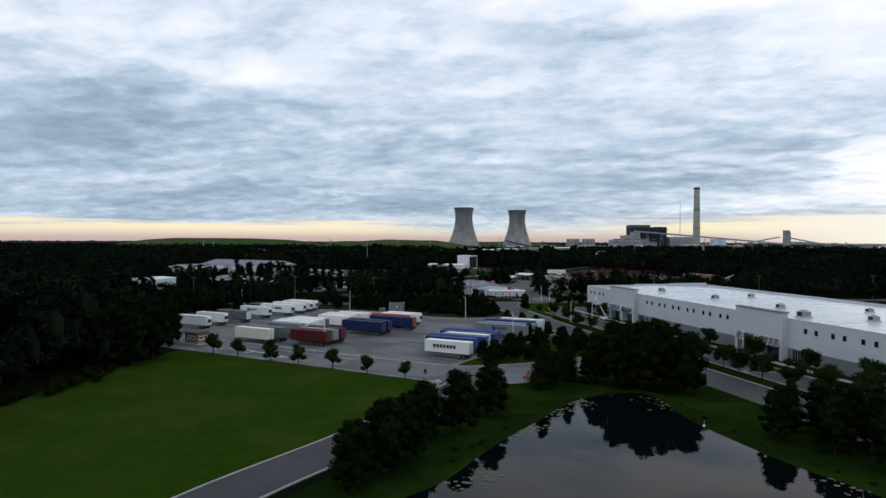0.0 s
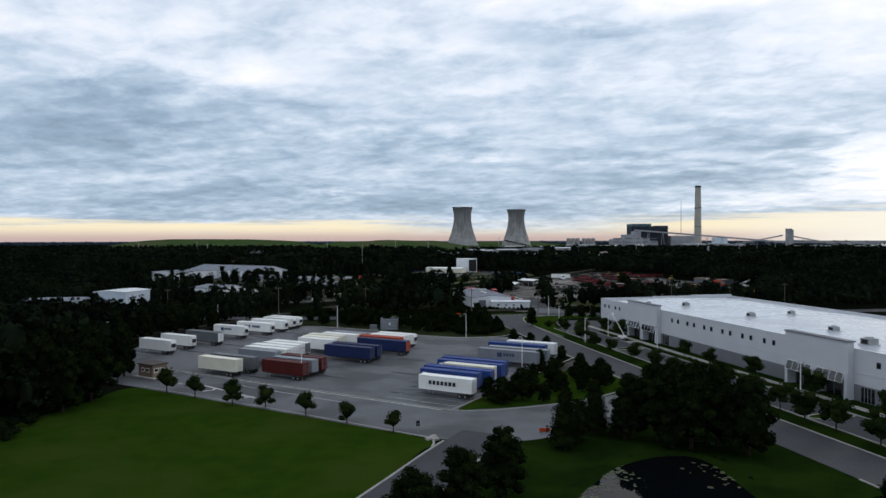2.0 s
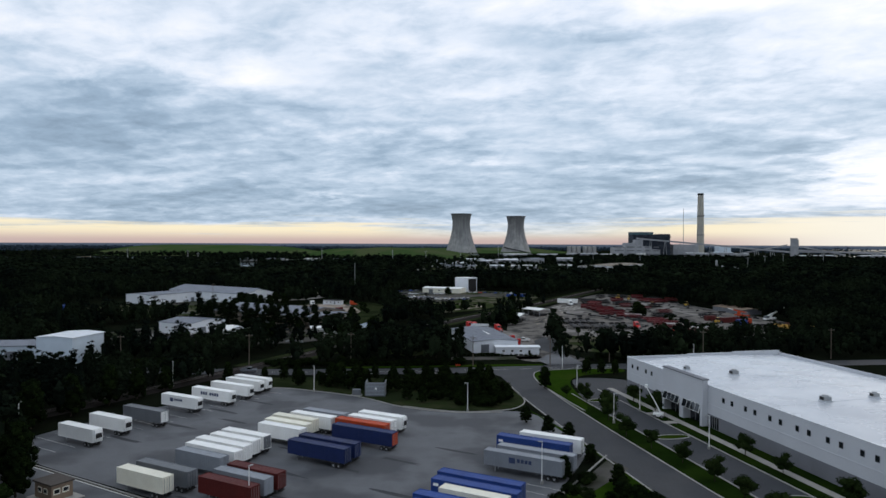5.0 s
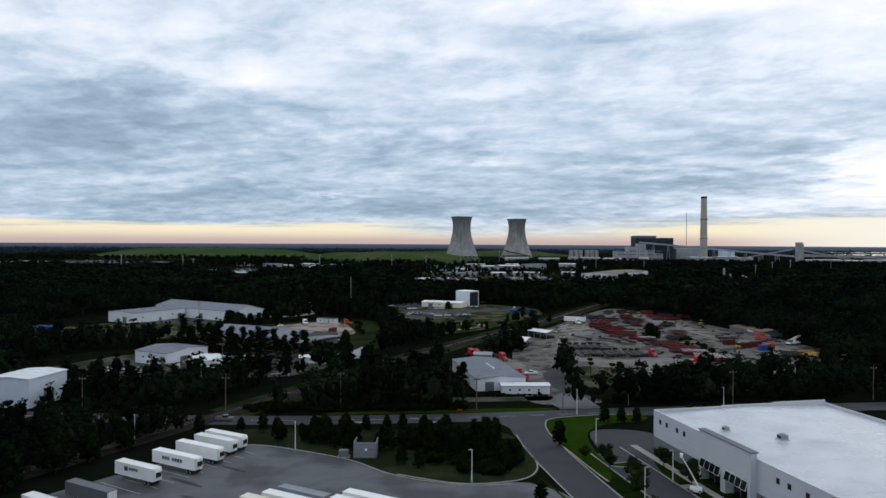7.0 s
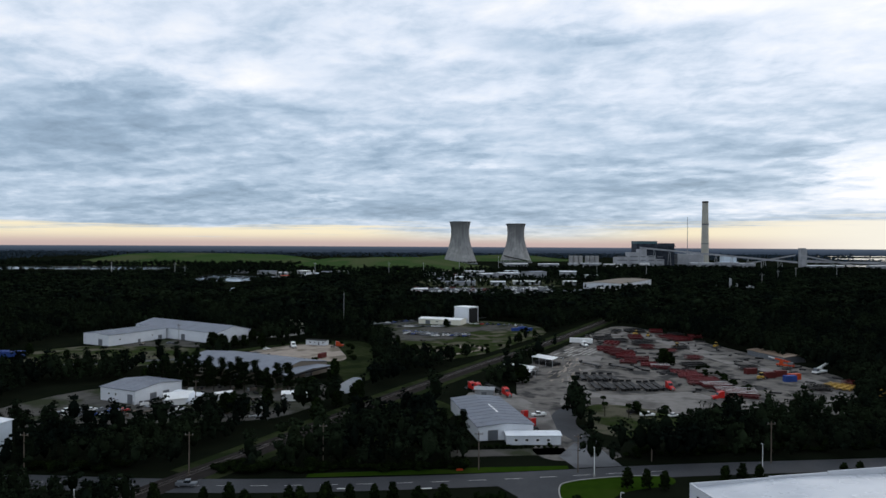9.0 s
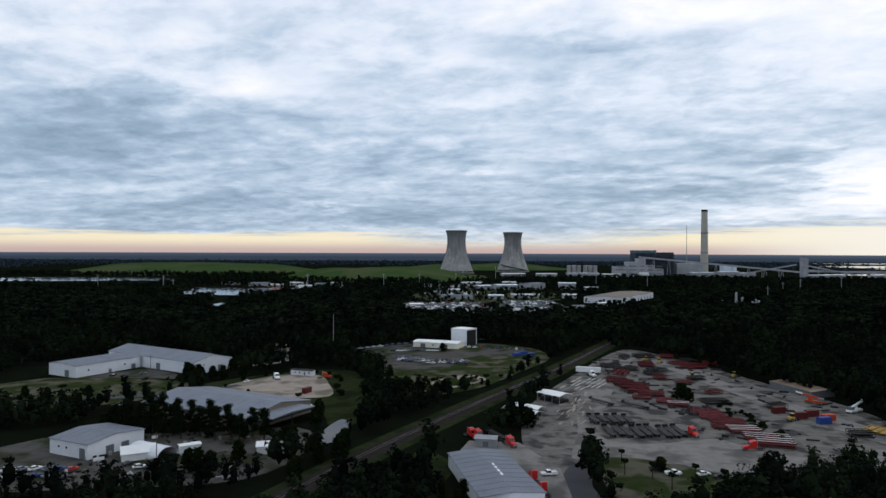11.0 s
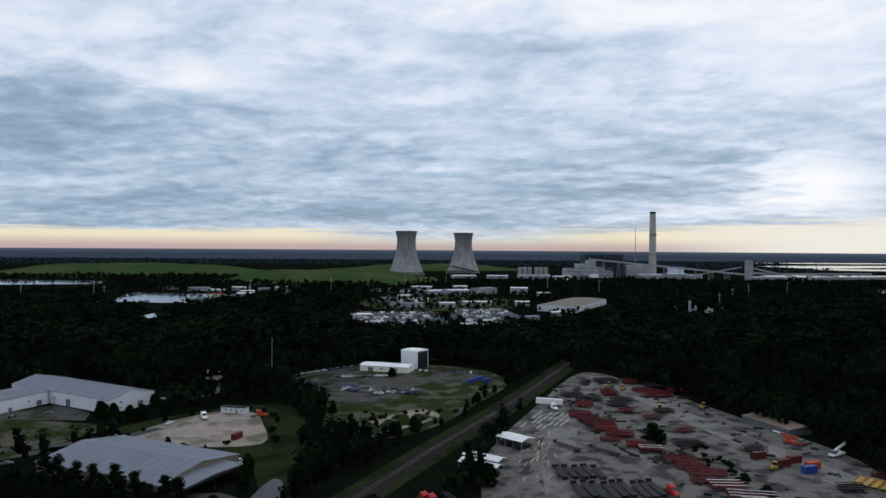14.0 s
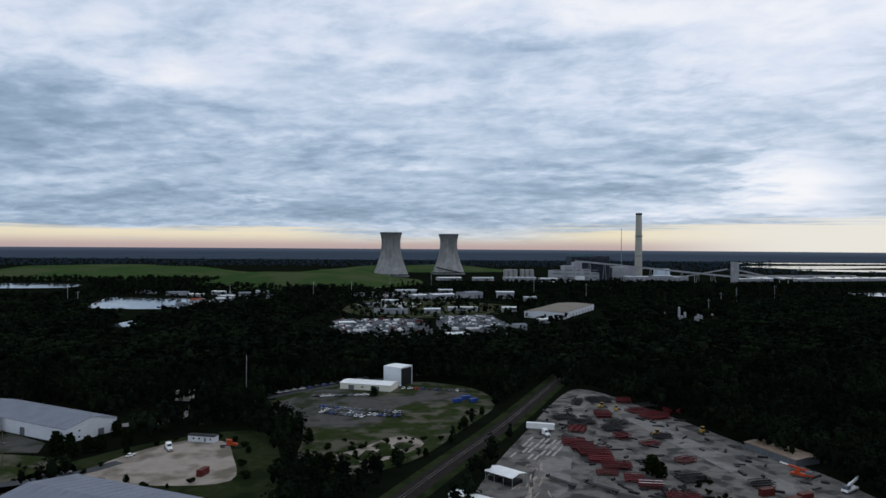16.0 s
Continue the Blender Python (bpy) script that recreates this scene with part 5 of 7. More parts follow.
def container_shape(L, ribs=True):
    """A box van or container body with corner posts, top and bottom rails and pressed ribs."""
    s = Shape().box(0.06, -1.16, 1.30, L - 0.06, 1.16, 4.04)
    for x in (0, L - 0.16):
        for y in (-1.22, 1.06):
            s.box(x, y, 1.22, x + 0.16, y + 0.16, 4.10, 0.02)
    for y in (-1.22, 1.12):
        for z in (1.22, 3.98):
            s.box(0.16, y, z, L - 0.16, y + 0.10, z + 0.12)
    for x in (0.0, L - 0.08):
        for z in (1.22, 3.98):
            s.box(x, -1.06, z, x + 0.08, 1.06, z + 0.12)
    if ribs:
        n = int(L / 0.55)
        for i in range(1, n):
            x = L * i / n
            for y in (-1.19, 1.16):
                s.box(x - 0.10, y, 1.36, x + 0.10, y + 0.03, 3.96)
        for i in range(1, int(L / 1.1)):
            s.box(i * 1.1 - 0.12, -1.05, 4.04, i * 1.1 + 0.12, 1.05, 4.065)
    return s


def chassis_shape(L):
    s = Shape()
    for y in (-0.5, 0.38):
        s.box(0.4, y, 0.92, L - 0.2, y + 0.12, 1.22)
    for i in range(8):
        x = 0.5 + (L - 1.2) * i / 7
        s.box(x, -1.15, 1.10, x + 0.12, 1.15, 1.22)
    s.box(L - 0.25, -1.1, 0.62, L - 0.15, 1.1, 0.74)
    for y in (-0.7, 0.6):
        s.box(L - 0.25, y, 0.62, L - 0.15, y + 0.1, 1.1)
    return s


def trailer(x, y, turn, L, paint, label, reefer=False, marks=(), door=None, legs=0.0):
    """A container or van trailer: x, y is the near front corner, its length runs along x."""
    c = pose(x, y, 0, 0, 0, turn) @ Vector((0, 1.22, 0))
    t = thing("container_trailer", c.x, c.y, 0, turn, label, "trailer", "trailers parked on the lot")
    link("body", shared(("body", L, not reefer), paint, lambda: container_shape(L, not reefer)), t)
    link("chassis", shared(("chassis", L), BLACK, lambda: chassis_shape(L)), t, "black steel chassis")
    wheels(t, (L - 1.5, L - 2.75), 0.98, rim=METAL)
    for yy in (-0.8, 0.8):
        link("landing_leg", shared("landing_leg", METAL, lambda: Shape().box(-0.07, -0.07, 0, 0.07, 0.07, 1.0).box(-0.16, -0.12, 0, 0.16, 0.12, 0.04)), t, m=pose(2.3, yy, 0))
    for yy in (-1.06, 0.03):
        d = link("door", shared("door", door or paint, lambda: Shape().box(0, 0, 0, 0.04, 1.03, 2.56)), t, m=pose(L + 0.005, yy, 1.36))
        for k in (0.22, 0.78):
            link("lock_rod", shared("lock_rod", METAL, lambda: Shape().tube((0.07, 0, 0.03), (0.07, 0, 2.5), 0.03, n=6)), d, m=pose(0, k, 0))
    for yy in (-1.15, 0.55):
        link("mudflap", shared("mudflap", TYRE, lambda: Shape().box(0, 0, 0.25, 0.03, 0.6, 0.95)), t, m=pose(L - 0.75, yy, 0))
    if reefer:
        u = link("cooling_unit", shared("cooling_unit", WHITE, lambda: Shape().box(0, -0.95, 2.0, 0.42, 0.95, 3.9, 0.08)), t, m=pose(L + 0.05, 0, 0))
        link("grille", shared("grille", BLACK, lambda: Shape().box(0.42, -0.75, 2.1, 0.46, 0.75, 3.2)), u, "black grille")
    for (a, b, z0, z1, m) in marks:
        link("marking", shared(("marking", a, b, z0, z1), m, lambda: Shape().box(a, -1.235, z0, b, -1.222, z1)), t, "plain bar of painted lettering")
    return t


INK = mat("marking_black", (0.02, 0.02, 0.025), 0.6)
INK_BLUE = mat("marking_blue", (0.03, 0.05, 0.12), 0.6)
A = -27.5
word = lambda x0, n, w, z0, z1, m: tuple((x0 + i * w, x0 + i * w + w * 0.74, z0, z1, m) for i in range(n))  # noqa: E731
plain = "white container on a black chassis trailer"
blue_l = "blue corrugated container on a black chassis"
for args in (
    (-6.6, 178.4, A, 12.2, WHITE, "white container trailer with black lettering bars", False, word(2.4, 7, 0.92, 2.35, 3.15, INK)),
    (-6.6, 185.2, A, 13.7, BLUE, blue_l, False, ((0.5, 1.6, 2.9, 3.4, WHITE),)),
    (-6.0, 189.0, A, 16.15, BLUE, blue_l),
    (-1.8, 191.7, A, 12.2, CREAM, plain),
    (-3.2, 196.2, A, 16.15, BLUE, blue_l, False, ((0.5, 1.5, 2.9, 3.4, WHITE),)),
    (-2.2, 200.0, A, 16.15, BLUE, blue_l),
    (6.8, 213.0, A, 16.15, GREY, "grey container trailer with dark lettering bars", False, ((5.4, 6.7, 2.3, 3.4, INK_BLUE), *word(7.1, 4, 0.8, 2.6, 3.3, INK_BLUE))),
    (9.6, 216.4, A, 16.15, GREY, "pale grey container on a black chassis"),
    (10.0, 223.6, A, 16.15, BLUE, blue_l, False, ((0.5, 1.5, 2.8, 3.3, WHITE),)),
    (15.2, 226.2, A, 13.7, WHITE, plain),
    (-60.8, 200.6, A, 12.2, CREAM, "cream container trailer, stained side"),
    (-59.0, 204.4, A, 13.7, SLATE, "grey van trailer with rear doors"),
    (-44.2, 196.2, A, 12.2, RUST, "dark red corrugated container"),
    (-42.9, 200.1, A, 12.2, GREY, "pale grey container on a chassis"),
    (-41.4, 203.2, A, 12.2, RUST, "dark red corrugated container"),
    (-54.6, 211.8, A, 12.2, GREY, "pale blue-grey container on a chassis"),
    (-54.3, 216.2, A, 13.7, WHITE, plain),
    (-53.6, 219.9, A, 13.7, WHITE, plain),
    (-51.6, 223.0, A, 12.2, WHITE, plain),
    (-50.3, 226.4, A, 12.2, WHITE, "white container with grey doors", False, (), SLATE),
    (-43.8, 231.9, A, 12.2, WHITE, plain),
    (-43.3, 235.8, A, 12.2, CREAM, "cream container on a black chassis"),
    (-42.6, 239.8, A, 12.2, CREAM, "cream container on a black chassis"),
    (-38.8, 242.2, A, 12.2, WHITE, plain),
    (-36.4, 245.4, A, 12.2, GREY, "pale grey container on a chassis"),
    (-33.9, 219.0, A, 14.6, NAVY, "navy blue corrugated container"),
    (-32.4, 222.6, A, 14.6, NAVY, "navy blue corrugated container"),
    (-26.8, 231.3, A, 16.15, NAVY, "navy container with orange rear doors", False, (), ORANGE),
    (-27.0, 236.6, A, 13.7, ORANGE, "orange container on a chassis"),
    (-24.4, 239.6, A, 12.2, WHITE, plain),
    (-22.4, 243.0, A, 12.2, WHITE, "white refrigerated container trailer", True),
    (-88.8, 230.4, A, 12.2, WHITE, "white refrigerated trailer, dark cooling unit", True),
    (-86.5, 239.4, A, 12.2, WHITE, "white refrigerated trailer, dark cooling unit", True),
    (-82.2, 247.4, A, 13.7, SLATE, "dark grey van trailer", False, (), WHITE),
    (-78.4, 261.2, A, 13.0, WHITE, "white refrigerated trailer with lettering bars", True, ((3.4, 4.6, 2.4, 3.4, INK_BLUE), *word(5.0, 4, 0.8, 2.7, 3.3, INK_BLUE))),
    (-73.4, 269.8, A, 14.6, WHITE, "white refrigerated trailer with blue lettering bars", True, word(3.6, 3, 0.9, 2.4, 3.2, INK_BLUE) + word(7.0, 4, 0.9, 2.4, 3.2, INK_BLUE)),
    (-70.7, 277.4, A, 14.6, WHITE, "white refrigerated trailer, dark cooling unit", True),
    (-68.2, 283.4, A, 13.0, WHITE, "white refrigerated trailer, dark cooling unit", True),
    (-66.8, 287.3, A, 13.0, WHITE, "white refrigerated trailer, dark cooling unit", True),
):
    trailer(*args)


def car_shape():
    s = Shape()
    s.prism([(-2.2, 0.35), (2.2, 0.35), (2.25, 0.72), (1.15, 0.92), (-1.55, 0.95), (-2.25, 0.82)], "y", -0.86, 0.86)
    s.add([(-1.25, -0.62, 1.42), (0.2, -0.62, 1.42), (0.2, 0.62, 1.42), (-1.25, 0.62, 1.42), (-1.2, -0.6, 1.46), (0.15, -0.6, 1.46), (0.15, 0.6, 1.46), (-1.2, 0.6, 1.46)], [(0, 1, 2, 3), (4, 5, 6, 7), (0, 1, 5, 4), (1, 2, 6, 5), (2, 3, 7, 6), (3, 0, 4, 7)])
    return s


def cabin_shape():
    return Shape().add([(-1.85, -0.78, 0.94), (1.05, -0.78, 0.92), (1.05, 0.78, 0.92), (-1.85, 0.78, 0.94), (-1.25, -0.61, 1.42), (0.2, -0.61, 1.42), (0.2, 0.61, 1.42), (-1.25, 0.61, 1.42)], [(3, 2, 1, 0), (4, 5, 6, 7), (0, 1, 5, 4), (1, 2, 6, 5), (2, 3, 7, 6), (3, 0, 4, 7)])


CAR_PAINTS = [(WHITE, "white"), (GREY, "silver-grey"), (BLACK, "black"), (SLATE, "dark grey"), (BLUE, "blue"), (RED, "red"), (WHITE, "white")]


def car(x, y, turn, k, where, group="", pick=False):
    paint, word_ = CAR_PAINTS[k % len(CAR_PAINTS)]
    c = thing("pickup_truck" if pick else "car", x, y, 0.05, turn, f"{word_} {'pickup truck' if pick else 'car'} parked {where}", "pickup" if pick else "car", group)
    if pick:
        link("body", shared("pickup_body", paint, lambda: Shape().box(-2.7, -0.95, 0.5, 2.7, 0.95, 1.1, 0.1).box(-2.7, -0.95, 1.1, -0.6, -0.85, 1.4).box(-2.7, 0.85, 1.1, -0.6, 0.95, 1.4).box(-0.4, -0.8, 1.75, 0.9, 0.8, 1.85)), c)
        link("cab_glass", shared("pickup_glass", GLASS, lambda: Shape().box(-0.55, -0.84, 1.1, 1.15, 0.84, 1.75, 0.12)), c)
    else:
        link("body", shared("car_body", paint, car_shape), c)
        link("cabin", shared("car_cabin", GLASS, cabin_shape), c)
    wheels(c, (-1.4, 1.4) if not pick else (-1.7, 1.7), 0.8, 0.34)
    return c


def tractor(x, y, turn, paint, label):
    t = thing("truck_tractor", x, y, 0.05, turn, label, "truck")
    link("cab", shared("truck_cab", paint, lambda: Shape().prism([(-2.0, 1.0), (0.9, 1.0), (0.9, 2.1), (0.45, 3.2), (-1.2, 3.7), (-2.0, 3.7)], "y", -1.15, 1.15)), t)
    link("hood", shared("truck_hood", paint, lambda: Shape().prism([(0.9, 0.7), (3.0, 0.7), (3.05, 1.5), (0.9, 2.05)], "y", -0.95, 0.95)), t)
    link("windscreen", shared("truck_screen", GLASS, lambda: Shape().add([(0.93, -1.0, 2.15), (0.93, 1.0, 2.15), (0.5, 1.0, 3.15), (0.5, -1.0, 3.15), (0.88, -1.0, 2.12), (0.88, 1.0, 2.12), (0.45, 1.0, 3.12), (0.45, -1.0, 3.12)], [(0, 1, 2, 3), (7, 6, 5, 4)])), t)
    link("grille", shared("truck_grille", METAL, lambda: Shape().box(3.04, -0.6, 0.75, 3.1, 0.6, 1.45)), t, "bright grille")
    link("frame", shared("truck_frame", BLACK, lambda: Shape().box(-5.0, -0.5, 0.7, 0.9, 0.5, 1.0)), t)
    for yy in (-1.0, 1.0):
        link("exhaust_stack", shared("exhaust", METAL, lambda: Shape().tube((-2.2, 0, 1.0), (-2.2, 0, 4.0), 0.09)), t, m=pose(0, yy, 0))
    wheels(t, (2.2, -3.2, -4.5), 0.95)
    return t


def flatbed(x, y, turn, L, paint, label, group="flatbed trailers in the yard"):
    t = thing("flatbed_trailer", x, y, 0.03, turn, label, "trailer", group)
    def deck():
        s = Shape().box(0, -1.25, 1.2, L, 1.25, 1.4)
        for yy in (-0.5, 0.4):
            s.box(0.3, yy, 0.8, L - 0.3, yy + 0.1, 1.2)
        for i in range(int(L / 1.2)):
            s.box(i * 1.2 + 0.1, -1.3, 1.1, i * 1.2 + 0.2, 1.3, 1.2)
        return s
    link("deck", shared(("deck", L), paint, deck), t)
    link("bulkhead", shared("bulkhead", paint, lambda: Shape().box(0, -1.2, 1.4, 0.1, 1.2, 2.2)), t)
    wheels(t, (L - 1.2, L - 2.5), 0.95)
    for yy in (-0.7, 0.7):
        link("landing_leg", shared("landing_leg", METAL, lambda: Shape().box(-0.07, -0.07, 0, 0.07, 0.07, 1.0)), t, m=pose(2.5, yy, 0))
    return t


def beam_rack(x, y, turn, L, n, paint, label, cap=None):
    """A stack of long welded frames on bearers."""
    t = thing("steel_frame_stack", x, y, 0.03, turn, label, "steel frames", "stacked steel frames in the yard")
    for k in range(n):
        def frame_shape():
            s = Shape()
            for yy in (-1.2, 1.08):
                s.box(0, yy, 0.25, L, yy + 0.12, 0.4).box(0, yy, 1.3, L, yy + 0.12, 1.45)
            for i in range(int(L / 1.5) + 1):
                xx = min(i * 1.5, L - 0.12)
                for yy in (-1.2, 1.08):
                    s.box(xx, yy, 0.4, xx + 0.1, yy + 0.12, 1.3)
                s.box(xx, -1.08, 1.3, xx + 0.1, 1.08, 1.4)
            s.box(0, -1.0, 0.8, L, 1.0, 0.9)
            return s
        link("frame", shared(("frame", L), paint, frame_shape), t, m=pose(0, k * 3.0, 0))
        if cap:
            link("cap_rail", shared(("cap_rail", L), cap, lambda: Shape().box(0, -0.14, 1.46, L, 0.14, 1.54)), t, m=pose(0, k * 3.0, 0))
    t.scale = (1, 1, 1.45 + 0.35 * math.sin(x * 1.7 + y))
    for xx in (0.6, L - 0.8):
        part("bearer", Shape().box(xx, -1.3, 0, xx + 0.25, (n - 1) * 3 + 1.3, 0.25), WOOD, t)
    return t


def lump(s, x, y, r, h, rng, n=9):
    """An uneven heap."""
    a0 = rng.uniform(0, 6)
    base = [(x + r * rng.uniform(0.7, 1.2) * math.cos(a0 + 6.283 * i / n), y + r * rng.uniform(0.7, 1.2) * math.sin(a0 + 6.283 * i / n), 0.02) for i in range(n)]
    mid = [(x + (p[0] - x) * 0.6, y + (p[1] - y) * 0.6, h * rng.uniform(0.5, 0.9)) for p in base]
    s.add(base + mid + [(x, y, h)], [(i, (i + 1) % n, n + (i + 1) % n, n + i) for i in range(n)] + [(n + i, n + (i + 1) % n, 2 * n) for i in range(n)])


# haulage yard: black flatbeds in a row, red frames, machines
for k in range(9):
    flatbed(64.5 + 3.6 * k + 0.4 * math.sin(k * 2.3), 451 + 1.2 * math.sin(k * 1.7), -87 + 2 * math.sin(k * 3.1), 14.6, BLACK, "black flatbed trailer standing on the gravel")
for k in range(5):
    flatbed(62 + 3.8 * k, 470 + 1.0 * math.sin(k * 2.9), -84 + 3 * math.sin(k), 12.5, BLACK, "black flatbed trailer standing on the gravel")
flatbed(70, 505, -55, 14.6, BLACK, "black flatbed trailer standing alone")
flatbed(84, 497, -50, 14.6, BLACK, "black flatbed trailer standing alone")
tractor(97.5, 440, -80, RED, "red truck tractor coupled to a black flatbed")
tractor(23.5, 424.5, -65, RED, "bright red truck tractor by the workshop")
flatbed(16, 444, -65, 14.6, BLACK, "black flatbed behind a red truck")
tractor(12, 434, -60, RED, "bright red truck tractor by the workshop")
tractor(9.5, 436, -60, RED, "bright red truck tractor by the workshop")
tractor(27, 386, 100, RED, "bright red truck tractor beside the workshop")
tractor(28.5, 375, 100, RED, "bright red truck tractor beside the workshop")
tractor(112, 421, 186, RED, "red truck tractor at the end of the frames")
tractor(-97.5, 556, -60, WHITE, "white truck tractor on the pale truck park")
tractor(-70, 560, 10, ORANGE, "orange truck tractor on the truck park")
tractor(84.5, 569, -72, WHITE, "white truck tractor before a trailer")
trailer(-252, 512, -8, 14.6, BLUE, "blue van trailer behind the works")
trailer(-250, 508, -8, 14.6, BLUE, "blue van trailer behind the works")
trailer(77, 581, -20, 14.6, WHITE, "white van trailer at the yard's back")
for x, y, L, n, cap in ((89, 553, 13, 3, WHITE), (91, 544, 14, 3, None), (92.5, 535, 15, 3, WHITE), (94, 526, 15, 3, None), (97, 517, 13, 3, None), (92, 509, 11, 2, None), (101, 500, 11, 3, WHITE), (104, 492, 10, 2, WHITE), (110, 478, 14, 3, WHITE), (111, 469, 15, 3, None), (113, 460, 14, 3, WHITE), (110, 452, 16, 2, None), (114, 444, 16, 3, WHITE), (116, 435, 17, 3, WHITE), (117, 426, 17, 3, WHITE)):
    beam_rack(x, y, -9 + 7 * math.sin(x * 3 + y), L - 2 + 2 * math.sin(y), n, YARD_RED, "stacked dark red steel frames", cap if int(y) % 3 == 0 else None)
for x, y, L, n in ((128, 548, 9, 2), (150, 596, 14, 4), (146, 612, 12, 3), (119, 560, 8, 2), (196, 420, 16, 4)):
    beam_rack(x, y, 20, L, n, YARD_RED, "stacked dark red steel frames")
for x, y, L, n in ((118, 575, 10, 3), (106, 590, 12, 3), (98, 600, 12, 3), (130, 640, 14, 4), (138, 560, 10, 2), (158, 628, 10, 3), (150, 488, 9, 2), (124, 496, 12, 3)):
    beam_rack(x, y, 8, L, n, BLACK, "stacked black steel sections")
for x, y, p, l in ((153, 470, RUST, "rust-red storage container in the yard"), (158.5, 461, BLUE, "blue storage container in the yard"), (163, 466, ORANGE, "orange storage container in the yard"), (160, 474, RUST, "rust-red storage container in the yard"), (148, 480, RUST, "rust-red storage container in the yard")):
    t = thing("storage_container", x, y, -1.2, 15, l, "container", "containers in the yard")
    link("body", shared(("body", 6.1, True), p, lambda: container_shape(6.1)), t)


def crane(x, y, turn, paint, label, boom=11, lift=16):
    t = thing("mobile_crane", x, y, 0.03, turn, label, "crane")
    part("carrier", Shape().box(-4, -1.3, 0.8, 4.6, 1.3, 1.7, 0.1), paint, t)
    part("cab", Shape().box(1.2, 0.1, 1.7, 3.0, 1.2, 3.3, 0.15), paint, t)
    part("cab_window", Shape().box(3.0, 0.25, 2.3, 3.03, 1.05, 3.1), GLASS, t)
    part("counterweight", Shape().box(-3.6, -1.1, 1.7, -1.2, 1.1, 3.0, 0.1), SLATE, t)
    a = radians(lift)
    part("boom", Shape().bar((-2.2, -0.4, 2.8), (-2.2 + boom * math.cos(a), -0.4, 2.8 + boom * math.sin(a)), 0.7, 0.8), paint, t)
    part("jib", Shape().bar((-2.2 + boom * 0.9 * math.cos(a), -0.4, 2.9 + boom * 0.9 * math.sin(a)), (-2.2 + boom * 1.4 * math.cos(a), -0.4, 2.9 + boom * 1.4 * math.sin(a)), 0.45, 0.5), WHITE, t)
    wheels(t, (-3, -1.6, 2, 3.4), 1.15, 0.6)


crane(186, 482, 28, WHITE, "white mobile crane with low boom")
crane(178, 500, 140, ORANGE, "orange crane by the brown shed", 8, 10)


def loader(x, y, turn, paint, label):
    t = thing("wheel_loader", x, y, 0.03, turn, label, "loader")
    part("body", Shape().box(-2.6, -0.9, 0.8, 0.4, 0.9, 2.0, 0.15), paint, t)
    part("cab", Shape().box(-0.9, -0.7, 2.0, 0.5, 0.7, 3.3, 0.1), GLASS, t)
    part("cab_roof", Shape().box(-1.0, -0.8, 3.3, 0.6, 0.8, 3.42), paint, t)
    part("lift_arm", Shape().bar((0.4, 0, 1.6), (2.8, 0, 0.7), 0.9, 0.3), paint, t)
    part("bucket", Shape().prism([(2.6, 0.1), (3.6, 0.1), (3.3, 0.25), (2.9, 0.3), (2.8, 1.2), (2.6, 1.2)], "y", -1.3, 1.3), BLACK, t)
    wheels(t, (-1.7, 1.2), 0.95, 0.7)


for x, y, a, l in ((133, 628, 20, "yellow wheel loader among steel stacks"), (139, 620, 70, "yellow wheel loader among steel stacks"), (142, 566, 10, "yellow machine on the yard"), (168, 570, 40, "yellow machine by the wood"), (150, 466, 30, "yellow attachment on the yard"), (183, 428, 160, "yellow excavating machine in the yard's corner"), (190, 432, 40, "yellow excavating machine in the yard's corner")):
    loader(x, y, a, YELLOW, l)
rng = np.random.default_rng(11)
s = Shape()
for _ in range(210):
    q = rng.uniform(0, 1)
    x, y = (rng.uniform(92, 130), rng.uniform(430, 640)) if q < 0.55 else (rng.uniform(128, 190), rng.uniform(430, 640))
    if not inside(np.array([[x, y]]), yard)[0] or (70 < x < 96 and y < 520) or abs(x - (212 - 0.108 * y * 1.05 - 8)) < 7:
        continue
    w, h, a = rng.uniform(0.6, 3.2), rng.uniform(0.3, 1.0), rng.uniform(0, 3.1)
    s.bar((x - w * math.cos(a), y - w * math.sin(a), h / 2), (x + w * math.cos(a), y + w * math.sin(a), h / 2), rng.uniform(0.4, 1.4), h)
tagged(part("scrap_iron", s, BLACK), "scattered dark scrap iron and parts on gravel", "scrap", kind="stuff")
s = Shape()
for _ in range(40):
    lump(s, rng.uniform(104, 124), rng.uniform(476, 492), rng.uniform(0.8, 2.0), rng.uniform(0.6, 1.8), rng)
tagged(part("scrap_heap", s, BLACK), "dark heap of scrap iron", "scrap", kind="stuff")
s = Shape()
for x, y, r, h in ((-12, 532, 5, 2.4), (-4, 540, 6, 3.0), (4, 545, 6, 2.6), (12, 556, 5, 2.0), (2, 556, 5, 1.8), (-16, 541, 4, 1.6), (30, 590, 4, 1.4), (16, 610, 5, 1.0)):
    lump(s, x, y, r, h, rng, 13)
tagged(part("spoil_heap", s, ROUGH_GRASS), "grassed heaps of spoil", "heap", kind="stuff")
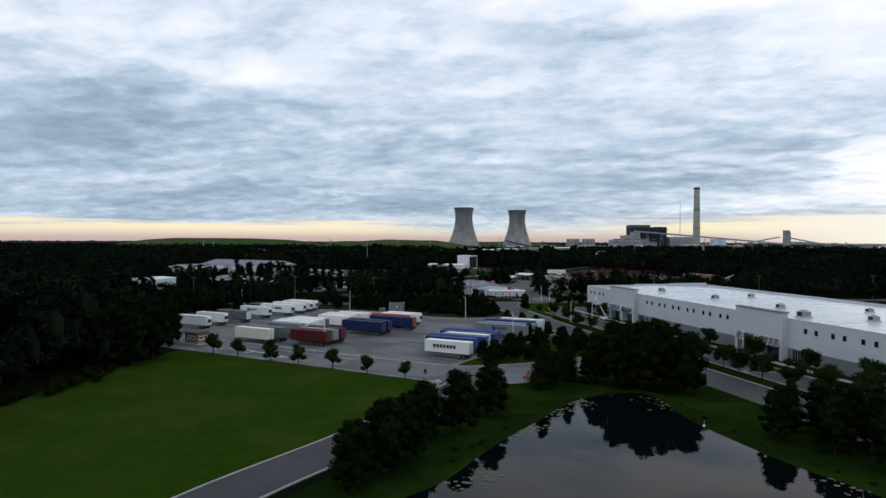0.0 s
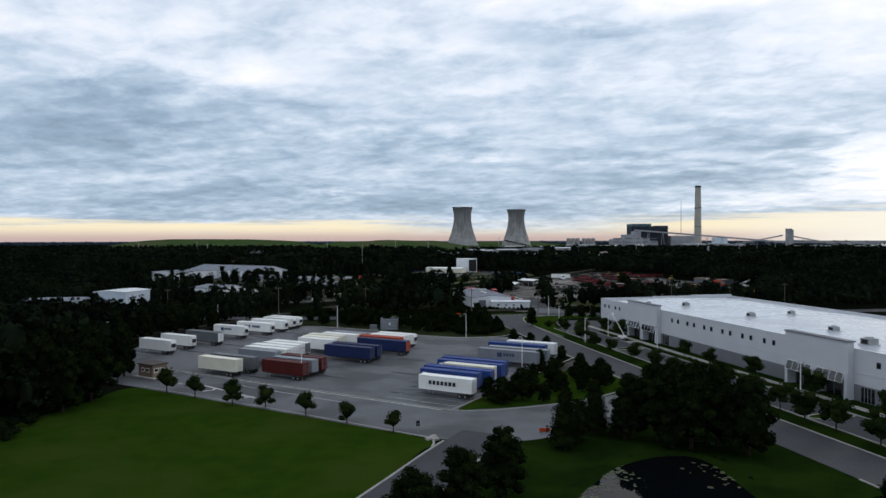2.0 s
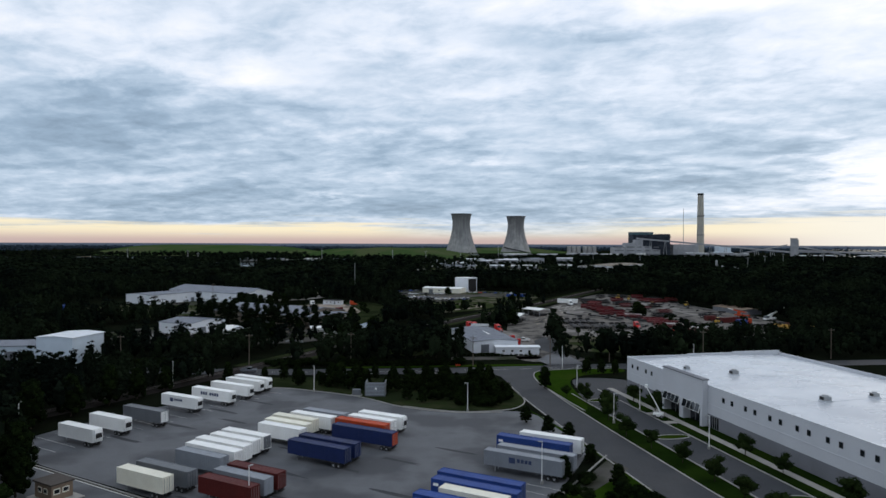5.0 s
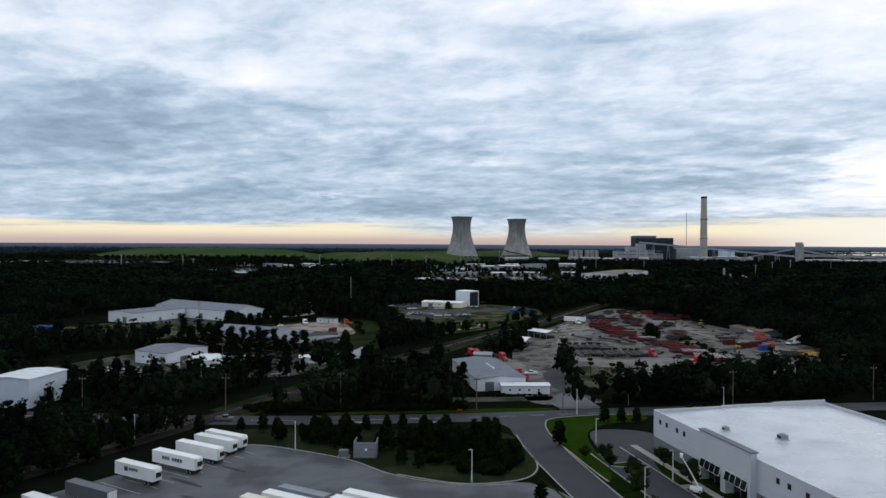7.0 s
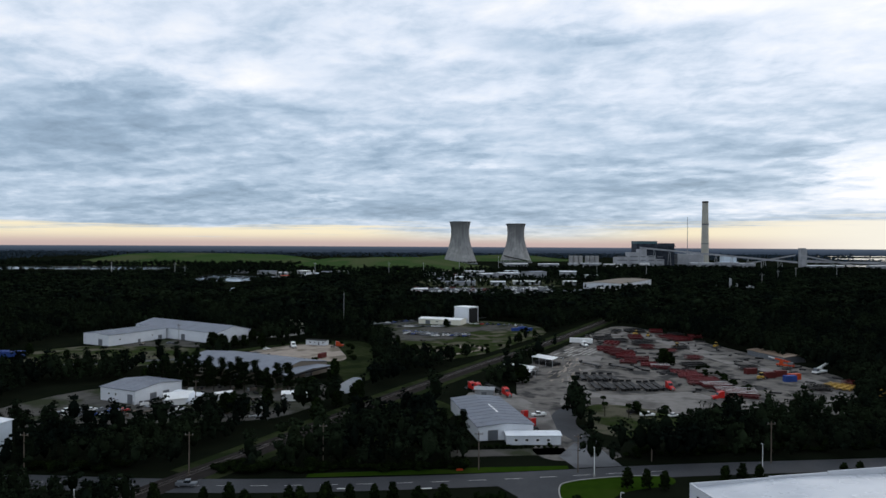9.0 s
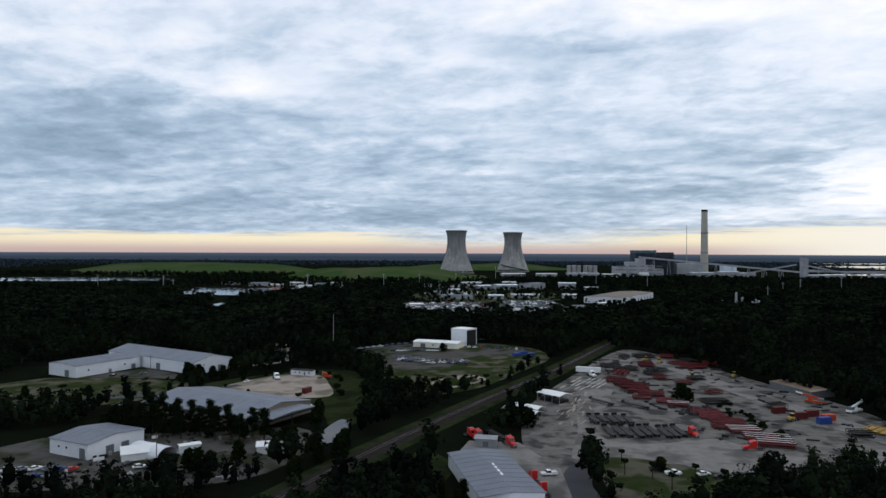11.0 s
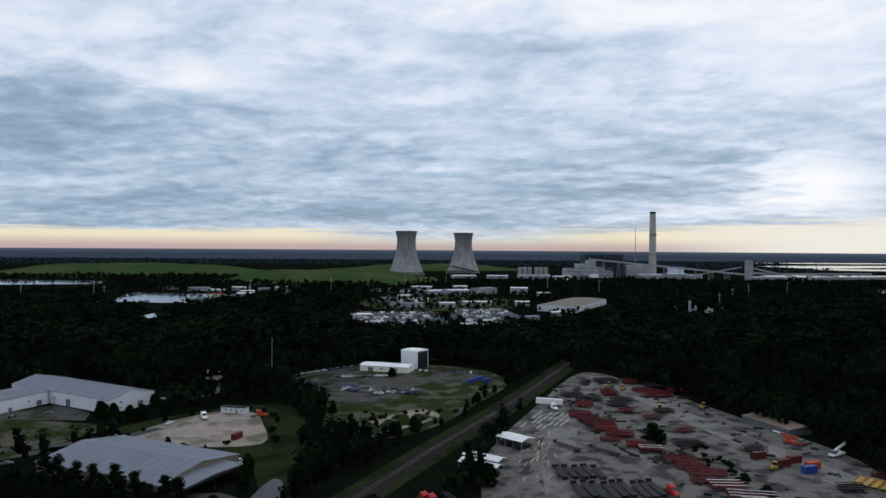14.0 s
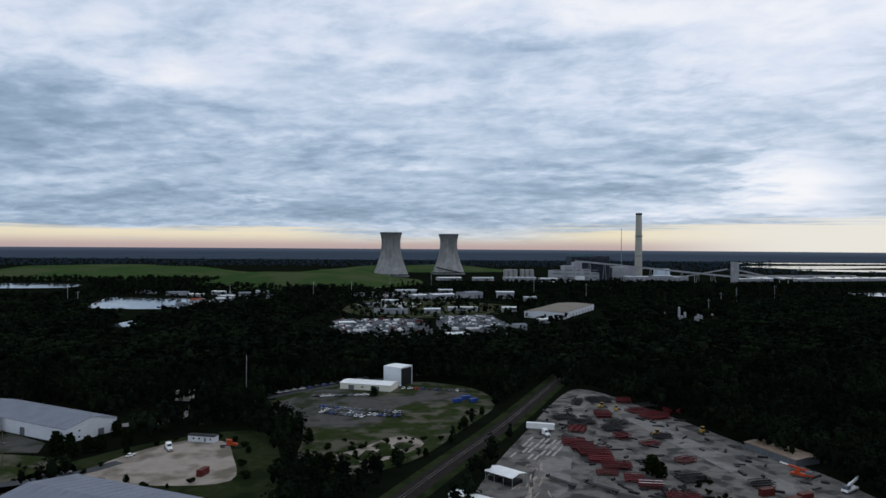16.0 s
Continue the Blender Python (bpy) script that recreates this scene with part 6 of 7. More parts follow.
for paint, n, lab in ((METAL, 36, "grey pipes and boxes lying about"), (BLACK, 80, "dark scrap and pallets lying about"), (WOOD, 44, "brown timber and pallets lying about"), (WHITE, 12, "white panels lying about")):
    s = Shape()
    for _ in range(n):
        x, y = rng.uniform(-128, -64), rng.uniform(384, 440)
        if -118 < x < -88 and 398 < y < 426:
            continue
        w, h, a = rng.uniform(0.4, 2.2), rng.uniform(0.2, 1.2), 0.6 + rng.choice([0, 1.57]) + rng.normal() * 0.15
        s.bar((x - w * math.cos(a), y - w * math.sin(a), h / 2), (x + w * math.cos(a), y + w * math.sin(a), h / 2), rng.uniform(0.4, 1.2), h)
    tagged(part("yard_clutter", s, paint), lab, "clutter", kind="stuff")
s = Shape()
for k in range(7):
    for j in range(4):
        x0, y0 = 60 + 2.5 * k + 4.6 * j, 536 - 1.4 * k + 8.2 * j + rng.uniform(-1, 1)
        if rng.uniform() < 0.8:
            s.bar((x0, y0, 0.12), (x0 + 3.9, y0 + 6.9, 0.12), 1.1, 0.24)
tagged(part("timber_mats", s, WALK), "pale timber mats laid out on the ground", "timber", kind="stuff")

# parked cars
k = 0
for i in range(9):
    for j in range(3):
        if rng.uniform() < 0.85:
            k += 1
            car(-34 + i * 2.9 + j * 0.6, 640 - i * 1.5 - j * 7, 58 + rng.uniform(-6, 6), int(rng.choice([0, 1, 2, 2, 3, 3, 6, 3, 1, 4])), "on the dirt yard", "cars on the salvage yard")
for i in range(8):
    for j in range(2):
        if rng.uniform() < 0.85:
            car(-8 + i * 2.9, 628 - i * 0.8 - j * 9, 62 + rng.uniform(-6, 6), int(rng.choice([0, 1, 2, 2, 3, 3, 6, 3, 1, 4])), "on the dirt yard", "cars on the salvage yard")
for i in range(9):
    car(-40 + i * 4.4, 668 + i * 0.3, 20 + rng.uniform(-10, 10), int(rng.choice([0, 1, 2, 3, 6])), "before the salvage hall", "cars on the salvage yard")
for i in range(14):
    car(-66 + i * 4.6 - 4, 676 + i * 4.0, 41, int(rng.integers(0, 7)), "along the lane", "cars along the lane")
for i in range(10):
    car(16 + i * 4.4, 690 - i * 1.2, 70 + rng.uniform(-20, 20), int(rng.integers(0, 7)), "beside the stacker building", "cars on the salvage yard")
for x, y, a, n_, pk in ((84, 392, 20, 0, False), (88, 389, 20, 2, False), (70, 396, 10, 2, True), (74, 392, 10, 0, True), (93, 386, 0, 0, True), (33, 391, 190, 0, True), (-70, 313, 3, 3, True), (-104, 396, 30, 0, False), (-109, 399, 60, 2, False), (-195, 564, 80, 2, False), (-180, 570, 30, 3, False), (-130, 525, 25, 3, False), (-137, 521, 25, 2, False), (-112, 548, 70, 0, False), (-64, 484, 10, 0, True), (-155, 486, 25, 3, False), (-165, 480, 25, 2, False)):
    car(x, y, a, n_, "on the yard" if y > 330 else "on the street", "", pk)
for i in range(12):
    car(-146 + (i % 6) * 4.2, 386 + (i // 6) * 7 + rng.uniform(-1, 1), 60 + rng.uniform(-10, 10), int(rng.integers(0, 7)), "on the works yard", "cars on the works yard")
for x, y, a in ((48, 648, 30), (54, 656, 20), (58, 648, 40)):
    t = thing("roll_off_bin", x, y, 0.03, a, "blue steel waste container", "skip", "blue waste containers")
    part("bin", Shape().prism([(-3, 0.2), (2.6, 0.2), (3.1, 2.3), (-3.1, 2.3)], "y", -1.2, 1.2), BLUE, t)
    part("rib", Shape().box(-3.1, -1.27, 2.1, 3.1, -1.2, 2.3), BLUE, t)
s = thing("red_container", -73, 520, 0.03, 70, "red open-top box standing on the truck park", "container")
part("box", Shape().box(-3, -1.2, 0.2, 3, 1.2, 2.8, 0.05), RUST, s)
part("door_frame", Shape().box(3.0, -1.1, 0.3, 3.05, 1.1, 2.6), RED, s)


# ---- poles and small structures on the near lot ----
def light_pole(x, y, h, turn, label="slim grey lamp post with a flat head"):
    p = thing("street_lamp", x, y, 0, turn, label, "lamp post", "lamp posts on the lots")
    link("base", shared("lamp_base", KERB, lambda: Shape().tube((0, 0, 0), (0, 0, 0.7), 0.3, n=10)), p)
    link("pole", shared(("lamp_pole", h), WHITE, lambda: Shape().tube((0, 0, 0.7), (0, 0, h), 0.11, 0.07, 8)), p)
    link("head", shared(("lamp_head", h), METAL, lambda: Shape().box(-0.1, -0.18, h - 0.1, 0.85, 0.18, h + 0.06, 0.04)), p)


for x, y, h, a in ((4.6, 260.8, 7.6, 200), (-33.9, 191.9, 7.4, 60), (-41.2, 282.6, 8.0, -90), (-86.2, 288, 8.0, -60), (-98.8, 232, 8.5, -20), (17.4, 205.4, 8.0, 150), (41.2, 249.8, 7.5, 0), (69, 173, 7.5, 180), (39.5, 292, 7.0, 0), (51, 262, 7.5, 180), (57, 228, 7.5, 180), (88, 327, 8.5, 90), (40, 324, 8.0, 90)):
    light_pole(x, y, h, a)


def power_pole(x, y, h, label="timber utility pole with cross-arm", turn=0):
    p = thing("utility_pole", x, y, 0, turn, label, "utility pole", "utility poles")
    link("pole", shared(("util", h), WOOD, lambda: Shape().tube((0, 0, 0), (0, 0, h), 0.19, 0.13, 8)), p)
    link("cross_arm", shared(("arm", h), WOOD, lambda: Shape().box(-1.2, -0.07, h - 0.9, 1.2, 0.07, h - 0.7)), p)
    for q in (-1.0, 0, 1.0):
        link("insulator", shared(("ins", h), METAL, lambda: Shape().tube((0, 0, h - 0.7), (0, 0, h - 0.4), 0.07, n=6)), p, m=pose(q, 0, 0))


for x, y, h in ((-72, 320, 12.5), (8, 329, 11), (36, 327, 11), (95, 337, 12.5), (60, 338, 11), (-119, 322, 11.5), (150, 350, 12), (-160, 534, 17), (-100, 400, 11), (-38, 336, 11), (210, 358, 12)):
    power_pole(x, y, h)
for x, y, h in ((-84.6, 672, 26),):
    p = thing("steel_pole", x, y, 0, 0, "tall slim pale steel pole", "pole")
    part("shaft", Shape().tube((0, 0, 0), (0, 0, h), 0.28, 0.18, 10), METAL, p)
    part("tip", Shape().tube((0, 0, h), (0, 0, h + 1), 0.1, 0.05, 6), METAL, p)

g_ = thing("equipment_kiosk", -25.2, 277.6, 0.05, 0, "grey louvred equipment screen beside the lot", "enclosure")
part("screen", Shape().box(0, 0, 0, 5.9, 0.25, 4.0, 0.03), SLATE, g_)
for xx in (0.0, 5.65):
    part("side_screen", Shape().box(xx, 0.26, 0, xx + 0.25, 5.0, 4.0, 0.03), SLATE, g_)
for k in range(9):
    part("slat", Shape().box(0.2, -0.06, 0.4 + 0.4 * k, 5.7, -0.003, 0.62 + 0.4 * k), GREY, g_)
part("plate", Shape().box(3.0, -0.10, 1.9, 3.5, -0.062, 2.5), WHITE, g_, "white plate")
g_ = thing("generator_set", -28.2, 277.8, 0.05, 0, "dark green generator housing on a pad", "generator")
part("housing", Shape().box(-0.8, 0, 0.2, 1.6, 1.6, 1.8, 0.08), SLATE, g_)
part("pad", Shape().box(-1.2, -0.3, 0, 2.0, 1.9, 0.2), KERB, g_)
g_ = thing("gatehouse", -70.0, 196.6, 0.05, -30, "small brown gatehouse with a flat roof and pale windows", "hut")
part("plinth", Shape().box(-3.6, -2.9, 0, 4.6, 2.9, 0.18), WALK, g_, "pale concrete plinth")
part("wall", Shape().box(-2.6, -1.9, 0.18, 2.6, 1.9, 2.9), ROOF_BROWN, g_)
part("roof", Shape().box(-2.9, -2.2, 2.9, 2.9, 2.2, 3.15, 0.05), SLEEPER, g_, "flat dark brown roof")
for wx, wy in ((2.61, -1.0), (2.61, 0.6)):
    wn_ = part("window", Shape().box(wx, wy - 0.6, 1.2, wx + 0.06, wy + 0.6, 2.2), CREAM, g_, "pale framed window")
    part("pane", Shape().box(wx + 0.06, wy - 0.45, 1.4, wx + 0.08, wy + 0.45, 2.05), GLASS, wn_)
for wx in (-1.5, 0.2):
    wn_ = part("window", Shape().box(wx, -1.97, 1.2, wx + 1.2, -1.91, 2.2), CREAM, g_, "pale framed window")
    part("pane", Shape().box(wx + 0.15, -1.99, 1.4, wx + 1.05, -1.97, 2.05), GLASS, wn_)
g_ = thing("boulder_sign", -3.2, 146.2, 0.03, 40, "pale flat stones by the road corner", "stones")
for a, b in ((0, 0), (1.2, 0.5), (0.6, -0.8)):
    part("stone", Shape().box(a - 0.6, b - 0.4, 0, a + 0.6, b + 0.4, 0.35, 0.12), WALK, g_)
g_ = thing("road_sign", -5.2, 150.0, 0.03, 20, "small dark road sign on a post", "sign")
part("post", Shape().tube((0, 0, 0), (0, 0, 1.6), 0.06), METAL, g_)
part("panel", Shape().box(-0.3, -0.03, 1.1, 0.3, 0.03, 2.0), BLACK, g_)
for x, y in ((15.8, 150.5), (2.5, 327.5)):
    g_ = thing("orange_marker", x, y, 0.03, 0, "low orange safety barrier in the grass", "barrier")
    part("panel", Shape().box(-0.9, -0.05, 0.1, 0.9, 0.05, 0.7), ORANGE, g_)
    for q in (-0.7, 0.6):
        part("foot", Shape().box(q, -0.25, 0, q + 0.1, 0.25, 0.1), BLACK, g_)
g_ = thing("boom_lift", 54.1, 255.7, 0.05, 160, "white boom lift raised before the warehouse", "boom lift")
part("base", Shape().box(-1.3, -1.0, 0.4, 1.3, 1.0, 1.2, 0.1), WHITE, g_)
wheels(g_, (-0.9, 0.9), 0.95, 0.4)
part("lower_boom", Shape().bar((-0.6, 0, 1.2), (1.2, 0, 4.6), 0.26, 0.26), WHITE, g_)
part("upper_boom", Shape().bar((1.2, 0, 4.6), (3.0, 0, 7.6), 0.2, 0.2), WHITE, g_)
part("basket", Shape().box(2.75, -0.4, 7.5, 3.4, 0.4, 8.3), WHITE, g_)

for i, (x, y, L, p) in enumerate(((134, 520, 9, YARD_RED), (128, 586, 10, BLACK), (122, 604, 9, YARD_RED), (120, 634, 12, BLACK), (146, 640, 9, YARD_RED), (160, 600, 12, YARD_RED), (166, 612, 9, YARD_RED), (186, 450, 10, YARD_RED), (176, 440, 10, YELLOW), (160, 440, 9, BLACK), (104, 572, 9, YARD_RED), (100, 584, 10, BLACK))):
    beam_rack(x, y, 25 + 40 * math.sin(i * 2.7), L, 2 + i % 3, p, "jumbled steel sections on the gravel")


def rail_near(q):
    """How far a place lies from the railway's middle."""
    best = 1e9
    for a, b in zip(track[:-1], track[1:]):
        a, b, p = Vector(a), Vector(b), Vector(q)
        k = min(1.0, max(0.0, (p - a).dot(b - a) / (b - a).length_squared))
        best = min(best, (p - a - (b - a) * k).length)
    return best


# ---- trees ----
def leaves(rng, centres, radii, per, size):
    """Small ragged leaf clumps, two-triangle pieces, over the given lobes."""
    V, T = [], []
    n = 0
    for c, r in zip(centres, radii):
        d = rng.normal(size=(per, 3))
        d /= np.linalg.norm(d, axis=1)[:, None]
        d[:, 2] = np.where(d[:, 2] < -0.35, -d[:, 2], d[:, 2])
        p = np.array(c) + d * np.array(r) * rng.uniform(0.72, 1.12, (per, 1))
        nrm = d + rng.normal(scale=0.55, size=(per, 3))
        nrm /= np.linalg.norm(nrm, axis=1)[:, None]
        a = np.cross(nrm, rng.normal(size=(per, 3)))
        a /= np.linalg.norm(a, axis=1)[:, None]
        b = np.cross(nrm, a)
        s = size * rng.uniform(0.6, 1.35, (per, 1))
        q = np.stack([p - a * s, p - b * s * 0.6, p + a * s, p + b * s * 0.7], 1).reshape(-1, 3)
        k = np.arange(per)[:, None] * 4 + n
        V.append(q)
        T += [np.concatenate([k + 0, k + 1, k + 2], 1), np.concatenate([k + 0, k + 2, k + 3], 1)]
        n += per * 4
    return np.concatenate(V), np.concatenate(T)


ICO = bmesh.new()
bmesh.ops.create_icosphere(ICO, subdivisions=1, radius=1.0)
ICO_V = np.array([v.co[:] for v in ICO.verts])
ICO_T = np.array([[v.index for v in f.verts] for f in ICO.faces])
ICO.free()


def crown(rng, centres, radii, per, size, core=0.78, cores=99):
    """Leaf clumps over lobes with a dim leafy core in each, so that gaps stay small."""
    V, T = leaves(rng, centres, radii, per, size)
    vs, ts, n = [V], [T], len(V)
    for c, r in list(zip(centres, radii))[:cores]:
        vs.append(np.array(c) + ICO_V * np.array(r) * core * rng.uniform(0.85, 1.1, (len(ICO_V), 1)))
        ts.append(ICO_T + n)
        n += len(ICO_V)
    return np.concatenate(vs), np.concatenate(ts)


def tree_parts(kind, seed):
    """Meshes of one tree of unit make: trunk with limbs, crown."""
    rng = np.random.default_rng(seed)
    tr = Shape()
    if kind == "oak":  # round-headed, about 9 m
        H = 9.0
        lobes = [((0, 0, H * 0.40), (2.45, 2.45, 3.1)), ((0.1, 0.1, H * 0.66), (1.75, 1.75, 2.6)), ((0, 0, H * 0.85), (0.9, 0.9, 1.4))]
        for i in range(34):
            a, z = 2.4 * i, 0.12 + 0.80 * i / 33 + rng.uniform(-0.04, 0.04)
            w = 2.3 * math.sin(math.pi * min(0.93, 0.30 + 0.64 * z)) * rng.uniform(0.75, 1.08)
            q = rng.uniform(0.5, 0.95)
            lobes.append(((w * math.cos(a), w * math.sin(a), H * z), (q, q, q * rng.uniform(0.7, 1.2))))
        per, size, m = 100, 0.150, LEAF
        tr.tube((0, 0, 0), (0, 0, H * 0.45), 0.22, 0.15)
    elif kind == "cone":  # young magnolia shape
        H = 9.0
        lobes = []
        for i in range(14):
            z = 0.12 + 0.82 * i / 13
            w = 2.5 * (1 - z) ** 0.62 + 0.12
            a = i * 2.4
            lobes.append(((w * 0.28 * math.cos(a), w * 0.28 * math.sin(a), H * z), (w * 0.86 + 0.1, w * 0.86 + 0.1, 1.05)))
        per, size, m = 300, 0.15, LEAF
        tr.tube((0, 0, 0), (0, 0, H * 0.8), 0.2, 0.05)
    elif kind == "young":  # lollipop street tree, about 4.6 m
        H = 4.6
        lobes = [((0, 0, H * 0.55), (1.1, 1.1, 1.75))]
        for i in range(7):
            a = 6.283 * i / 7 + rng.uniform(-0.3, 0.3)
            z = rng.uniform(0.25, 0.86)
            w = 0.95 * (1.2 - z)
            lobes.append(((w * math.cos(a), w * math.sin(a), H * z), (rng.uniform(0.5, 0.8),) * 3))
        per, size, m = 110, 0.14, LEAF_YOUNG
        tr.tube((0, 0, 0), (0, 0, H * 0.6), 0.08, 0.05)
    elif kind == "spread":  # low open parking-lot tree
        H = 4.8
        lobes = []
        for i in range(12):
            a = 6.283 * i / 12 + rng.uniform(-0.4, 0.4)
            w = rng.uniform(0.3, 1.35)
            lobes.append(((w * math.cos(a), w * math.sin(a), H * rng.uniform(0.36, 0.86)), (rng.uniform(0.75, 1.1), rng.uniform(0.75, 1.1), rng.uniform(0.7, 1.0))))
        per, size, m = 90, 0.15, LEAF_YOUNG
        tr.tube((0, 0, 0), (0, 0, H * 0.45), 0.09, 0.07)
    elif kind == "pine":  # bare stem, flat tufted top, about 16 m
        H = 16.0
        lobes = []
        for i in range(19):
            z = 0.26 + 0.70 * i / 18
            w = (1.1 - z) * 2.7 + 0.3
            a = rng.uniform(0, 6.28)
            lobes.append(((w * 0.6 * math.cos(a), w * 0.6 * math.sin(a), H * z), (rng.uniform(0.9, 1.5), rng.uniform(0.9, 1.5), rng.uniform(0.9, 1.6))))
        per, size, m = 90, 0.26, LEAF_PINE
        tr.tube((0, 0, 0), (0, 0, H * 0.93), 0.22, 0.06)
    elif kind == "palm":
        H = 6.0
        lobes = [((0, 0, H * 0.93), (1.3, 1.3, 0.9))]
        per, size, m = 130, 0.42, LEAF
        tr.tube((0, 0, 0), (0, 0, H * 0.9), 0.2, 0.17)
    else:  # shrub
        H = 2.6
        lobes = [((rng.uniform(-0.8, 0.8), rng.uniform(-0.8, 0.8), rng.uniform(0.6, 1.7)), (rng.uniform(0.7, 1.1),) * 2 + (rng.uniform(0.6, 1.0),)) for _ in range(6)]
        per, size, m = 90, 0.15, LEAF
        tr.tube((0, 0, 0), (0, 0, 1.0), 0.08, 0.05)
    for c, r in lobes[:8]:
        z = min(c[2] * 0.75, H * 0.55)
        tr.tube((0, 0, z), (c[0] * 0.8, c[1] * 0.8, c[2]), 0.06 * H / 9 + 0.02, 0.02, 5, False)
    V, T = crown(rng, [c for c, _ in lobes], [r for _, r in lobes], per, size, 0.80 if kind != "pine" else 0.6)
    return tr.mesh("trunk", BARK), big_mesh("crown", V, T, m), H


TREES = {k: [tree_parts(k, 40 + 7 * i + len(k)) for i in range(n)] for k, n in (("oak", 4), ("cone", 3), ("young", 4), ("spread", 4), ("pine", 4), ("shrub", 3), ("palm", 1))}
KIND_WORDS = {"oak": "dark round-headed leafy tree", "cone": "dark conical evergreen tree", "young": "young street tree with a slender trunk", "spread": "low spreading parking-lot tree", "pine": "tall thin pine with a tufted top", "shrub": "dark green rounded shrub", "palm": "small cabbage palm with a ragged head"}
tree_rng = np.random.default_rng(77)


def tree(kind, x, y, h, where, fat=1.0):
    tm, cm, H = TREES[kind][int(tree_rng.integers(0, len(TREES[kind])))]
    t = thing("shrub" if kind == "shrub" else "tree", x, y, 0, tree_rng.uniform(0, 360), f"{KIND_WORDS[kind]} {where}", "shrub" if kind == "shrub" else "tree")
    s = h / H
    t.scale = (s * fat, s * fat, s)
    link("trunk", tm, t)
    link("crown", cm, t)
    return t


for x, y, h in ((-74.5, 189, 5.2), (-59.2, 178.8, 6.0), (-51.9, 175.2, 5.1), (-42.4, 169.4, 5.4), (-35.1, 166.4, 4.8), (-26.1, 160.4, 5.1), (-17.8, 155, 4.4), (-9.3, 149.9, 4.2)):
    tree("young", x, y, h, "at the lawn's edge", 1.3)
for x, y, h in ((-10.6, 87, 8.2), (-7.6, 93, 9.2), (-5.2, 98, 9.0), (-3.4, 107.6, 8.4), (1.6, 111.8, 9.2), (6.8, 121.2, 9.0)):
    tree("oak", x, y, h, "beside the access road", 1.16)
for k, x, y, h in (("cone", 17.7, 141.2, 9.2), ("cone", 23.9, 149.5, 8.6), ("oak", 20.5, 145.5, 6.6), ("oak", 30, 150.5, 9.8), ("oak", 33, 146, 12.4), ("oak", 37, 142, 13.6), ("oak", 41.5, 143, 12.8), ("oak", 44.5, 139, 11.6), ("oak", 36, 147.5, 12.4), ("cone", 34.5, 142.5, 9), ("oak", 28, 146.5, 7), ("oak", 43.5, 141, 8.0), ("oak", 39.5, 147.5, 10.2)):
    tree(k, x, y, h, "at the pond's head", 1.12)
for k, x, y, h in (("oak", 47.9, 109.2, 7.6), ("oak", 55.8, 113, 8.0), ("oak", 56.6, 107.4, 8.6), ("oak", 58.4, 102.6, 8.0), ("cone", 51.6, 113.5, 7.4), ("oak", 52.5, 103, 7.8), ("cone", 61.5, 108, 7.6), ("oak", 56, 95, 8.4)):
    tree(k, x, y, h, "on the pond's far bank", 1.15)
for x, y, h in ((71.6, 127.2, 6.8), (70.2, 137.8, 6.0), (66, 142.5, 5.8), (61.5, 156.5, 6.2), (63.9, 151, 5.8), (59.5, 173, 5.4), (61.7, 165.9, 5.1), (41.4, 238, 5.2), (44.6, 228.7, 4.6), (48.1, 218.5, 4.5), (50.5, 207.5, 4.9), (52.0, 197.5, 5.0), (54.2, 190, 4.6), (59.4, 186, 5.2), (60.1, 175.5, 4.6), (38.7, 276.8, 4.6), (42.2, 262.4, 5.4), (33.8, 277.9, 3.8), (38.5, 271.0, 4.4), (40.5, 252.5, 6.0), (76.5, 122, 6.6), (80, 110, 6.6), (67, 118, 6.2)):
    tree("spread", x, y, h, "in the parking verge", 1.12)
for bx, by, h in ((-6.2, -16, 5.6), (-6.6, -29, 6.0), (-6.0, -66, 4.6), (-6.0, -95, 5.2), (-6.5, -115, 6.0), (-6.2, -78, 4.2), (-6.5, -133, 5.6), (-6.8, -150, 6.2), (-6.8, -168, 6.4)):
    tree("spread", *bld(bx, by), h, "before the warehouse wall", 1.12)
ISLAND_LAWN = [(34.7, 221.4), (33.6, 211.2), (28.8, 197.4), (23.5, 185.9), (18.2, 185.8), (20.2, 195.6), (26.2, 205.5)]
for x, y, h in ((19, 249.3, 4.8), (23.2, 239, 5.0), (27.2, 234, 4.8), (7.6, 173, 5.4), (10.1, 169.5, 6.0), (14.3, 173, 7.4), (17.4, 182.2, 6.0), (22.1, 185.7, 6.8), (27.5, 197, 7.0), (31.4, 204.2, 4.8), (31.9, 183.5, 7.4), (22.7, 177.8, 5.4), (34.4, 188, 5.0), (18.5, 171.5, 4.4), (27.7, 180.8, 5.0), (24.5, 191, 5.8), (29, 191.5, 6.2), (19.5, 190, 4.6), (22, 208, 5.0), (31, 214, 4.6), (29, 218, 4.4), (13, 178, 4.6)):
    if not inside(np.array([[x, y]]), ISLAND_LAWN)[0]:
        tree("cone" if int(x * 10) % 3 == 0 else "oak", x, y, h * 0.92, "on the planted island", 1.15)
isl_rng = np.random.default_rng(3)
for k in range(26):
    tree("shrub", -73.5 + isl_rng.normal() * 1.2 - 2.5 * (k < 8), 112 + k * 2.6, isl_rng.uniform(1.4, 3.0), "along the wood's edge", 1.3)
for k in range(16):
    tree("shrub", 5 + k * 1.9, 351 + isl_rng.normal() * 0.3 - 1.0, isl_rng.uniform(1.0, 1.7), "in the hedge before the site office", 1.1)
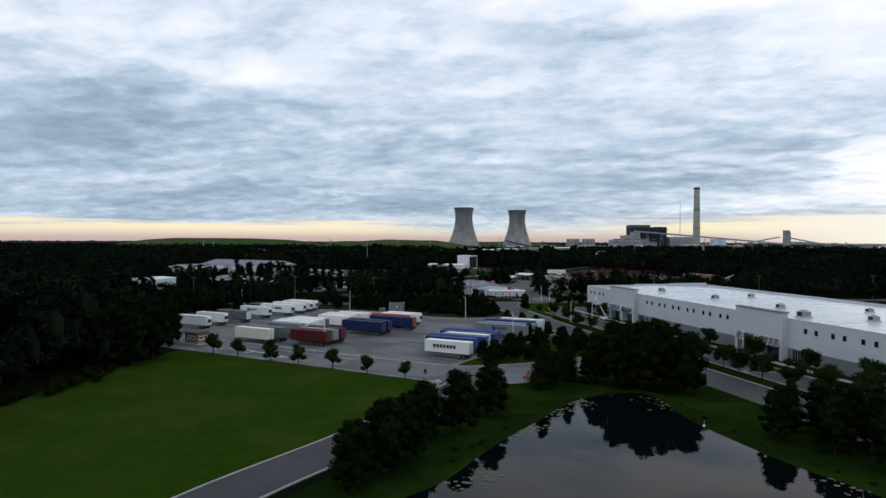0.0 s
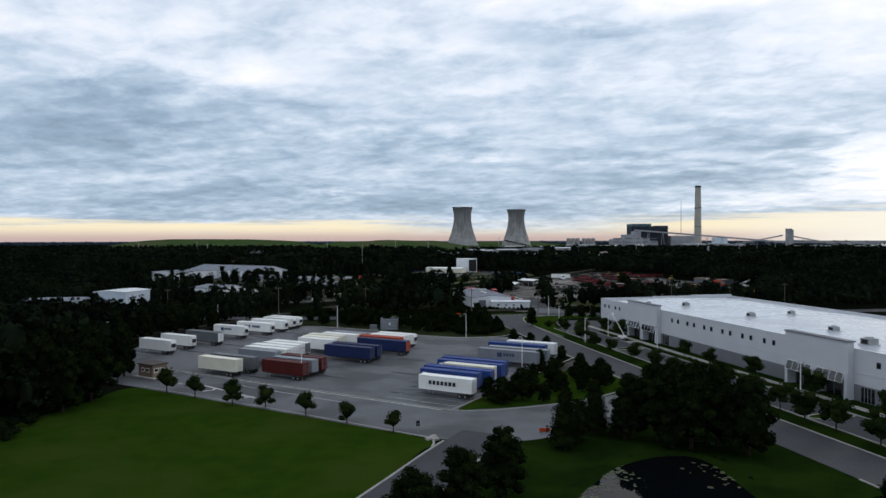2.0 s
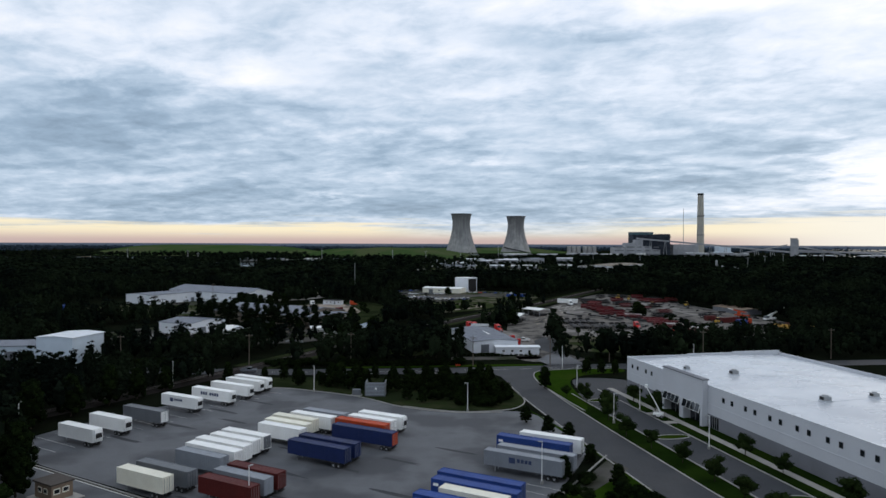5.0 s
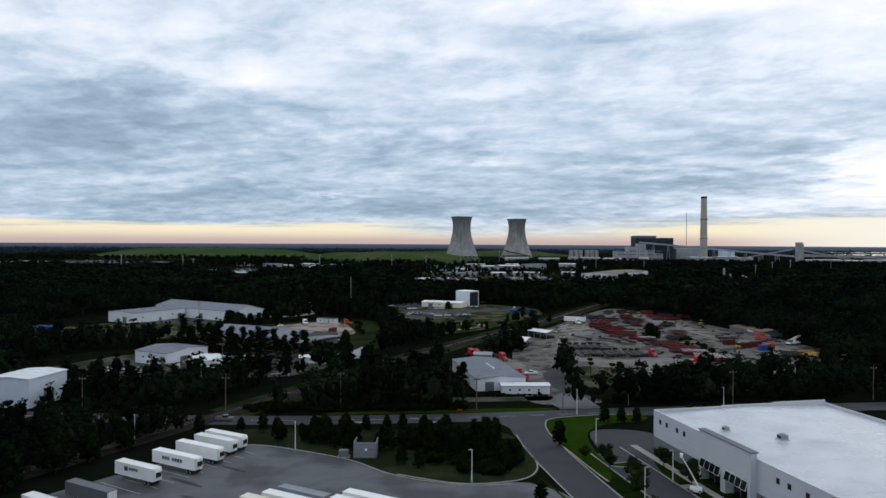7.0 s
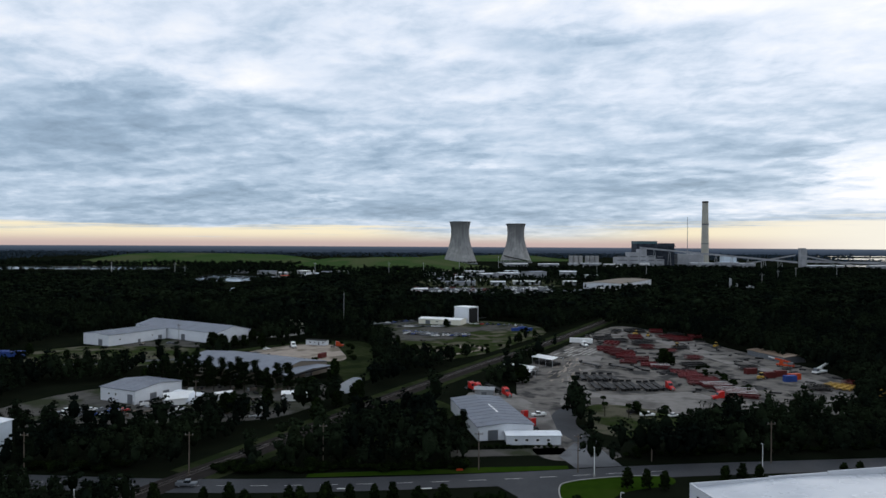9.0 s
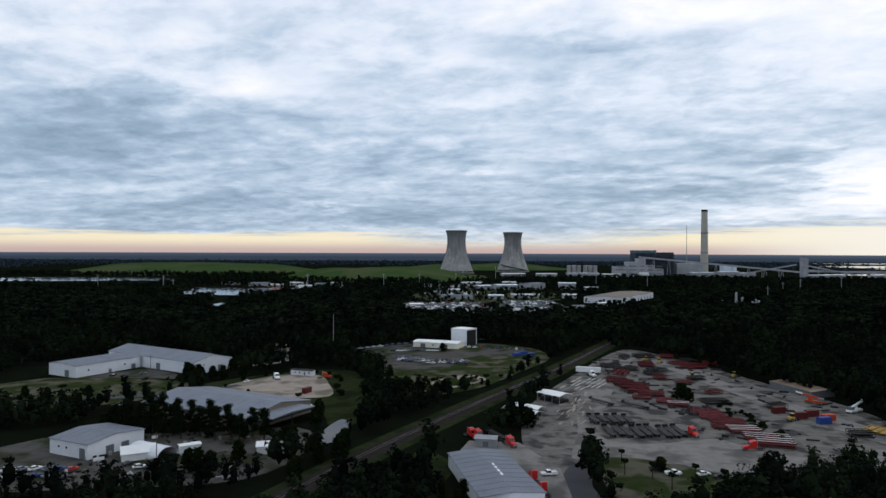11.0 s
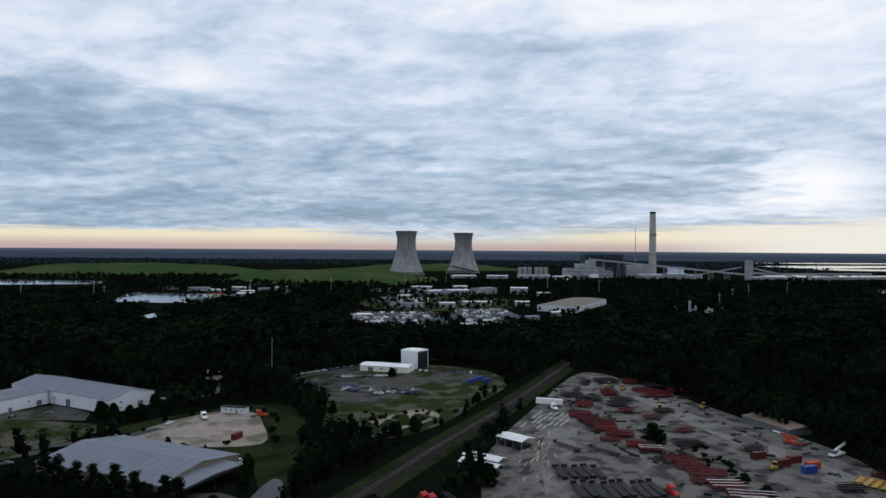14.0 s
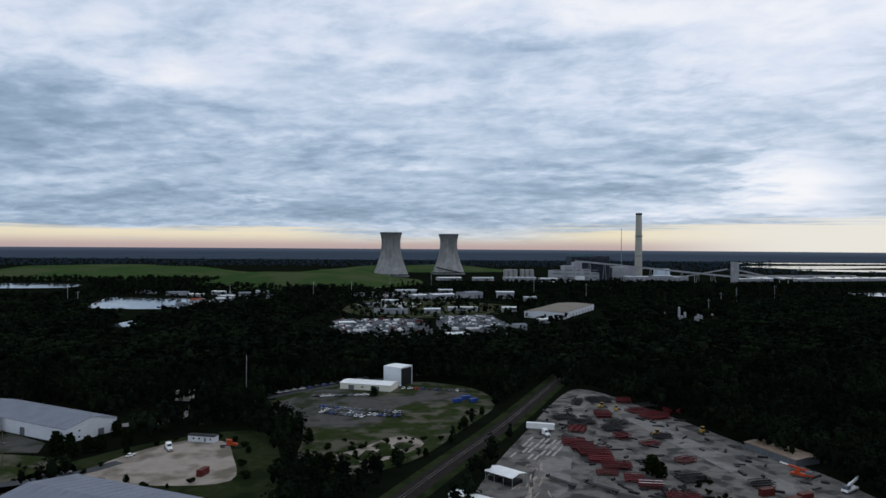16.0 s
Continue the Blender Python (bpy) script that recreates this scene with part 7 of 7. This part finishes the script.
for k in range(30):
    q = pond[int(isl_rng.integers(6, 60))]
    tree("shrub", q[0] + isl_rng.normal() * 0.8, q[1] + isl_rng.normal() * 0.8, isl_rng.uniform(0.3, 0.6), "at the water's edge", 1.6)
for _ in range(64):
    x, y = lot(isl_rng.uniform(1, 24), isl_rng.uniform(8, 66))
    if inside(np.array([[x, y]]), [lot(1, 3), lot(1, 64), (20, 262), (24, 248), (31, 216), (35, 196), (33, 186), (26, 178), (14, 171)])[0] and not inside(np.array([[x, y]]), ISLAND_LAWN)[0]:
        tree("shrub", x, y, isl_rng.uniform(1.6, 3.2), "on the planted island", 1.1)
for x, y, h in ((-54.7, 300.6, 5.6), (-48.8, 294, 6.4), (-34.3, 289, 8.0), (-30.7, 298.6, 5.7), (-18.9, 302, 5.0), (-14.4, 302.1, 5.6), (-9.6, 285, 5.4), (-5.7, 280, 6.4), (0.1, 280, 6.2), (9, 285, 9.0), (12.5, 272.5, 6.8), (6.3, 294.3, 6.0), (-3.1, 294, 6.0), (2.8, 268.4, 5.2), (15.6, 276, 5.4), (29.2, 290.5, 7.0), (46.7, 314.2, 6.0), (51.9, 314.4, 5.4), (56.4, 313.6, 5.2), (-72.3, 298, 6.2), (-61.2, 301, 4.4), (12, 293, 7.0), (-8, 297, 6.4), (0, 287, 5.6), (6, 276, 5.0), (-40, 301, 5.0), (-25, 302, 5.2), (74, 318, 5.4), (79, 319, 5.6), (84, 320, 5.2), (108, 322, 5.2), (113, 323, 5.4), (-37, 291, 7.0), (-31, 286, 6.0)):
    tree("oak", x, y, h, "behind the trailer lot", 0.95)
for _ in range(70):
    x, y = isl_rng.uniform(-56, 18), isl_rng.uniform(266, 302)
    if inside(np.array([[x, y]]), [(-54, 302), (-50, 291), (-38, 289), (-24, 281), (-10, 271), (2, 265), (14, 266), (17, 276), (14, 290), (11, 301)])[0]:
        tree("oak", x, y, isl_rng.uniform(3.2, 6.2), "behind the trailer lot", 1.1)
for k in range(70):
    x = -118 + k * 1.9
    y = 324.5 + 0.09 * max(0, x + 40) + isl_rng.uniform(0, 5)
    if not (x + 78 > -14 and x + 78 < 10):
        tree("shrub", min(x, 3), y, isl_rng.uniform(1.5, 3.6), "in the thicket along the street", 1.5)
for k in range(34):
    x = 54 + k * 2.6
    tree("shrub", x, 341 + 0.14 * (x - 54) + isl_rng.uniform(0, 5), isl_rng.uniform(1.5, 3.2), "in the thicket along the street", 1.5)
for _ in range(130):
    x, y = isl_rng.uniform(-14, 18), isl_rng.uniform(265, 300)
    if inside(np.array([[x, y]]), [(-16, 300), (-14, 284), (-6, 274), (3, 264), (14, 265), (18, 274), (16, 288), (12, 300)])[0]:
        tree("shrub", x, y, isl_rng.uniform(1.4, 3.4), "behind the trailer lot", 1.2)
for x, y, h in ((-71, 171, 15.5), (-75, 176, 14), (-77.5, 186, 11), (-76.5, 196, 9), (-80, 202, 12), (-88, 208, 12), (-72, 163, 12), (-78, 165, 15), (-82, 178, 15), (-86, 192, 14), (-94, 216, 11), (-104, 228, 12), (-101, 240, 12), (-98, 252, 11), (-90, 272, 9), (-94, 264, 11), (-86, 282, 8)):
    tree("oak", x, y, h, "at the wood's edge by the lot", 0.95)
for x, y, h in ((50.3, 406.9, 8.5), (115.3, 506.7, 9.0), (117.5, 503, 7.0), (33, 452, 9.0), (28, 458, 8.0), (71, 396, 5.0), (104, 392, 6.5), (-21, 522, 8.0), (-27, 518, 7.0), (26, 392 + 70, 7.0), (-4, 668, 6.5)):
    tree("oak", x, y, h, "standing on the yard", 1.5)
for x, y, h in ((58, 392, 5.0), (60, 404, 4.6), (66, 388, 5.2), (79, 386, 5.2), (86, 380, 5.4), (69, 378, 5.0)):
    tree("palm", x, y, h, "beside the haulage yard")
for x, y in ((-131, 446), (-126, 456), (-119, 450), (-112, 449), (-105, 446), (-97, 444), (-94, 440), (-128, 424 + 12), (-122, 438), (-116, 434), (-104, 432), (-98, 436), (-90, 430), (-86, 434), (-80, 428), (-76, 432), (-70, 426), (-134, 440), (-110, 440)):
    tree("pine", x, y, tree_rng.uniform(10.5, 14.0), "before the factory hall", 1.7)
for k in range(11):
    tree("oak", -140 + k * 6.6 + tree_rng.normal() * 1.2, 442 - 0.7 * k + tree_rng.normal() * 3, tree_rng.uniform(4.5, 8.0), "before the factory hall", 1.2)
for k in range(46):
    x, y = isl_rng.uniform(-90, -36), isl_rng.uniform(374, 474)
    if inside(np.array([[x, y]]), [(-88, 374), (-52, 374), (-38, 402), (-35, 424), (-52, 425), (-55, 446), (-53, 470), (-60, 472), (-63, 440), (-60, 424), (-74, 402), (-88, 392)])[0]:
        tree("oak", x, y, isl_rng.uniform(6.0, 9.5), "beside the small pond", 1.1)
for x, y in ((-6, 346), (-2, 350), (2, 344), (4, 350), (-8, 348), (-10, 352), (-14, 345)):
    tree("pine", x, y, tree_rng.uniform(9, 13), "beside the workshop", 1.15)
for x, y, h in ((-150, 560, 9), (-146, 553, 10), (-138, 548, 8.5), (-134, 556, 8), (-120, 566, 8), (-128, 556, 8), (-124, 594, 7), (-131, 583, 8), (-143, 558, 8.5), (-210, 505, 6), (-196, 500, 6.5), (-180, 508, 6), (-240, 520, 7), (-170, 470, 8), (-160, 462, 7), (-180, 462, 8)):
    tree("oak", x, y, h, "among the works", 1.25)

# ragged edges of the salvage field and the truck park
for q in field[::2]:
    if q[1] < 655 and not (rail_near(q) < 12):
        tree("oak", q[0] + tree_rng.normal() * 2.5, q[1] + tree_rng.normal() * 2.5, tree_rng.uniform(3.5, 7.5), "at the edge of the salvage field", 1.2)
for x, y in ((-118, 514), (-110, 511), (-102, 512), (-94, 507), (-84, 505), (-74, 508), (-124, 526), (-121, 536), (-117, 552), (-108, 563), (-100, 574), (-90, 578), (-80, 577), (-70, 571), (-58, 530), (-56, 516), (-60, 548), (-64, 560)):
    tree("shrub" if int(x) % 3 else "oak", x + tree_rng.normal(), y + tree_rng.normal(), tree_rng.uniform(1.8, 4.5), "at the edge of the truck park", 1.3)

# ---- woods ----
wood_rng = np.random.default_rng(21)


def grown(cols, near):
    """All trees of a wood in one mesh: x, y, height; nearer ones with more leaves."""
    kinds = []
    for i in range(10):
        r = np.random.default_rng(300 + i)
        pine = i % 3 == 0
        lobes = [((0, 0, 0.5), (0.15, 0.15, 0.36))]
        for j in range(9 if near else 4):
            a = r.uniform(0, 6.28)
            z = r.uniform(0.30, 0.92)
            w = 0.24 * (1.08 - z) if pine else 0.25 * math.sin(math.pi * min(0.94, 0.25 + 0.72 * z))
            q = r.uniform(0.07, 0.13) if near else r.uniform(0.11, 0.18)
            lobes.append(((w * math.cos(a), w * math.sin(a), z), (q, q, q * r.uniform(0.6, 1.1))))
        V, T = crown(r, [c for c, _ in lobes], [q for _, q in lobes], 13 if near else 7, 0.040 if near else 0.07, 0.82, 3)
        kinds.append((V, T))
    vs, ts, n = [], [], 0
    pick = wood_rng.integers(0, len(kinds), len(cols))
    turn = wood_rng.uniform(0, 6.283, len(cols))
    fat = wood_rng.uniform(0.85, 1.35, len(cols)) * (1.0 if near else 1.5)
    for k, (V, T) in enumerate(kinds):
        for i in np.flatnonzero(pick == k):
            x, y, h = cols[i]
            c, s = math.cos(turn[i]), math.sin(turn[i])
            q = V * (h * fat[i], h * fat[i], h)
            vs.append(np.stack([q[:, 0] * c - q[:, 1] * s + x, q[:, 0] * s + q[:, 1] * c + y, q[:, 2]], 1))
            ts.append(T + n)
            n += len(V)
    return np.concatenate(vs), np.concatenate(ts)


def rail_gap(p):
    out = np.zeros(len(p), bool)
    half = np.where(p[:, 1] > 330, 13.5, 8.0)
    for a, b in zip(track[2:-2], track[3:-2]):
        a, b = np.array(a), np.array(b)
        t = np.clip(((p - a) @ (b - a)) / ((b - a) @ (b - a)), 0, 1)
        out |= np.linalg.norm(p - a - t[:, None] * (b - a), axis=1) < half
    return out


CLEAR = [
    [(-74, -100), (-77, 140), (-74, 172), (-80, 184), (-86, 204), (-103, 226), (-99, 242), (-92, 262), (-78, 292), (-70, 305), (-330, 314), (-330, 327), (-130, 322.5), (-60, 321.5), (15, 328), (67, 337), (160, 348), (700, 408), (700, 380), (330, 330), (250, 100), (250, -100)],
    yard,
    [(-4, 346), (40, 346), (44, 410), (34, 440), (4, 440), (-6, 406)],
    [(4, 326), (40, 330), (40, 350), (4, 348)],
    [(-172, 322), (-133, 322), (-131, 352), (-172, 352)],
    [(46, 345), (54, 345), (100, 384), (86, 404), (50, 412)],
    [*field],
    [(-46, 384), (-8, 455), (24, 515), (40, 505), (30, 470), (6, 425), (-12, 392), (-28, 374)],
    [(-126, 504), (-122, 560), (-96, 586), (-70, 590), (-50, 560), (-38, 470), (-40, 425), (-64, 384), (-110, 372), (-178, 366), (-185, 440), (-150, 450), (-140, 500)],
    [(-140, 435), (-70, 470), (-60, 500), (-120, 500), (-160, 480)],
    [(-262, 480), (-260, 590), (-232, 640), (-200, 650), (-150, 616), (-112, 655), (-100, 650), (-104, 622), (-118, 600), (-128, 575), (-110, 540), (-140, 505), (-190, 460)],
    [(-192, 324), (-134, 326), (-132, 352), (-192, 352)],
    [(-90, 930), (190, 900), (220, 1000), (240, 1130), (220, 1500), (190, 1680), (-20, 1680), (-80, 1350), (-110, 1100)],
    [(150, 1020), (265, 1040), (360, 1280), (290, 1330), (180, 1130)],
    [(355, 1030), (470, 1020), (460, 1150), (360, 1150)],
    [(-500, 1270), (-290, 1260), (-230, 1330), (-240, 1560), (-360, 1600), (-540, 1560), (-520, 1300)],
    [(-330, 1010), (-285, 1010), (-280, 1150), (-325, 1150)],
    [(-1400, 1560), (-600, 1560), (-640, 1850), (-740, 2010), (-1400, 2030)],
    [(-1500, 2300), (-900, 2180), (-560, 2230), (-430, 2140), (-420, 1880), (40, 1760), (480, 2080), (1300, 1880), (1500, 2100), (1500, 2600), (900, 3300), (-700, 3400), (-1800, 3300)],
    [(940, 1260), (2000, 1250), (2000, 1700), (950, 1720)],
]
FAR_SHORES = [[(x * k, y * k) for x, y in pts] for k in (1.0, 0.94, 0.88) for pts, _, _ in WATERS]
DRIVE_THRU = offset(lane, 6) + offset(lane, -6)[::-1]


def wood(name, x0, x1, y0, y1, gap, lo, hi, near, label, skip=(), leaf=None):
    nx, ny = int((x1 - x0) / gap), int((y1 - y0) / gap)
    gx_, gy_ = np.meshgrid(np.arange(nx), np.arange(ny))
    p = np.stack([x0 + gx_.ravel() * gap, y0 + gy_.ravel() * gap], 1).astype(float)
    p += wood_rng.uniform(-0.55, 0.55, p.shape) * gap
    d = p[:, 1] + 30
    keep = (p[:, 0] > -0.74 * d - 25) & (p[:, 0] < 0.86 * d + 25)
    for c in (*CLEAR, DRIVE_THRU, *FAR_SHORES, *skip):
        keep &= ~inside(p, c)
    keep &= ~rail_gap(p)
    p = p[keep]
    h = wood_rng.uniform(lo, hi, len(p)) * (1 + 0.18 * np.sin(p[:, 0] * 0.021 + 1.3) * np.cos(p[:, 1] * 0.017))
    h *= wood_rng.choice([0.8, 1.0, 1.0, 1.22], len(p))
    V, T = grown(np.concatenate([p, h[:, None]], 1), near)
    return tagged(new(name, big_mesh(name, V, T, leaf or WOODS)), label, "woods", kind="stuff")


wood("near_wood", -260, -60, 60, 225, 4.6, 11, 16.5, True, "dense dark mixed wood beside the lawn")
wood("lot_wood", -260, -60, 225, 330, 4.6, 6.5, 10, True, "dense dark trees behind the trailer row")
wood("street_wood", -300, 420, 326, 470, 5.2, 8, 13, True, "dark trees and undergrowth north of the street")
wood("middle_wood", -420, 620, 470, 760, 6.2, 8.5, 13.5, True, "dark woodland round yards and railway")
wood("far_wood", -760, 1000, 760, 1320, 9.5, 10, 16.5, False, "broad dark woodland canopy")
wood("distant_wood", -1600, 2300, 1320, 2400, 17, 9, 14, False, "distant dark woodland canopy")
wood("horizon_wood", -3000, 3900, 2400, 4900, 50, 10, 16, False, "far woodland towards the horizon, haze in its leaf colour", (), HAZE_LEAF)

# weeds along the steel stacks and on the field
for _ in range(60):
    q = tree_rng.uniform(0, 1)
    if q < 0.5:
        x, y = tree_rng.normal(131, 2.5), tree_rng.uniform(424, 500)
    else:
        x, y = tree_rng.uniform(-30, 40), tree_rng.uniform(520, 570)
        if y < 520 + 0.9 * (x + 20):
            continue
    tree("shrub", x, y, tree_rng.uniform(1.2, 3.0), "growing wild on the yard", 1.3)
# trees standing among the far yards
p_ = np.concatenate([np.stack([wood_rng.uniform(-110, 250, 800), wood_rng.uniform(930, 1680, 800)], 1), np.stack([wood_rng.uniform(-540, -220, 260), wood_rng.uniform(1240, 1640, 260)], 1), np.stack([wood_rng.uniform(150, 1300, 520), wood_rng.uniform(1780, 2160, 520)], 1), np.stack([wood_rng.uniform(30, 420, 120), wood_rng.uniform(1800, 2060, 120)], 1)])
for blk in ([(-60, 985), (-58, 1120), (45, 1120), (45, 985)], [(75, 1010), (75, 1160), (148, 1160), (148, 1010)], *FAR_SHORES):
    p_ = p_[~inside(p_, blk)]
V, T = grown(np.concatenate([p_, wood_rng.uniform(6, 11, (len(p_), 1))], 1), False)
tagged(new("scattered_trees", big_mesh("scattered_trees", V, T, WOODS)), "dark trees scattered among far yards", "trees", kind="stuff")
